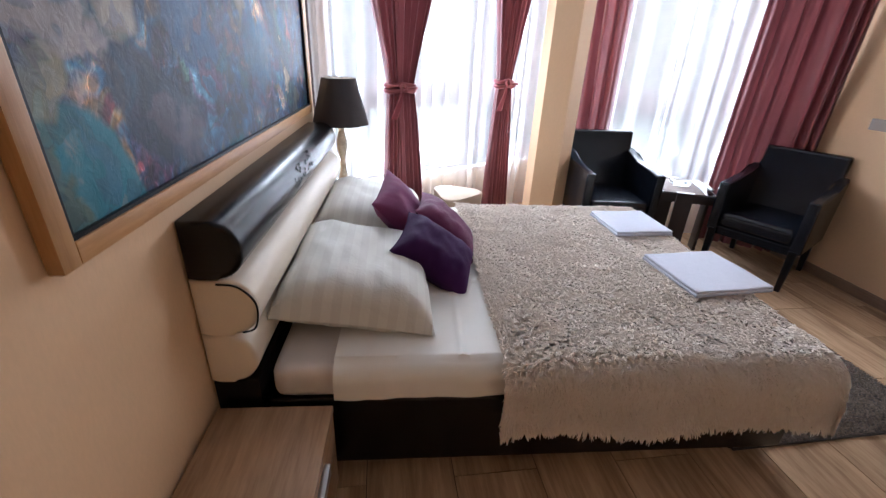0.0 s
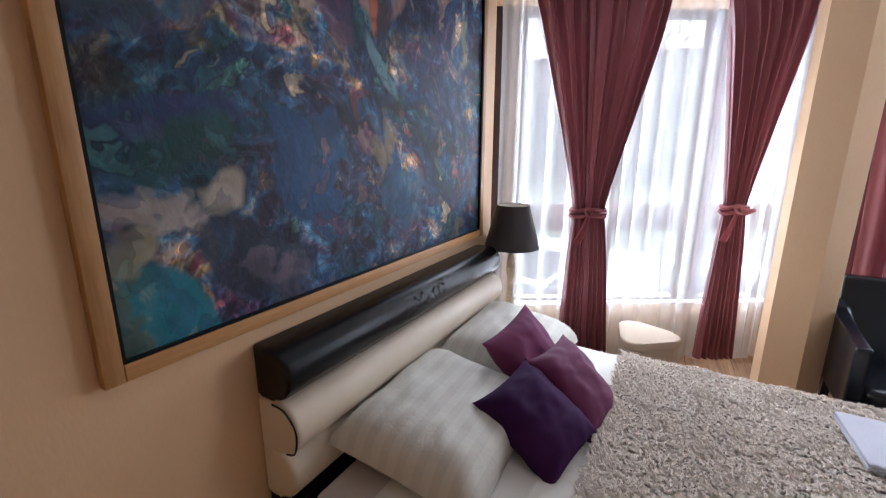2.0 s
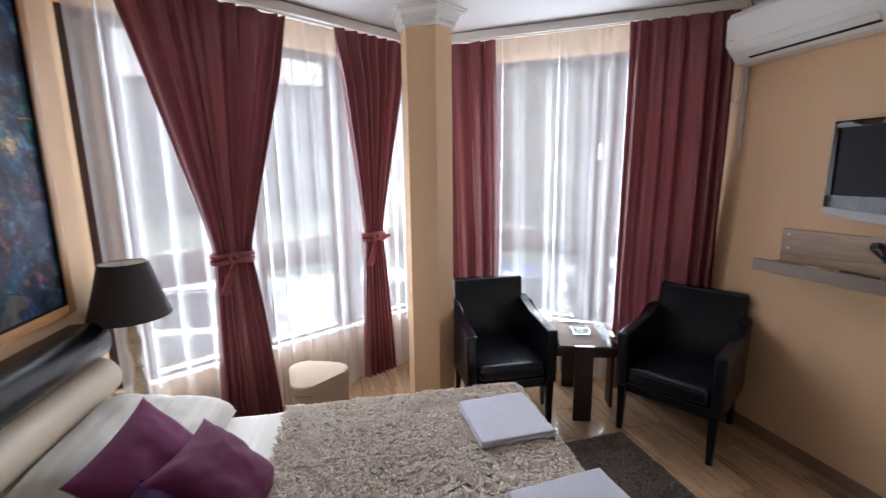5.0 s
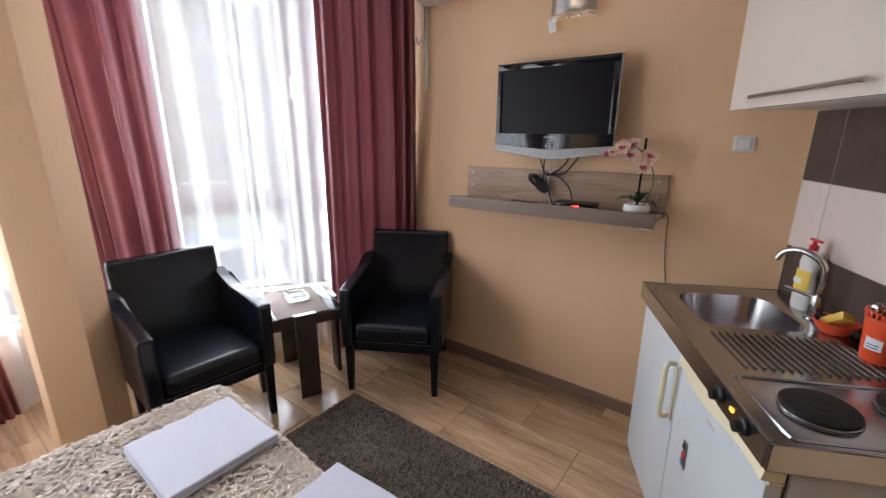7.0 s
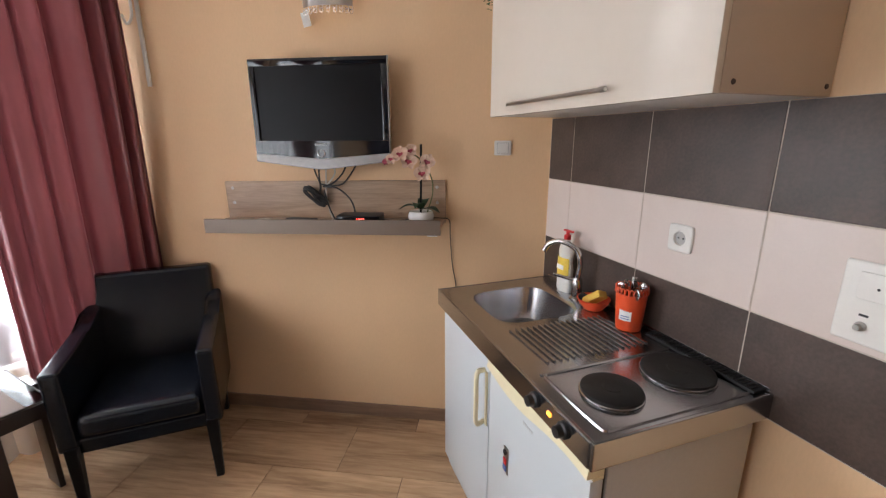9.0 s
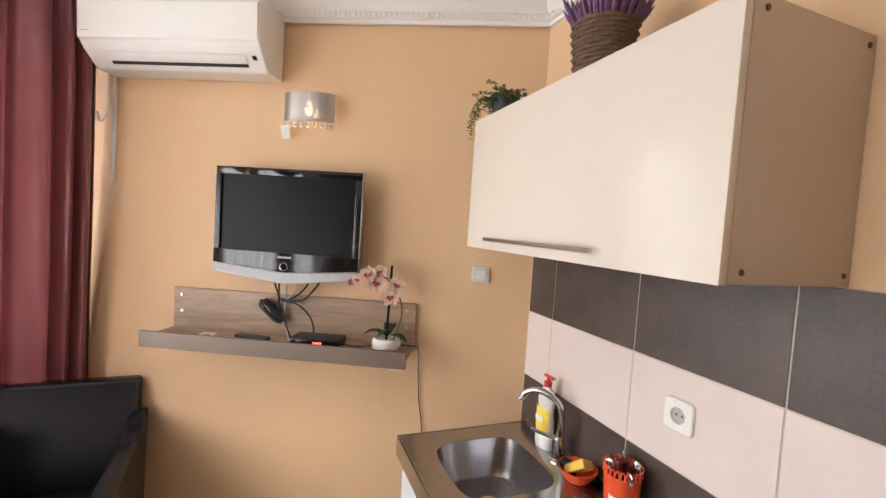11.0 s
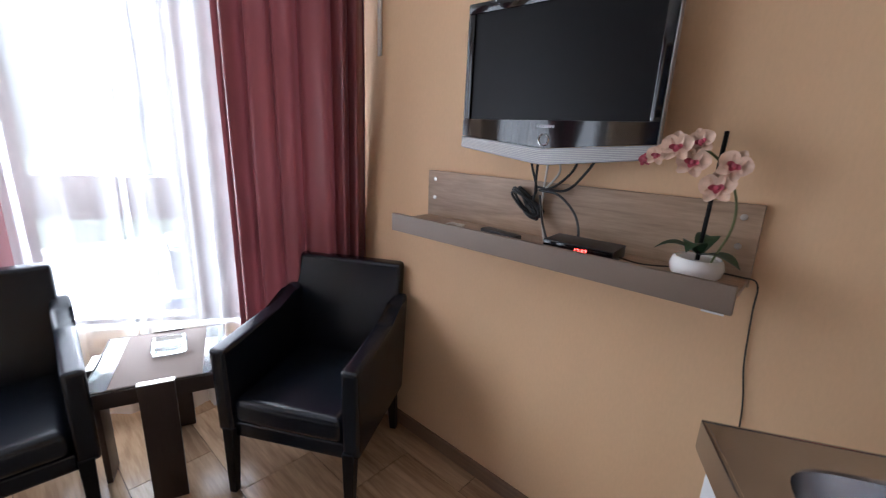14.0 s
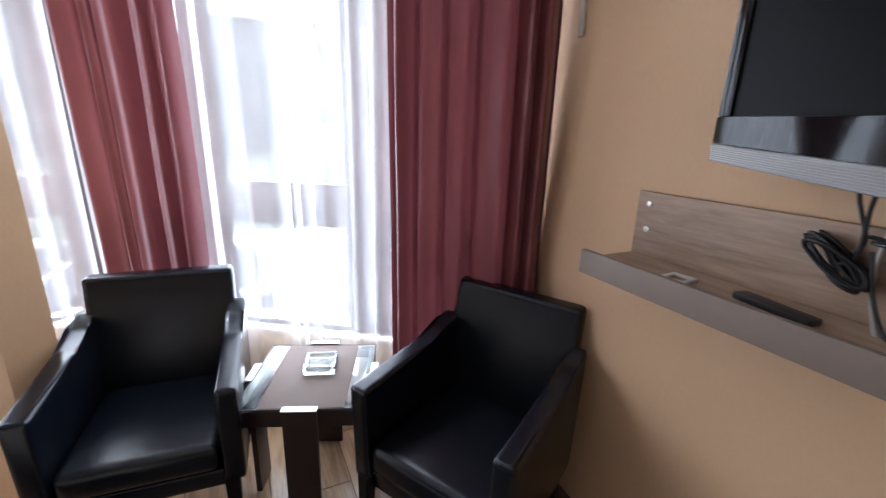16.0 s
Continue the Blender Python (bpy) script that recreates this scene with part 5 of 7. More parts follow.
def television():
    ob = thing("television", TVW @ Matrix.Translation((1.042, 0.0, 1.40)), "black flat television with a silver lower bar, switched off", "television")
    w = 0.317
    part("wall_bracket", box(-0.10, 0.10, 0.002, 0.055, 0.12, 0.32, 0.004), BLACK_PLASTIC, ob)
    part("rear_housing", box(-w + 0.04, w - 0.04, 0.0555, 0.085, 0.05, 0.41, 0.012), BLACK_PLASTIC, ob)
    part("bezel_top", box(-w, w, 0.0855, 0.108, 0.412, 0.443, 0.004), GLOSS_BLACK, ob)
    for x0, x1 in ((-w, -w + 0.027), (w - 0.027, w)):
        part("bezel_side", box(x0, x1, 0.0855, 0.108, 0.0925, 0.4115, 0.004), GLOSS_BLACK, ob)
    low = bmesh.new()
    pts = [(-w, 0.038), (0, 0.012), (w, 0.038), (w, 0.092), (-w, 0.092)]
    add_prism(low, pts, -0.108, -0.0855)
    bmesh.ops.transform(low, matrix=Matrix.Rotation(math.pi / 2, 4, "X"), verts=low.verts)
    part("bezel_bottom", low, GLOSS_BLACK, ob)
    part("screen", box(-w + 0.0275, w - 0.0275, 0.0855, 0.101, 0.0930, 0.4115), SCREEN, ob, "dark matt screen", smooth=False)
    bar = bmesh.new()
    add_prism(bar, [(-w, 0.0), (-0.02, -0.036), (0.02, -0.036), (w, 0.0), (w, 0.037), (0, 0.011), (-w, 0.037)], -0.112, -0.083)
    bmesh.ops.transform(bar, matrix=Matrix.Rotation(math.pi / 2, 4, "X"), verts=bar.verts)
    bmesh.ops.bevel(bar, geom=list(bar.edges), offset=0.002, segments=1, affect="EDGES")
    grille = part("speaker_bar", bar, SILVER_PLASTIC, ob, "silver speaker bar")
    ribs = bmesh.new()
    for k in range(7):
        z = 0.005 + 0.0042 * k
        add_tube(ribs, [(-w + 0.004, 0.1125, z), (0.0, 0.1125, z - 0.0335 + 0.0012 * k), (w - 0.004, 0.1125, z)], 0.0011, 4, 0)
    part("grille_ribs", ribs, NICKEL, grille)["kind"] = "stuff"
    ring = bmesh.new()
    add_tube(ring, [(0.0165 * math.cos(i * math.pi / 12), 0.1095, 0.036 + 0.0165 * math.sin(i * math.pi / 12)) for i in range(25)], 0.0022, 6, 0)
    part("power_ring", ring, CHROME, ob, "bright ring round the power button")
    logo = bmesh.new()
    for k in range(7):
        add_box(logo, -0.030 + k * 0.0088, -0.0235 + k * 0.0088, 0.108, 0.1088, 0.071, 0.079)
    part("brand_mark", logo, SILVER_PLASTIC, ob)
    trim = bmesh.new()
    add_box(trim, -w - 0.004, -w - 0.0005, 0.083, 0.106, 0.02, 0.445, 0.001)
    part("edge_strip", trim, SILVER_PLASTIC, ob)


television()


def cable_bundle():
    ob = thing("tv_cables", TVW @ Matrix.Translation((1.04, 0.0, 1.083)), "tangled black cables hanging below the television", "cable")
    y = 0.045
    runs = [
        ([(0.075, 0.06, 0.33), (0.070, y, 0.27), (0.045, y, 0.20), (0.055, y, 0.17)], 0.004, CABLE),
        ([(0.040, 0.06, 0.32), (0.050, y, 0.25), (0.045, y + 0.01, 0.17), (0.075, y, 0.14)], 0.004, CABLE),
        ([(0.005, 0.06, 0.32), (0.015, y, 0.25), (0.020, y, 0.16), (0.010, y, 0.09), (-0.02, y + 0.03, 0.03)], 0.0035, CABLE_WHITE),
        ([(-0.020, 0.06, 0.32), (-0.030, y, 0.26), (0.015, y, 0.20)], 0.0035, CABLE_WHITE),
        ([(-0.100, 0.06, 0.34), (-0.075, y, 0.27), (-0.02, y, 0.215), (0.035, y, 0.195)], 0.004, CABLE),
        ([(-0.165, 0.06, 0.34), (-0.115, y, 0.265), (-0.055, y, 0.205), (0.04, y, 0.205)], 0.004, CABLE),
        ([(0.03, y, 0.195), (-0.04, y + 0.01, 0.19), (-0.10, y + 0.01, 0.14), (-0.125, y + 0.02, 0.08), (-0.125, 0.10, 0.045)], 0.004, CABLE),
        ([(0.03, y, 0.18), (0.01, y + 0.01, 0.11), (-0.02, y + 0.02, 0.05), (-0.06, 0.10, 0.03)], 0.004, CABLE),
    ]
    for pts, r, mt in runs:
        part("cable", tube(pts, r, 7), mt, ob)
    rs = random.Random(6)
    for k in range(7):
        a = radians(40 + rs.uniform(-14, 14))
        c = Vector((0.072 + rs.uniform(-0.008, 0.008), y + 0.012 * (k - 3) * 0.5, 0.150 + rs.uniform(-0.006, 0.006)))
        pts = []
        for i in range(13):
            t = 2 * math.pi * i / 12
            u, v = 0.062 * math.cos(t) + rs.uniform(-0.003, 0.003), (0.007 + 0.002 * k) * math.sin(t)
            pts.append((c.x + u * math.cos(a) - v * math.sin(a), c.y + 0.006 * math.sin(2 * t), c.z + u * math.sin(a) + v * math.cos(a)))
        part("cable_loop", tube(pts, 0.0042, 6, 3), CABLE, ob)


cable_bundle()
solo("receiver_lead", tube([(0.765, 0.13, 1.140), (0.70, 0.12, 1.134), (0.60, 0.05, 1.134), (0.50, 0.045, 1.136), (0.465, 0.02, 1.12), (0.462, 0.008, 1.04), (0.452, 0.006, 0.90), (0.435, 0.006, 0.80), (0.428, 0.006, 0.70), (0.430, 0.008, 0.45)], 0.0021, 6), CABLE, "thin black cable running down the wall", "cable", TVW)


def receiver():
    ob = thing("receiver_box", TVW @ pose(0.868, 0.125, 1.1275, 0, 0, 4), "small black receiver box with red clock digits", "receiver")
    part("case", box(-0.10, 0.10, -0.055, 0.055, 0.0, 0.034, 0.003), BLACK_PLASTIC, ob)
    part("front_panel", box(-0.097, 0.097, 0.0555, 0.0575, 0.003, 0.031, 0.0008), GLOSS_BLACK, ob)
    text_on("clock_digits", "12:57", 0.017, Matrix.Translation((-0.012, 0.0580, 0.018)) @ FACE, LED_RED, ob)
    for k in range(4):
        part("button", box(0.050 + 0.011 * k, 0.057 + 0.011 * k, 0.0577, 0.0590, 0.014, 0.019, 0.001), BLACK_PLASTIC, ob)


receiver()
solo("remote_control", box(-0.075, 0.075, -0.02, 0.02, 0.0, 0.014, 0.004), BLACK_PLASTIC, "black remote control lying on the shelf", "remote", TVW @ pose(1.16, 0.120, 1.123, 0, 0, -8))
card = thing("wall_frame_plate", TVW @ pose(1.36, 0.130, 1.120, 0, 0, 6), "loose white plastic switch frame on the shelf", "switch frame")
for x0, x1, y0, y1 in ((-0.030, 0.030, -0.030, -0.020), (-0.030, 0.030, 0.020, 0.030), (-0.030, -0.020, -0.0195, 0.0195), (0.020, 0.030, -0.0195, 0.0195)):
    part("rim", box(x0, x1, y0, y1, 0.0, 0.007, 0.002), WHITE_PLASTIC, card)


def orchid():
    ob = thing("orchid", TVW @ pose(0.585, 0.110, 1.1235), "artificial pale pink orchid in a white pot", "plant")
    part("pot", lathe([(0, 0), (0.038, 0), (0.056, 0.016), (0.060, 0.034), (0.055, 0.052), (0.050, 0.056), (0.046, 0.051), (0, 0.048)], 28), CERAMIC, ob, "round white ceramic pot")
    part("support_stick", tube([(0.0, 0.005, 0.05), (-0.002, 0.0, 0.20), (-0.004, -0.005, 0.352)], 0.005, 8, 2), LEG_BLACK, ob, "black support stick")
    part("flower_stem", tube([(-0.03, 0.01, 0.05), (-0.055, 0.0, 0.14), (-0.045, 0.0, 0.22), (0.0, 0.01, 0.29), (0.06, 0.02, 0.32), (0.12, 0.03, 0.30), (0.15, 0.035, 0.275)], 0.0028, 6), STEM, ob)
    for ang, ln, up in ((20, 0.10, 0.03), (150, 0.11, 0.02), (265, 0.09, 0.05), (80, 0.075, 0.045)):
        leaf = bmesh.new()
        a = radians(ang)

        def leaf_at(u, v):
            w = 0.026 * math.sin(math.pi * min(1, 0.08 + 0.92 * u)) * (2 * v - 1)
            r = ln * u
            z = 0.06 + up * math.sin(2.2 * u) - 0.02 * u * u + 0.25 * abs(w)
            return (r * math.cos(a) - w * math.sin(a), r * math.sin(a) + w * math.cos(a), z)

        add_grid(leaf, leaf_at, 10, 4)
        part("leaf", leaf, LEAF, ob)

    def petal(bm, m, ln, wd, curl):
        def at(u, v):
            w = wd * math.sin(math.pi * min(1, 0.12 + 0.84 * u)) ** 0.7 * (2 * v - 1)
            return m @ Vector((w, ln * u, curl * u * u - 2.0 * w * w / max(wd, 1e-4) * 0.3))
        add_grid(bm, at, 6, 5)

    blooms = [(-0.015, 0.030, 0.228, 0.043, 8), (0.043, 0.035, 0.280, 0.042, -10), (0.080, 0.040, 0.312, 0.040, 5), (-0.038, 0.030, 0.278, 0.040, -25), (0.035, 0.030, 0.326, 0.034, 20), (0.120, 0.045, 0.290, 0.028, -5), (0.146, 0.040, 0.278, 0.018, 10)]
    for i, (x, y, z, r, turn) in enumerate(blooms):
        fl = part("flower", lathe([(0, 0.0), (0.006, 0.002), (0.005, 0.007), (0, 0.009)], 8, Matrix.Translation((x, y + 0.004, z)) @ Matrix.Rotation(-math.pi / 2, 4, "X")), PETAL_RED, ob)
        base = Matrix.Translation((x, y, z)) @ Matrix.Rotation(radians(turn), 4, "Y") @ Matrix.Rotation(radians(12), 4, "X") @ Matrix.Rotation(math.pi / 2, 4, "X")
        for k, (ang, ln, wd) in enumerate(((0, 1.0, 0.40), (72, 1.0, 0.62), (144, 1.0, 0.38), (216, 1.0, 0.38), (288, 1.0, 0.62))):
            bm = bmesh.new()
            petal(bm, base @ Matrix.Rotation(radians(ang), 4, "Z"), 0.9 * r * ln, 0.9 * r * wd, -0.18 * r)
            part("petal", bm, PETAL if i < 6 else PETAL_RED, fl)
        lip = bmesh.new()
        for ang in (100, 180, 260):
            petal(lip, base @ Matrix.Translation((0, 0, -0.004)) @ Matrix.Rotation(radians(ang), 4, "Z"), r * 0.38, r * 0.17, -0.3 * r)
        part("lip", lip, PETAL_RED, fl, "crimson spotted lip")


orchid()


def wall_switch(wall_m, x, z, name, label, size=0.086):
    h = size / 2
    ob = thing(name, wall_m @ Matrix.Translation((x, 0.0, z)), label, "switch")
    part("frame", box(-h, h, 0.001, 0.009, -h * 0.86, h * 0.86, 0.006, 3), WHITE_PLASTIC, ob)
    # added grey plate; its colour paints the shade of the rocker's gap
    part("gap_shade_plate", box(-h * 0.68, h * 0.68, 0.0092, 0.0098, -h * 0.62, h * 0.62), PAINTED_SHADE, ob, "grey plate painted as the shaded gap round the rocker")
    part("rocker", box(-h * 0.63, h * 0.63, 0.0100, 0.0145, -h * 0.57, h * 0.57, 0.002), WHITE_PLASTIC, ob)
    return ob


wall_switch(TVW, 0.222, 1.457, "light_switch", "white rocker light switch on the peach wall", 0.076)


def air_conditioner():
    ob = thing("air_conditioner", TVW @ Matrix.Translation((1.53, 0.0, 2.225)), "white wall-mounted split air conditioner", "air conditioner")
    body = slab([(0.004, 0.0), (0.115, 0.0), (0.178, 0.060), (0.200, 0.090), (0.206, 0.24), (0.190, 0.272), (0.004, 0.278)], -0.392, 0.392, 0.010, 3)
    part("body", body, AC_WHITE, ob)
    part("front_cover", slab([(0.2065, 0.092), (0.2095, 0.095), (0.2135, 0.236), (0.210, 0.240), (0.207, 0.238)], -0.386, 0.386), AC_WHITE, ob)
    m = Matrix.Translation((0.0, 0.1465, 0.030)) @ Matrix.Rotation(radians(-136.4), 4, "X")
    part("outlet_slot", box(-0.315, 0.290, 0.004, 0.018, 0.0015, 0.004), BLACK_PLASTIC, ob, "dark air outlet", m)
    part("louvre", box(-0.320, 0.295, -0.036, 0.003, 0.0025, 0.007, 0.002), AC_WHITE, ob, "", m)
    part("indicator", box(-0.362, -0.345, -0.030, -0.012, 0.001, 0.004, 0.001), GLOSS_BLACK, ob, "small dark display", m)
    part("brand_mark", box(0.335, 0.365, 0.2140, 0.2148, 0.118, 0.122), GREY_PRINT, ob)


air_conditioner()
duct = thing("pipe_duct", TVW, "white pipe trunking down the corner of the wall", "pipe duct")
part("trunking", box(1.925, 1.943, 0.002, 0.016, 1.75, 2.28, 0.005, 3), AC_WHITE, duct)
solo("drain_hose", tube([(1.93, 0.05, 2.22), (1.925, 0.055, 2.12), (1.935, 0.05, 2.05), (1.965, 0.05, 2.02), (1.985, 0.048, 2.06)], 0.006, 8), AC_WHITE, "thin white drain hose below the air conditioner", "hose", TVW)


def wall_sconce():
    ob = thing("wall_sconce", TVW @ Matrix.Translation((0.99, 0.0, 2.05)), "curved silver wall lamp with hanging crystals and a small lit bulb", "wall lamp")
    part("back_plate", box(-0.06, 0.06, 0.002, 0.014, 0.02, 0.10, 0.004), CHROME, ob)
    bm = bmesh.new()
    for r, flip in ((0.0, 1), (0.003, -1)):
        add_grid(bm, lambda u, v: ((0.118 - r) * math.sin((u - 0.5) * 2.5), 0.030 + (0.062 - r) * math.cos((u - 0.5) * 2.5), 0.0 + 0.118 * v), 28, 1)
    part("curved_shade", bm, SILVER_VEIL, ob, "see-through silver veil shade")
    part("arm", box(-0.008, 0.008, 0.0145, 0.088, 0.052, 0.066, 0.003), CHROME, ob)
    part("bulb", lathe([(0, 0), (0.010, 0.0), (0.016, 0.02), (0.010, 0.05), (0, 0.058)], 12, Matrix.Translation((0, 0.055, 0.03))), BULB_LIT, ob, "warm lit bulb")
    for k in range(10):
        a = (k / 9 - 0.5) * 2.4
        x, y = 0.112 * math.sin(a), 0.028 + 0.058 * math.cos(a)
        loop = bmesh.new()
        add_tube(loop, [(x - 0.007, y, 0.0), (x - 0.007, y, -0.022), (x, y, -0.028), (x + 0.007, y, -0.022), (x + 0.007, y, -0.004)], 0.0018, 5, 2)
        bmesh.ops.create_icosphere(loop, subdivisions=1, radius=0.005, matrix=Matrix.Translation((x, y, -0.012)))
        part("crystal_drop", loop, CHROME, ob)
    part("price_tag", box(0.098, 0.135, 0.030, 0.034, -0.045, 0.015, 0.002), WHITE_PLASTIC, ob, "small white tag on a thread", Matrix.Rotation(radians(12), 4, "Y"))
    part("thread", tube([(0.118, 0.032, 0.015), (0.128, 0.028, 0.07), (0.105, 0.03, 0.12)], 0.001, 5), CABLE_WHITE, ob)


wall_sconce()

# ---- kitchenette ----


def wall_cabinet():
    ob = thing("wall_cabinet", KIT @ Matrix.Translation((-0.555, 0.0, 1.583)), "gloss cream wall cabinet with a bar handle", "cabinet")
    w, d, h = 0.485, 0.322, 0.453
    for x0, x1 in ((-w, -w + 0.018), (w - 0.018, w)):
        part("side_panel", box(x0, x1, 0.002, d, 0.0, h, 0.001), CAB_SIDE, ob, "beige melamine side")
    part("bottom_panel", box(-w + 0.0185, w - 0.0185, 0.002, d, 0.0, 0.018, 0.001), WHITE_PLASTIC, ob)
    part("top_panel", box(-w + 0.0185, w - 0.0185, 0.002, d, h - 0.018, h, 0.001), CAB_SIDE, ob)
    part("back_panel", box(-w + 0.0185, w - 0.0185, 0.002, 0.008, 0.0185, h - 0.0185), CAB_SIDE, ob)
    door = part("door", box(-w, w, d + 0.001, d + 0.019, -0.002, h, 0.002), CAB_GLOSS, ob, "gloss cream flap door")
    bar = bmesh.new()
    add_tube(bar, [(-0.215, d + 0.045, 0.032), (0.295, d + 0.045, 0.032)], 0.006, 12, 0)
    hb = part("handle", bar, NICKEL, door, "long brushed steel bar handle")
    for x in (-0.17, 0.25):
        add = tube([(x, d + 0.019, 0.032), (x, d + 0.042, 0.032)], 0.004, 8, 0)
        part("handle_post", add, NICKEL, door)
    for y in (0.02, d - 0.03):
        for z in (0.02, h - 0.02):
            part("cover_cap", lathe([(0, 0), (0.006, 0), (0.005, 0.002), (0, 0.002)], 10, Matrix.Translation((-w, y, z)) @ Matrix.Rotation(-math.pi / 2, 4, "Y")), BROWN_FRAME, ob)


wall_cabinet()


def steel_worktop():
    """Pressed steel top with sink, drainer and two hotplates; x from -1.05 to -0.045."""
    x0, x1, y1, z = -1.052, -0.044, 0.545, 0.872
    ob = thing("kitchenette_worktop", KIT, "stainless steel worktop with sink, drainer and hotplates", "worktop")
    bx0, bx1, by0, by1 = -0.455, -0.125, 0.125, 0.455
    cx, cy, rx, ry = (bx0 + bx1) / 2, (by0 + by1) / 2, (bx1 - bx0) / 2, (by1 - by0) / 2

    def rr(a, k=1.0, p=4.5):
        c, s = math.cos(a), math.sin(a)
        f = (abs(c) ** p + abs(s) ** p) ** (-1 / p)
        return cx + k * rx * f * c, cy + k * ry * f * s

    bm = bmesh.new()
    n = 64
    outer = []
    for i in range(n):
        a = 2 * math.pi * (i + 0.5) / n
        c, s = math.cos(a), math.sin(a)
        t = min(((x1 - cx) if c > 0 else (x0 - cx)) / c if abs(c) > 1e-6 else 9, ((y1 - cy) if s > 0 else (0.004 - cy)) / s if abs(s) > 1e-6 else 9)
        outer.append((cx + t * c, cy + t * s))
    rings = [[(x, y, z) for x, y in outer], [(*rr(2 * math.pi * (i + 0.5) / n, 1.06), z) for i in range(n)], [(*rr(2 * math.pi * (i + 0.5) / n, 1.0), z - 0.006) for i in range(n)], [(*rr(2 * math.pi * (i + 0.5) / n, 0.93, 3.5), z - 0.10) for i in range(n)], [(*rr(2 * math.pi * (i + 0.5) / n, 0.84, 3.2), z - 0.135) for i in range(n)], [(*rr(2 * math.pi * (i + 0.5) / n, 0.10, 2), z - 0.142) for i in range(n)]]
    vs = [[bm.verts.new(p) for p in r] for r in rings]
    for a, b in zip(vs, vs[1:]):
        for i in range(n):
            j = (i + 1) % n
            bm.faces.new((a[i], a[j], b[j], b[i]))
    bm.faces.new(vs[-1])
    # corners that the fan leaves out
    for px, py in ((x0, y1), (x0, 0.004), (x1, y1), (x1, 0.004)):
        ns = sorted(range(n), key=lambda i: (outer[i][0] - px) ** 2 + (outer[i][1] - py) ** 2)[:2]
        v = bm.verts.new((px, py, z))
        bm.faces.new((vs[0][ns[0]], vs[0][ns[1]], v))
    part("sink_top", bm, STEEL, ob, "pressed steel top with a rounded sink bowl")
    part("front_apron", box(x0, x1, y1 + 0.0005, y1 + 0.012, z - 0.068, z + 0.002, 0.004), STEEL, ob, smooth=False)
    part("end_apron", box(x0 - 0.010, x0 - 0.0005, 0.004, y1 + 0.010, z - 0.068, z + 0.002, 0.003), STEEL, ob, smooth=False)
    part("end_apron", box(x1 + 0.0005, x1 + 0.006, 0.01, y1 + 0.010, z - 0.068, z + 0.002, 0.002), STEEL, ob, smooth=False)
    part("rear_upstand", box(x0, x1, 0.002, 0.010, z + 0.0005, z + 0.012, 0.002), STEEL, ob)
    for k in range(17):
        y = 0.095 + k * 0.0225
        part("drainer_rib", tube([(-0.505, y, z + 0.0005), (-0.735, y, z + 0.0005)], 0.0045, 6, 0), STEEL, ob)
    lip = bmesh.new()
    add_tube(lip, [(-0.785, 0.06, z), (-0.785, 0.475, z), (-0.79, 0.495, z), (-0.81, 0.505, z), (-1.01, 0.505, z), (-1.03, 0.49, z), (-1.035, 0.46, z), (-1.035, 0.06, z)], 0.005, 6, 3)
    part("hob_rim", lip, STEEL, ob)
    for hx, hy, r in ((-0.915, 0.385, 0.077), (-0.900, 0.150, 0.093)):
        hob = part("hotplate", lathe([(0, 0.016), (r * 0.28, 0.016), (r * 0.30, 0.0145), (r * 0.9, 0.0165), (r, 0.012), (r, 0.004), (0, 0.004)], 36, Matrix.Translation((hx, hy, z))), DARK_METAL, ob, "black cast iron hotplate")
        part("rim", lathe([(r * 1.01, 0.001), (r * 1.045, 0.001), (r * 1.04, 0.004), (r * 1.01, 0.005)], 36, Matrix.Translation((hx, hy, z))), STEEL, hob)
    part("drain", lathe([(0, 0.004), (0.020, 0.004), (0.034, 0.006), (0.036, 0.001)], 24, Matrix.Translation((cx, cy, z - 0.142))), CHROME, ob)
    vent = part("vent_strip", box(-1.045, -0.690, 0.013, 0.058, z + 0.001, z + 0.010, 0.003), BLACK_PLASTIC, ob, "black slotted vent strip")
    for k in range(28):
        part("slot_bar", box(-1.035 + k * 0.0125, -1.030 + k * 0.0125, 0.020, 0.052, z + 0.0102, z + 0.013), DARK_METAL, vent)
    for x in (-0.835, -0.962):
        part("knob", lathe([(0, 0.0), (0.021, 0.0), (0.021, 0.006), (0.016, 0.010), (0.014, 0.024), (0, 0.025)], 20, Matrix.Translation((x, y1 + 0.0125, z - 0.032)) @ Matrix.Rotation(-math.pi / 2, 4, "X")), BLACK_PLASTIC, ob, "black control knob")
    part("pilot_lamp", box(-0.908, -0.893, y1 + 0.0122, y1 + 0.015, z - 0.036, z - 0.026, 0.001), LED_AMBER, ob)


steel_worktop()


def faucet():
    ob = thing("faucet", KIT @ Matrix.Translation((-0.335, 0.068, 0.873)), "chrome swan-neck mixer tap behind the sink", "faucet")
    part("body", lathe([(0, 0), (0.028, 0), (0.028, 0.006), (0.021, 0.012), (0.021, 0.070), (0.018, 0.085), (0, 0.090)], 24), CHROME, ob)
    part("spout", tube([(0, 0, 0.08), (-0.012, 0.002, 0.15), (0.0, 0.015, 0.205), (0.045, 0.055, 0.232), (0.085, 0.085, 0.215), (0.100, 0.097, 0.185)], 0.011, 12), CHROME, ob)
    part("lever", tube([(0.0, 0.0, 0.075), (0.03, 0.04, 0.085), (0.06, 0.075, 0.095)], 0.008, 10, 3, 0.006), CHROME, ob)


faucet()


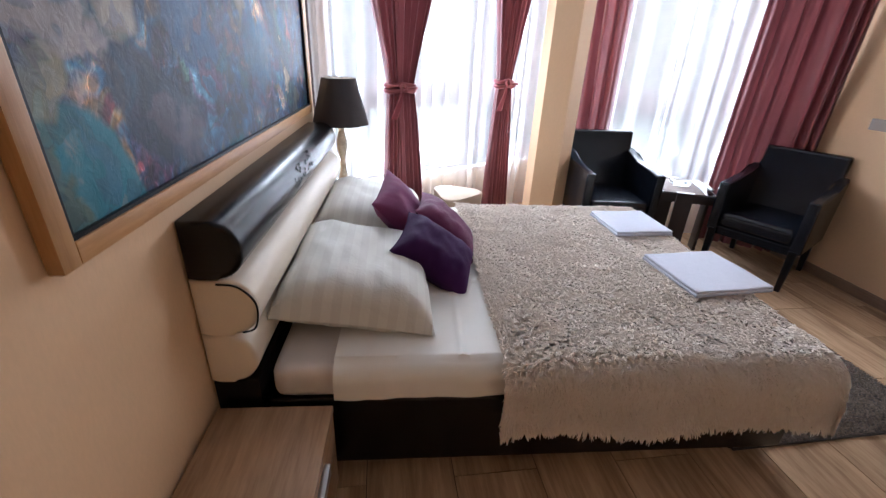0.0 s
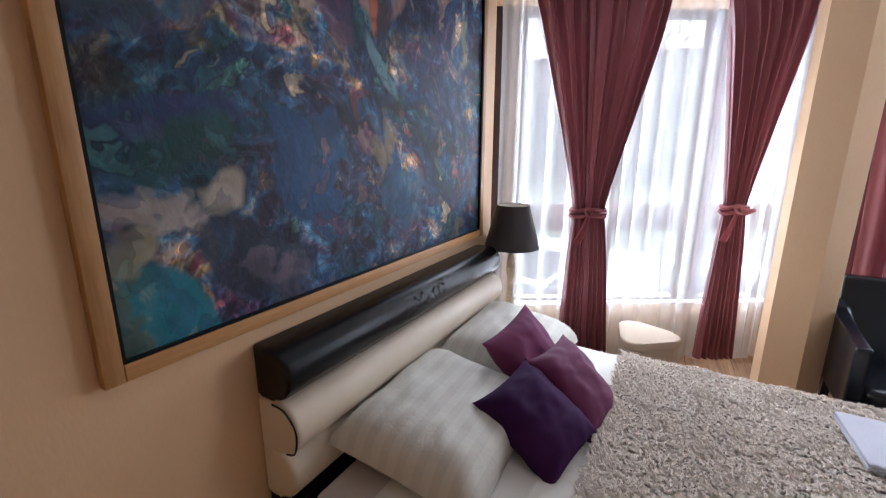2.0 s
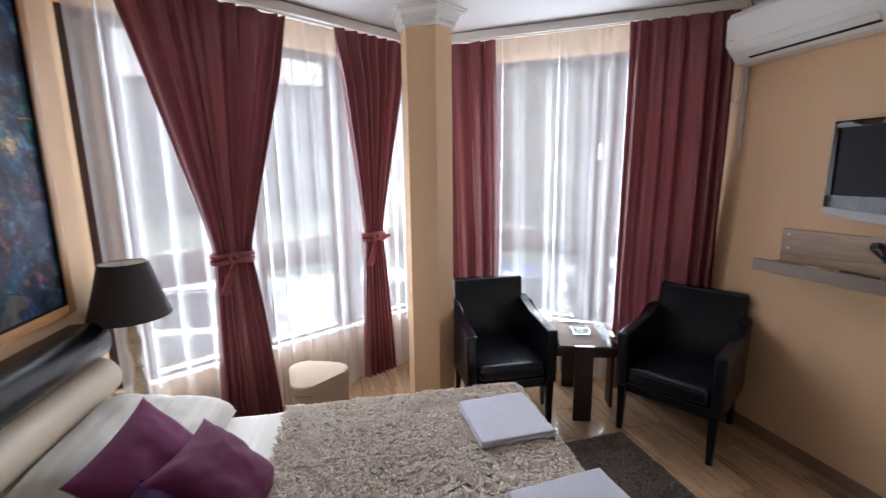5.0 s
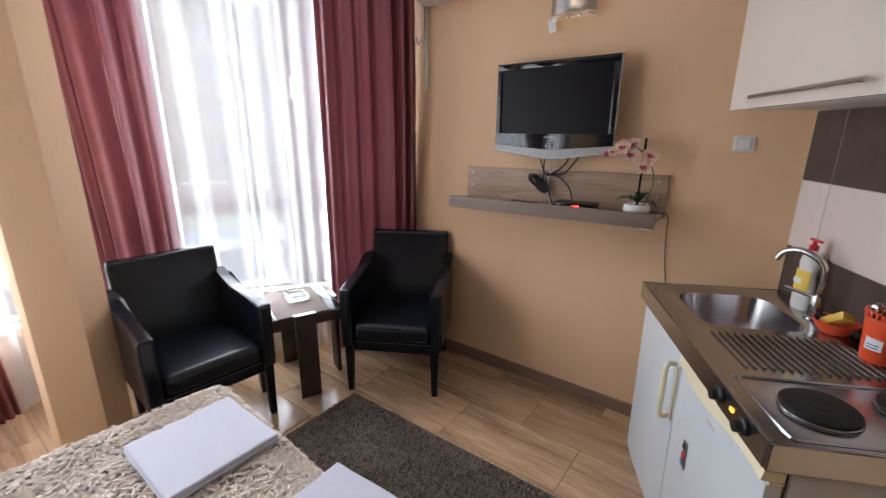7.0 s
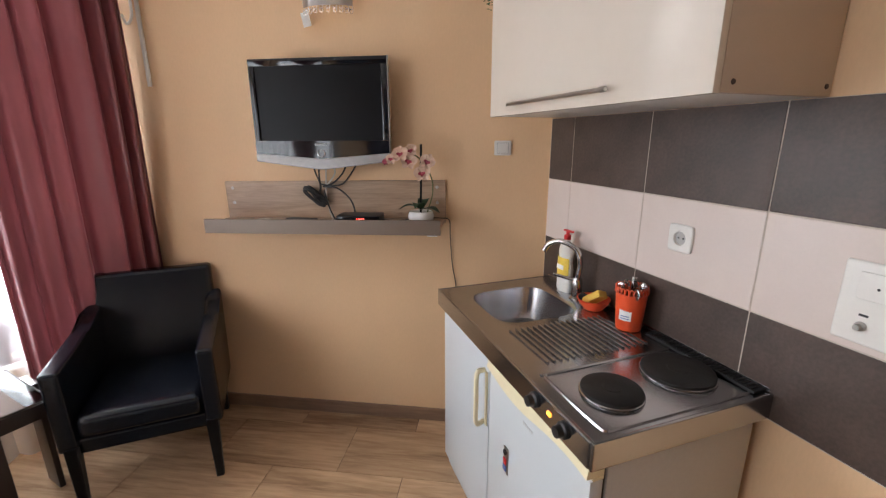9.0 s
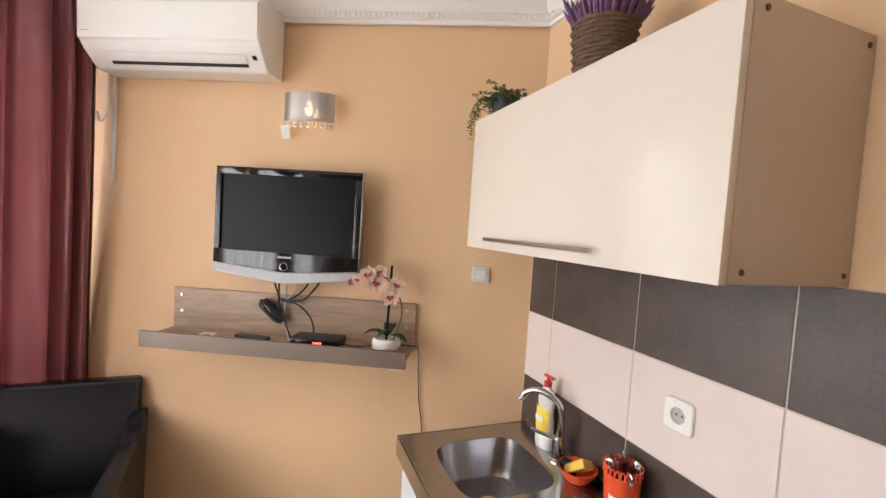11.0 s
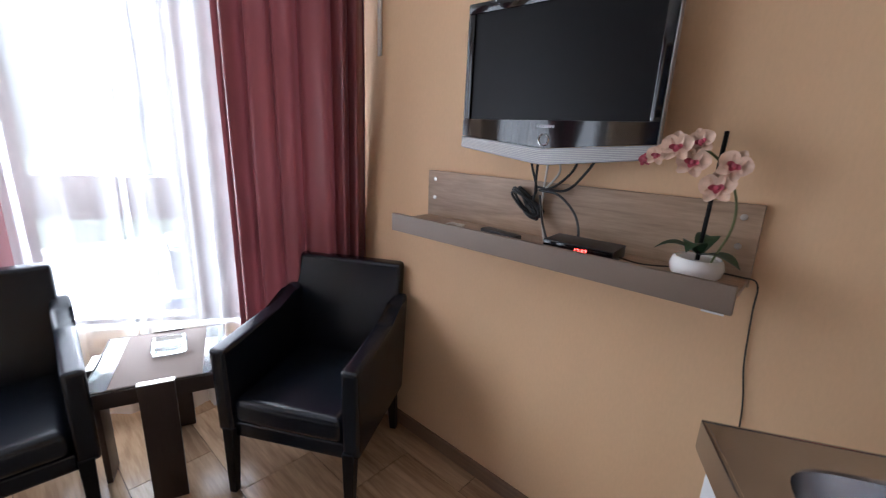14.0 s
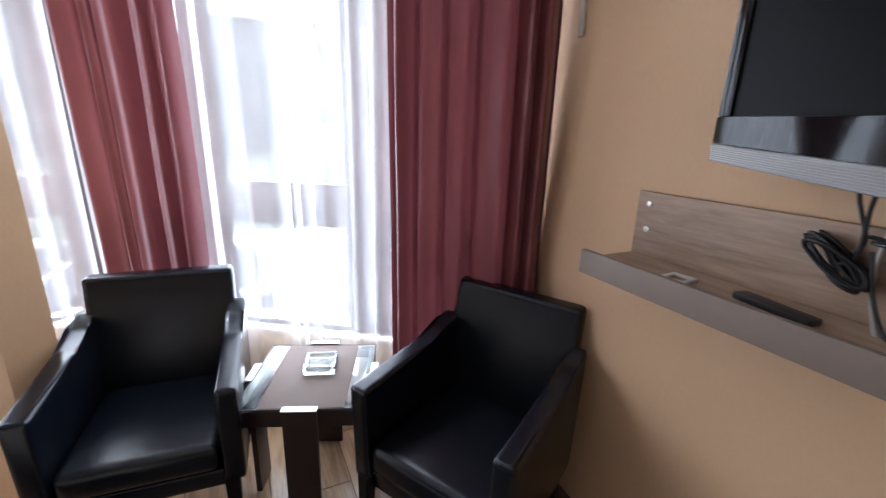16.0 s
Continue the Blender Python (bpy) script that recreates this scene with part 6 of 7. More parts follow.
def bottle():
    ob = thing("detergent_bottle", KIT @ pose(-0.235, 0.055, 0.873) @ Matrix.Diagonal((1.25, 1.2, 1.08, 1)), "white washing-up liquid bottle with a red cap", "bottle")
    bm = lathe([(0, 0), (0.030, 0), (0.034, 0.01), (0.034, 0.09), (0.028, 0.12), (0.033, 0.16), (0.026, 0.19), (0.012, 0.205), (0, 0.206)], 24)
    for v in bm.verts:
        v.co.y *= 0.62
    part("body", bm, WHITE_PLASTIC, ob)
    lab = bmesh.new()
    add_grid(lab, lambda u, v: (0.0348 * math.sin((u - 0.5) * 2.2), 0.0216 * math.cos((u - 0.5) * 2.2) + 0.0008, 0.062 + 0.075 * v), 12, 4)
    part("label_print", lab, LABEL_YELLOW, ob, "yellow label")
    mark = bmesh.new()
    add_box(mark, -0.018, 0.018, 0.0226, 0.0232, 0.090, 0.108, 0.0002)
    part("label_mark", mark, LABEL_WHITE, ob)
    part("cap", lathe([(0, 0.206), (0.012, 0.206), (0.012, 0.222), (0.006, 0.226), (0.005, 0.240), (0, 0.241)], 16), RED, ob)
    part("cap_lever", box(-0.026, 0.018, -0.006, 0.006, 0.236, 0.243, 0.002), RED, ob)


bottle()


def sponge_dish():
    ob = thing("sponge_dish", KIT @ pose(-0.445, 0.072, 0.874, 0, 0, 10), "orange plastic dish by the tap", "dish")
    bm = lathe([(0, 0.0), (0.035, 0.0), (0.052, 0.022), (0.062, 0.042), (0.059, 0.042), (0.048, 0.024), (0.032, 0.004), (0, 0.004)], 28)
    part("bowl", bm, ORANGE, ob)
    solo("sponge", box(-0.042, 0.042, -0.022, 0.022, -0.014, 0.014, 0.004), YELLOW, "yellow dish sponge standing in the dish", "sponge", KIT @ pose(-0.452, 0.075, 0.918, 25, 38, 20))
    solo("scouring_pad", box(-0.030, 0.030, -0.025, 0.025, -0.010, 0.010, 0.006), BLACK_SPONGE, "dark scouring pad lying in the dish", "sponge", KIT @ pose(-0.415, 0.078, 0.902, 10, -18, 30))


sponge_dish()


def cutlery_cup():
    base = KIT @ pose(-0.625, 0.070, 0.874)
    ob = thing("cutlery_holder", base, "orange plastic cutlery cup with a cut-out rim", "cutlery holder")
    part("cup", lathe([(0, 0.0), (0.040, 0.0), (0.041, 0.004), (0.050, 0.128), (0.052, 0.130), (0.049, 0.130), (0.038, 0.006), (0, 0.006)], 32), ORANGE, ob)
    for k in range(24):
        a = 2 * math.pi * k / 24
        part("rim_loop", tube([(0.0505 * math.cos(a + d), 0.0505 * math.sin(a + d), 0.128 + h) for d, h in ((-0.13, 0), (-0.09, 0.016), (0, 0.022), (0.09, 0.016), (0.13, 0))], 0.0025, 5, 2), ORANGE, ob)
    lab = bmesh.new()
    add_grid(lab, lambda u, v: (0.0455 * math.sin(0.45 * (2 * u - 1) - 0.5), 0.0455 * math.cos(0.45 * (2 * u - 1) - 0.5) * 1.0 + 0.0006, 0.040 + 0.042 * v), 8, 2)
    part("paper_label", lab, LABEL_WHITE, ob, "white paper label")
    bars = bmesh.new()
    for z in (0.046, 0.054):
        add_grid(bars, lambda u, v: (0.0462 * math.sin(0.3 * (2 * u - 1) - 0.5), 0.0462 * math.cos(0.3 * (2 * u - 1) - 0.5) + 0.0008, z + 0.003 * v), 6, 1)
    part("label_lines", bars, LABEL_BLUE, ob)
    rs = random.Random(8)
    kinds = ["fork", "spoon", "knife", "spoon", "fork", "spoon", "knife"]
    for i, kind in enumerate(kinds):
        a = 2 * math.pi * i / len(kinds)
        lean = Matrix.Rotation(rs.uniform(0.12, 0.26), 4, Vector((-math.sin(a), math.cos(a), 0)))
        m = base @ Matrix.Translation((0.014 * math.cos(a), 0.014 * math.sin(a), 0.008)) @ lean @ Matrix.Rotation(rs.uniform(-0.6, 0.6) + 0.2, 4, "Z")
        bm = box(-0.004, 0.004, -0.001, 0.001, 0.0, 0.14, 0.0008, 1)
        if kind == "fork":
            add_box(bm, -0.011, 0.011, -0.001, 0.001, 0.14, 0.158, 0.0006, 1)
            for x in (-0.0095, -0.0032, 0.0032, 0.0095):
                add_box(bm, x - 0.0016, x + 0.0016, -0.0008, 0.0008, 0.158, 0.195)
        elif kind == "spoon":
            bmesh.ops.create_uvsphere(bm, u_segments=12, v_segments=8, radius=1.0, matrix=Matrix.Translation((0, 0.002, 0.165)) @ Matrix.Diagonal((0.017, 0.004, 0.027, 1)))
        else:
            add_box(bm, -0.009, 0.009, -0.0009, 0.0009, 0.14, 0.205, 0.0008, 1)
        bmesh.ops.scale(bm, vec=(1, 1, 0.80), verts=bm.verts)
        solo(kind, bm, CHROME, "steel %s standing in the orange cup" % kind, "cutlery", m, "cutlery in the cup")


cutlery_cup()


def base_cupboard():
    ob = thing("base_cupboard", KIT, "white sink cupboard with a yellowed pull handle", "cabinet")
    x0, x1 = -0.520, -0.062
    part("carcass", box(x0, x1, 0.03, 0.515, 0.0, 0.715, 0.003), FRIDGE_WHITE, ob)
    door = part("door", box(x0 + 0.002, x1 - 0.002, 0.516, 0.534, 0.06, 0.796, 0.003), FRIDGE_WHITE, ob)
    part("handle", tube([(x0 + 0.040, 0.535, 0.725), (x0 + 0.030, 0.568, 0.722), (x0 + 0.030, 0.570, 0.62), (x0 + 0.030, 0.568, 0.528), (x0 + 0.040, 0.535, 0.522)], 0.009, 8, 5), CREAM_PLASTIC, door, "yellowed plastic loop handle")
    part("handle_plate", box(x0 + 0.010, x0 + 0.026, 0.5345, 0.540, 0.52, 0.728, 0.002), CREAM_PLASTIC, door)


base_cupboard()


def fridge():
    ob = thing("mini_fridge", KIT, "white under-counter fridge with a yellowed top strip", "fridge")
    x0, x1 = -1.042, -0.524
    part("body", box(x0, x1, 0.03, 0.490, 0.0, 0.800, 0.004), FRIDGE_SIDE, ob)
    part("gasket", box(x0 + 0.006, x1 - 0.004, 0.4905, 0.499, 0.07, 0.785, 0.002), BLACK_PLASTIC, ob)
    door = part("door", box(x0, x1, 0.4995, 0.536, 0.06, 0.755, 0.006), FRIDGE_WHITE, ob)
    strip = bmesh.new()
    n = 24
    top = [(x0 + (x1 - x0) * i / n, 0.799) for i in range(n + 1)]
    low = [(x0 + (x1 - x0) * i / n, 0.757 + 0.014 * math.sin(2 * math.pi * i / n * 1.0 + 0.6)) for i in range(n + 1)]
    lo = [[strip.verts.new((x, y, z)) for x, z in low] for y in (0.500, 0.548)]
    hi = [[strip.verts.new((x, y, z)) for x, z in top] for y in (0.500, 0.542)]
    for i in range(n):
        strip.faces.new((lo[1][i], lo[1][i + 1], hi[1][i + 1], hi[1][i]))
        strip.faces.new((lo[0][i], hi[0][i], hi[0][i + 1], lo[0][i + 1]))
        strip.faces.new((hi[0][i], hi[1][i], hi[1][i + 1], hi[0][i + 1]))
        strip.faces.new((lo[0][i], lo[0][i + 1], lo[1][i + 1], lo[1][i]))
    for i in (0, n):
        strip.faces.new((lo[0][i], lo[1][i], hi[1][i], hi[0][i]))
    part("grip_strip", strip, CREAM_PLASTIC, door, "wavy yellowed grip strip")
    mark = bmesh.new()
    for k in range(5):
        add_box(mark, -0.800 + k * 0.011, -0.793 + k * 0.011, 0.5362, 0.5370, 0.700, 0.710)
    part("brand_mark", mark, GREY_PRINT, door)
    part("hinge", box(x0 - 0.001, x0 + 0.04, 0.50, 0.53, 0.756, 0.762, 0.001), CREAM_PLASTIC, ob)


fridge()
mag = thing("fridge_magnet", KIT @ pose(-0.660, 0.537, 0.50, 0, 0, 0), "small colourful magnet on the fridge door", "magnet")
part("plate", box(-0.014, 0.014, 0.0, 0.004, -0.045, 0.050, 0.002), NICKEL, mag)
part("red_shape", box(-0.010, 0.009, 0.0042, 0.008, -0.010, 0.012, 0.003), RED, mag)
part("blue_shape", box(-0.010, 0.010, 0.0042, 0.008, -0.034, -0.013, 0.003), LABEL_BLUE, mag)
part("ring", tube([(0.008 * math.cos(i * math.pi / 6), 0.006, 0.034 + 0.008 * math.sin(i * math.pi / 6)) for i in range(13)], 0.002, 5, 0), INK, mag)


def socket(x, z):
    ob = thing("power_socket", KIT @ Matrix.Translation((x, 0.0095, z)), "white round power socket on the tiles", "socket")
    bm = bmesh.new()
    rings = []
    for k, p, y in ((0.042, 9, 0.0), (0.042, 9, 0.006), (0.039, 9, 0.009), (0.0215, 2, 0.009), (0.0200, 2, 0.0015)):
        ring = []
        for i in range(40):
            a = 2 * math.pi * i / 40
            c, s = math.cos(a), math.sin(a)
            f = k * (abs(c) ** p + abs(s) ** p) ** (-1 / p)
            ring.append(bm.verts.new((f * c, y, f * s)))
        rings.append(ring)
    for a, b in zip(rings, rings[1:]):
        for i in range(40):
            bm.faces.new((a[i], a[(i + 1) % 40], b[(i + 1) % 40], b[i]))
    bm.faces.new(rings[-1])
    part("frame", bm, WHITE_PLASTIC, ob, smooth=False)
    # grey disc paints shade into the recess; dark dots stand for the holes
    part("well", lathe([(0, 0), (0.0198, 0), (0.0198, 0.0004), (0, 0.0004)], 24, Matrix.Translation((0, 0.0016, 0)) @ Matrix.Rotation(-math.pi / 2, 4, "X")), PAINTED_SHADE, ob, "round recess with its shade painted grey")
    for sx in (-0.0085, 0.0085):
        part("contact_hole", lathe([(0, 0), (0.003, 0), (0.003, 0.001), (0, 0.001)], 10, Matrix.Translation((sx, 0.0024, 0)) @ Matrix.Rotation(-math.pi / 2, 4, "X")), INK, ob)


socket(-0.733, 1.205)


def media_plate():
    ob = thing("switch_panel", KIT @ Matrix.Translation((-1.250, 0.0095, 1.165)), "white wall panel with a switch and two plugs", "switch panel")
    part("plate", box(-0.105, 0.105, 0.0, 0.010, -0.085, 0.090, 0.006, 3), WHITE_PLASTIC, ob)
    part("rocker", box(-0.075, 0.075, 0.0102, 0.015, 0.012, 0.070, 0.003), WHITE_PLASTIC, ob)
    part("dot", lathe([(0, 0), (0.003, 0), (0, 0.0015)], 8, Matrix.Translation((0.04, 0.0152, 0.04)) @ Matrix.Rotation(-math.pi / 2, 4, "X")), INK, ob)
    for x in (0.055, -0.030):
        plug = part("connector", lathe([(0, 0), (0.010, 0), (0.010, 0.006), (0.006, 0.008), (0.006, 0.018), (0, 0.018)], 14, Matrix.Translation((x, 0.0102, -0.045)) @ Matrix.Rotation(-math.pi / 2, 4, "X")), NICKEL, ob)
        part("mark", box(x - 0.008, x + 0.008, 0.0102, 0.0107, -0.024, -0.019), INK, plug)


media_plate()


def leaf_spray(bm, base, length, droop, heading, leaves, size, rng_):
    p, d = Vector(base), Vector((math.cos(heading) * 0.7, math.sin(heading) * 0.7, 0.8)).normalized()
    for i in range(leaves):
        d = (d + Vector((0, 0, -droop))).normalized()
        p = p + d * (length / leaves)
        for s in (-1, 1):
            a = rng_.uniform(0, 2 * math.pi)
            side = Vector((math.cos(a), math.sin(a), rng_.uniform(-0.3, 0.5))).normalized()
            tip = p + side * size
            w = side.cross(Vector((0, 0, 1))).normalized() * size * 0.28
            mid = p + side * size * 0.5 + Vector((0, 0, size * 0.12))
            v = [bm.verts.new(q) for q in (p, mid + w, tip, mid - w)]
            bm.faces.new((v[0], v[1], v[2]))
            bm.faces.new((v[0], v[2], v[3]))


def trailing_plant():
    ob = thing("potted_plant", KIT @ pose(-0.105, 0.245, 2.037), "small trailing green plant in a dark pot", "plant")
    part("pot", lathe([(0, 0), (0.040, 0), (0.052, 0.085), (0.055, 0.088), (0.050, 0.086), (0.046, 0.075), (0, 0.072)], 24), DARK_POT, ob)
    bm = bmesh.new()
    rs = random.Random(21)
    for i in range(60):
        leaf_spray(bm, (rs.uniform(-0.03, 0.03), rs.uniform(-0.03, 0.03), 0.075), rs.uniform(0.06, 0.13), rs.uniform(0.10, 0.32), rs.uniform(0, 2 * math.pi), 9, 0.018, rs)
    for i in range(7):
        leaf_spray(bm, (0.04, 0.04, 0.085), rs.uniform(0.12, 0.20), rs.uniform(0.30, 0.5), rs.uniform(0.2, 1.4), 14, 0.016, rs)
    part("foliage", bm, LEAF_LIGHT, ob, smooth=False)["kind"] = "stuff"


trailing_plant()


def lavender_basket():
    ob = thing("lavender_basket", KIT @ pose(-0.575, 0.215, 2.037), "wicker basket of dried purple lavender", "plant")
    part("liner", lathe([(0, 0), (0.062, 0), (0.078, 0.155), (0, 0.150)], 24), WICKER, ob)
    for k in range(14):
        r = 0.064 + 0.0175 * k / 14
        pts = [((r + 0.0035 * math.sin(9 * t + k * math.pi)) * math.cos(t), (r + 0.0035 * math.sin(9 * t + k * math.pi)) * math.sin(t), 0.008 + 0.0112 * k) for t in [2 * math.pi * i / 36 for i in range(37)]]
        part("woven_strand", tube(pts, 0.006, 6, 0), WICKER, ob)
    rs = random.Random(5)
    bm = bmesh.new()
    for i in range(420):
        a, r = rs.uniform(0, 2 * math.pi), 0.075 * math.sqrt(rs.random())
        tilt = 0.5 * r / 0.075 + rs.uniform(-0.2, 0.2)
        d = Vector((math.cos(a) * math.sin(tilt), math.sin(a) * math.sin(tilt), math.cos(tilt)))
        p0 = Vector((r * math.cos(a), r * math.sin(a), 0.145))
        p1 = p0 + d * rs.uniform(0.05, 0.10)
        s = d.orthogonal().normalized() * 0.0035
        t = d.cross(s)
        lo = [bm.verts.new(p0 + q) for q in (s, t, -s, -t)]
        mid = [bm.verts.new(p0.lerp(p1, 0.6) + 1.6 * q) for q in (s, t, -s, -t)]
        tip = bm.verts.new(p1)
        for k in range(4):
            j = (k + 1) % 4
            bm.faces.new((lo[k], lo[j], mid[j], mid[k]))
            bm.faces.new((mid[k], mid[j], tip))
    part("lavender", bm, LAVENDER, ob)["kind"] = "stuff"


lavender_basket()

# ---- outside ----
GRASS = material("lawn_grass", (0.062, 0.085, 0.038), 0.9, vary=0.3, scale=0.4, grain=30, bump=0.3)
ASPHALT = material("wet_asphalt", (0.085, 0.087, 0.094), 0.4, vary=0.2, scale=0.5, grain=40, bump=0.2)
PAVING = material("pale_paving", (0.20, 0.197, 0.19), 0.8, vary=0.1, scale=1.0, grain=30, bump=0.2)
YELLOW_WALL = material("yellow_render", (0.46, 0.33, 0.11), 0.8, vary=0.06, scale=0.4, grain=20, bump=0.1)
GREY_WALL = material("pale_grey_render", (0.36, 0.37, 0.38), 0.8, vary=0.06, scale=0.4, grain=20, bump=0.1)
DARK_GLASS = material("far_window_glass", (0.06, 0.07, 0.08), 0.15, vary=0.1, scale=0.5, bump=0)
ROOF = material("brown_roof", (0.14, 0.075, 0.055), 0.8, vary=0.2, scale=1, grain=15, bump=0.2)
BARK = material("grey_bark", (0.10, 0.08, 0.065), 0.9, vary=0.3, scale=6, grain=40, bump=0.5)
CAR_WHITE = material("white_car_paint", (0.50, 0.51, 0.53), 0.2, vary=0.02, bump=0)
CAR_BLUE = material("blue_car_paint", (0.06, 0.12, 0.32), 0.2, vary=0.05, bump=0)
CAR_GREY = material("silver_car_paint", (0.40, 0.41, 0.43), 0.25, 0.3, vary=0.03, bump=0)
TYRE = material("tyre_rubber", (0.02, 0.02, 0.02), 0.8, bump=0.1)
G = -2.2
structure("ground", box(-900, 900, -900, 900, G - 0.3, G, 0), GRASS, "winter lawn reaching to the horizon", "ground")
structure("road", box(-80, 80, 9.0, 17.5, G + 0.004, G + 0.02), ASPHALT, "grey asphalt parking street", "road")
structure("pavement", box(-80, 80, 7.4, 8.98, G + 0.004, G + 0.12, 0.01), PAVING, "pale pavement with a kerb", "pavement")
structure("outer_base", prism(outset(ROOM, 0.2), G - 0.1, -0.13), WALL, "plain base of the building below the room", "wall")


def apartment_block(name, m, w, d, storeys, bays, mat_, label):
    ob = thing(name, m, label, "building")
    h = 2.9 * storeys + 0.6
    part("wall", box(-w / 2, w / 2, 0, d, 0, h, 0.02), mat_, ob)
    part("roof", box(-w / 2 - 0.4, w / 2 + 0.4, -0.4, d + 0.4, h + 0.002, h + 0.5, 0.05), ROOF, ob)
    for s in range(storeys):
        for b in range(bays):
            x = -w / 2 + w * (b + 0.5) / bays
            z = 1.2 + 2.9 * s
            win = part("window", box(x - 0.75, x + 0.75, -0.06, -0.002, z, z + 1.45, 0.01), WHITE_PLASTIC, ob)
            for k in (-1, 1):
                part("pane", box(x + k * 0.36 - 0.31, x + k * 0.36 + 0.31, -0.075, -0.0605, z + 0.08, z + 1.37), DARK_GLASS, win, smooth=False)
            if b % 3 == 1:
                bal = part("balcony", box(x - 1.3, x + 1.3, -1.2, -0.08, z - 1.0, z - 0.85, 0.01), GREY_WALL, ob)
                part("parapet", box(x - 1.3, x + 1.3, -1.2, -1.08, z - 0.848, z + 0.05, 0.01), mat_, bal)
    return ob


apartment_block("apartment_building", pose(20, 34, G, 0, 0, -28), 22, 10, 4, 6, YELLOW_WALL, "yellow rendered four-storey apartment building across the street")
apartment_block("apartment_building", pose(33, 40, G, 0, 0, -40), 16, 11, 8, 5, GREY_WALL, "pale grey apartment tower behind the trees")
apartment_block("apartment_building", pose(-14, 62, G, 0, 0, 8), 34, 10, 5, 9, GREY_WALL, "long pale apartment building beyond the lawn")


def parked_car(m, paint, label):
    ob = thing("parked_car", m, label, "car", "cars parked along the street")
    body = slab([(-2.1, 0.28), (2.1, 0.28), (2.15, 0.55), (2.0, 0.82), (0.95, 0.92), (-1.45, 0.95), (-2.05, 0.85), (-2.15, 0.5)], -0.85, 0.85, 0.08, 3)
    part("body", body, paint, ob)
    cabin = slab([(-1.75, 0.93), (1.05, 0.92), (0.35, 1.42), (-1.15, 1.45)], -0.72, 0.72, 0.06, 3)
    part("cabin", cabin, DARK_GLASS, ob)
    part("roof", slab([(-1.12, 1.40), (0.32, 1.38), (0.25, 1.47), (-1.05, 1.49)], -0.66, 0.66, 0.03, 2), paint, ob)
    for y in (-1.35, 1.35):
        for x in (-0.80, 0.80):
            wheel = part("wheel", lathe([(0, -0.1), (0.31, -0.1), (0.33, -0.06), (0.33, 0.06), (0.31, 0.1), (0, 0.1)], 20, Matrix.Translation((x, y, 0.33)) @ Matrix.Rotation(math.pi / 2, 4, "Y")), TYRE, ob)
            part("rim", lathe([(0, -0.11), (0.2, -0.108), (0.2, 0.108), (0, 0.11)], 16, Matrix.Translation((x, y, 0.33)) @ Matrix.Rotation(math.pi / 2, 4, "Y")), CHROME, wheel)
    for x in (-0.6, 0.6):
        part("headlight", box(x - 0.18, x + 0.18, 2.02, 2.14, 0.6, 0.74, 0.03), GLASS, ob)


for i, (x, y, rz, paint, label) in enumerate(((-9.5, 11.3, 12, CAR_WHITE, "white car parked on the street"), (-6.2, 11.0, 8, CAR_BLUE, "blue car parked on the street"), (-2.6, 11.4, -5, CAR_GREY, "silver car parked on the street"), (0.8, 11.2, 4, CAR_WHITE, "white car parked on the street"), (4.2, 11.0, -8, CAR_BLUE, "blue car parked on the street"), (7.6, 11.3, -4, CAR_WHITE, "white car parked on the street"), (11.2, 11.0, 3, CAR_GREY, "silver car parked on the street"))):
    parked_car(pose(x, y, G + 0.02, 0, 0, rz), paint, label)


def bare_tree(m, height, seed):
    ob = thing("bare_tree", m, "leafless winter tree with thin branches", "tree", "trees across the street")
    rs = random.Random(seed)
    part("trunk", tube([(0, 0, 0), (0.1, 0.05, height * 0.25), (0.0, 0.1, height * 0.5), (0.1, 0.0, height)], 0.16, 8, 4, 0.03), BARK, ob)
    bm = bmesh.new()

    def branch(p, d, ln, r, depth):
        pts = [p]
        for i in range(3):
            d = (d + Vector((rs.uniform(-0.25, 0.25), rs.uniform(-0.25, 0.25), rs.uniform(-0.02, 0.22)))).normalized()
            pts.append(pts[-1] + d * ln / 3)
        add_tube(bm, pts, r, 4, 2, r * 0.4)
        if depth:
            for q in pts[1:]:
                for k in range(2):
                    branch(q, (d + Vector((rs.uniform(-0.9, 0.9), rs.uniform(-0.9, 0.9), rs.uniform(-0.2, 0.6)))).normalized(), ln * 0.55, r * 0.5, depth - 1)

    for k in range(9):
        z = height * (0.3 + 0.07 * k)
        a = rs.uniform(0, 2 * math.pi)
        branch(Vector((0.05, 0.05, z)), Vector((math.cos(a), math.sin(a), 0.6)).normalized(), height * 0.32, 0.05, 2)
    part("crown", bm, BARK, ob, smooth=False)


for i, (x, y, hgt) in enumerate(((-16, 26, 10), (-8, 30, 12), (-2, 22, 9), (6, 26, 11), (12, 21, 10), (17, 24, 12))):
    bare_tree(pose(x, y, G, 0, 0, 50 * i), hgt, i)

# ---- floor tiles and wall tiles ----


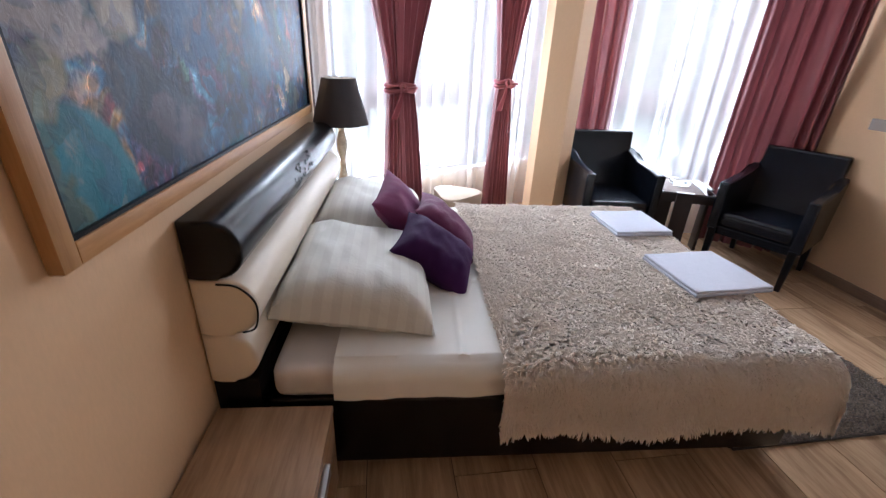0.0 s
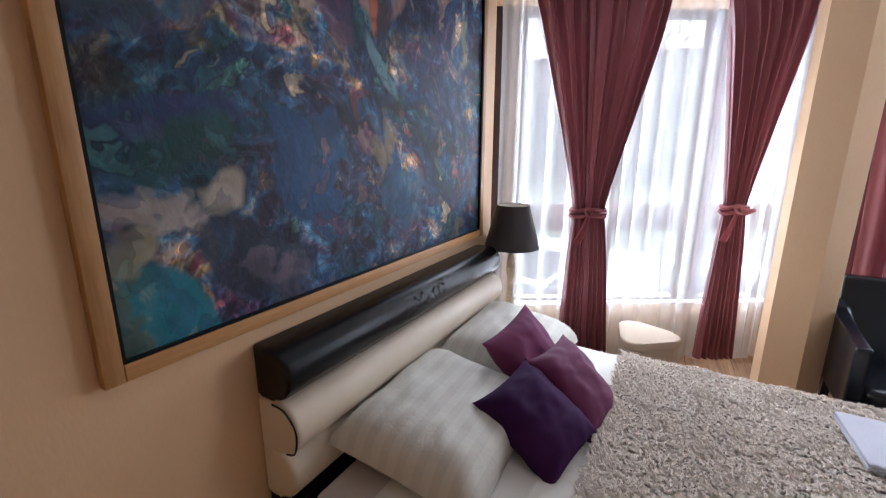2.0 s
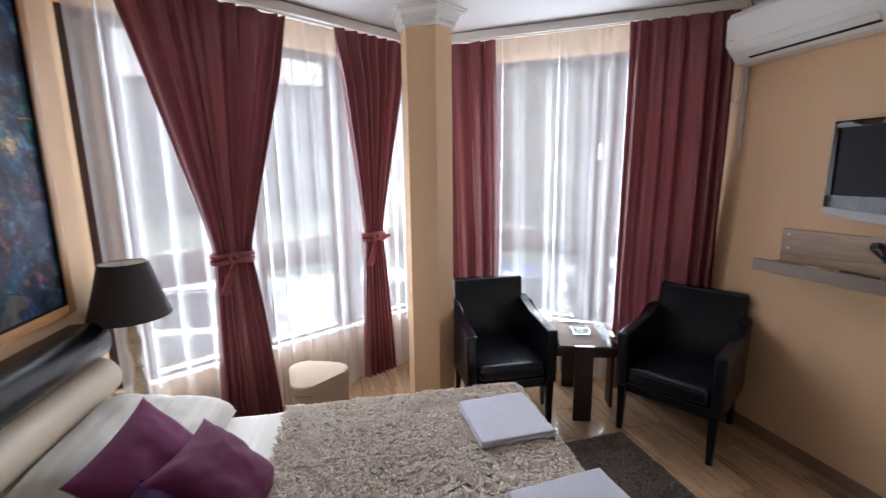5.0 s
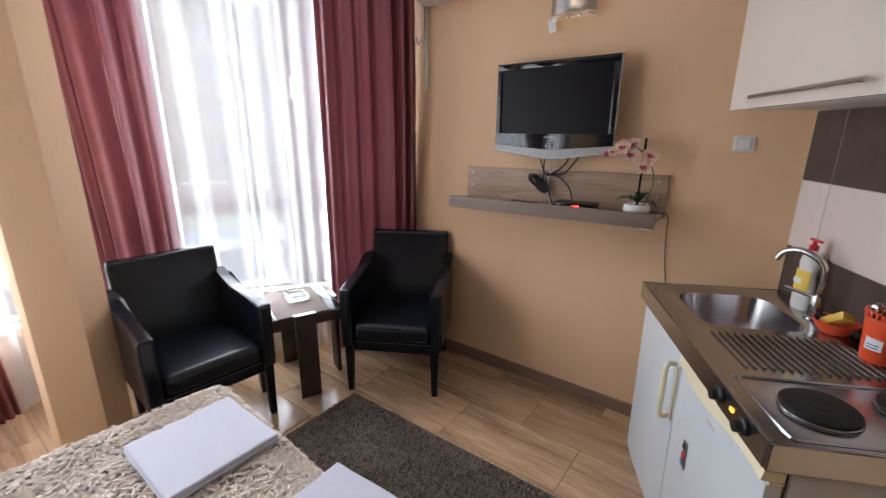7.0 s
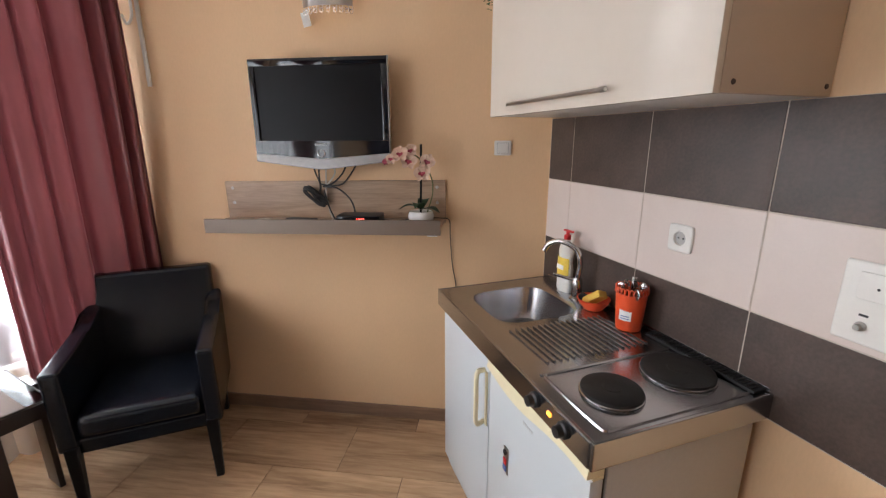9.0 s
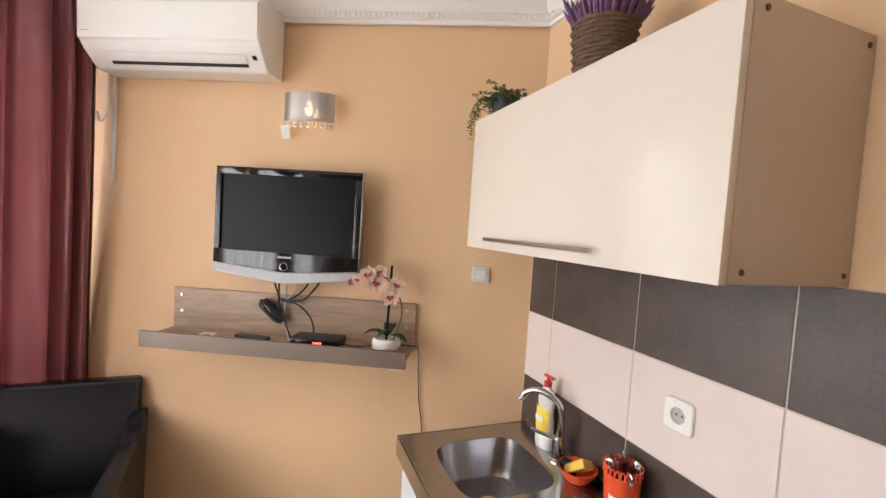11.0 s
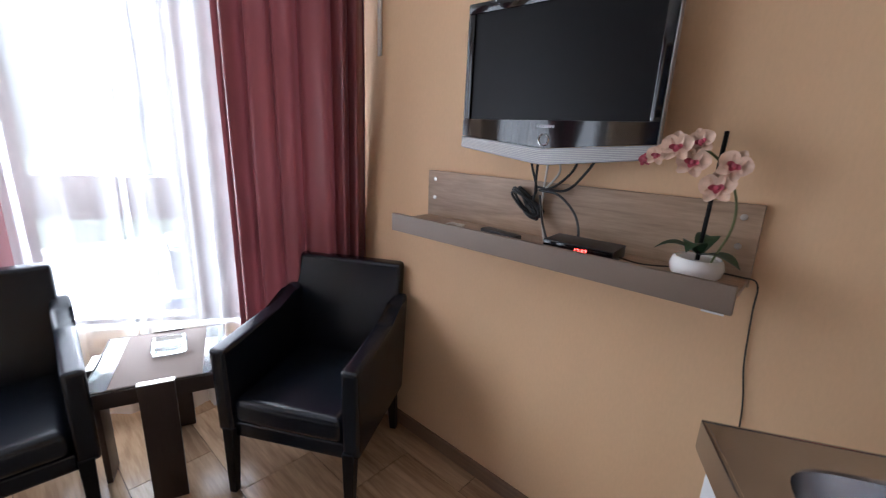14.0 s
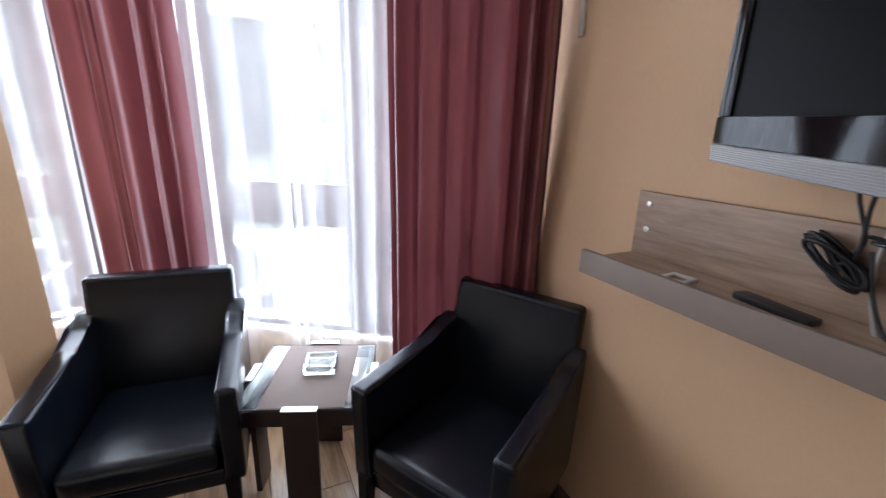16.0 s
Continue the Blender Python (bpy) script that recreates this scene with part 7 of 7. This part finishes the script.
def clip(poly, a, b):
    """The part of a convex polygon that lies left of the line from a to b."""
    out, k = [], len(poly)
    def side(p):
        return (b[0] - a[0]) * (p[1] - a[1]) - (b[1] - a[1]) * (p[0] - a[0])
    for i in range(k):
        p, q = poly[i], poly[(i + 1) % k]
        sp, sq = side(p), side(q)
        if sp >= 0:
            out.append(p)
        if sp * sq < 0:
            t = sp / (sp - sq)
            out.append((p[0] + t * (q[0] - p[0]), p[1] + t * (q[1] - p[1])))
    return out


TILE_M = pose(1.871, 3.466, 0, 0, 0, 3.5)
TO_TILE = TILE_M.inverted()
ROOM_T = []
for p in [(-0.70, -0.83), (3.055, 1.336), (2.934, 3.539), (1.1115, 4.617), (-0.70, 3.494)]:
    q = TO_TILE @ Vector((*p, 0))
    ROOM_T.append((q.x, q.y))
TW, TL, JOINT = 0.3145, 0.628, 0.0016
for i in range(-10, 6):
    for j in range(-9, 4):
        y0 = j * TL + (0.5 * TL if i % 2 else 0.0)
        poly = [(i * TW + JOINT, y0 + JOINT), ((i + 1) * TW - JOINT, y0 + JOINT), ((i + 1) * TW - JOINT, y0 + TL - JOINT), (i * TW + JOINT, y0 + TL - JOINT)]
        for k in range(len(ROOM_T)):
            if len(poly) >= 3:
                poly = clip(poly, ROOM_T[k], ROOM_T[(k + 1) % len(ROOM_T)])
        area = 0.5 * abs(sum(p[0] * q[1] - q[0] * p[1] for p, q in zip(poly, poly[1:] + poly[:1]))) if len(poly) >= 3 else 0
        if area < 0.002:
            continue
        part("floor_tile", prism(poly, -0.0035, 0.0), FLOOR_TILE, floor, m=TILE_M, smooth=False)

splash = structure("wall_backsplash", box(-2.56, -0.001, 0.0005, 0.0080, 0.800, 1.582), TILE_GROUT, "dark and pale tile splashback behind the kitchenette", "splashback", KIT)
KW, KH = 0.400, 0.2605
shared = {}
for r, z0 in enumerate((0.801, 1.0615, 1.322)):
    x = -0.166 + KW
    while x > -2.5:
        a, b = x - KW + 0.002, min(x, -0.003) - 0.002
        x -= KW
        key = (r, round(b - a, 3))
        if key not in shared:
            bm = box(a - b, 0, 0.0082, 0.0095, 0.002, KH - 0.002, 0.0012, 1)
            shared[key] = part("wall_tile", bm, TILE_LIGHT if r == 1 else TILE_DARK, splash, m=Matrix.Translation((b, 0, z0)))
        else:
            ob = new("wall_tile", shared[key].data)
            ob.parent, ob.matrix_basis = splash, Matrix.Translation((b, 0, z0))
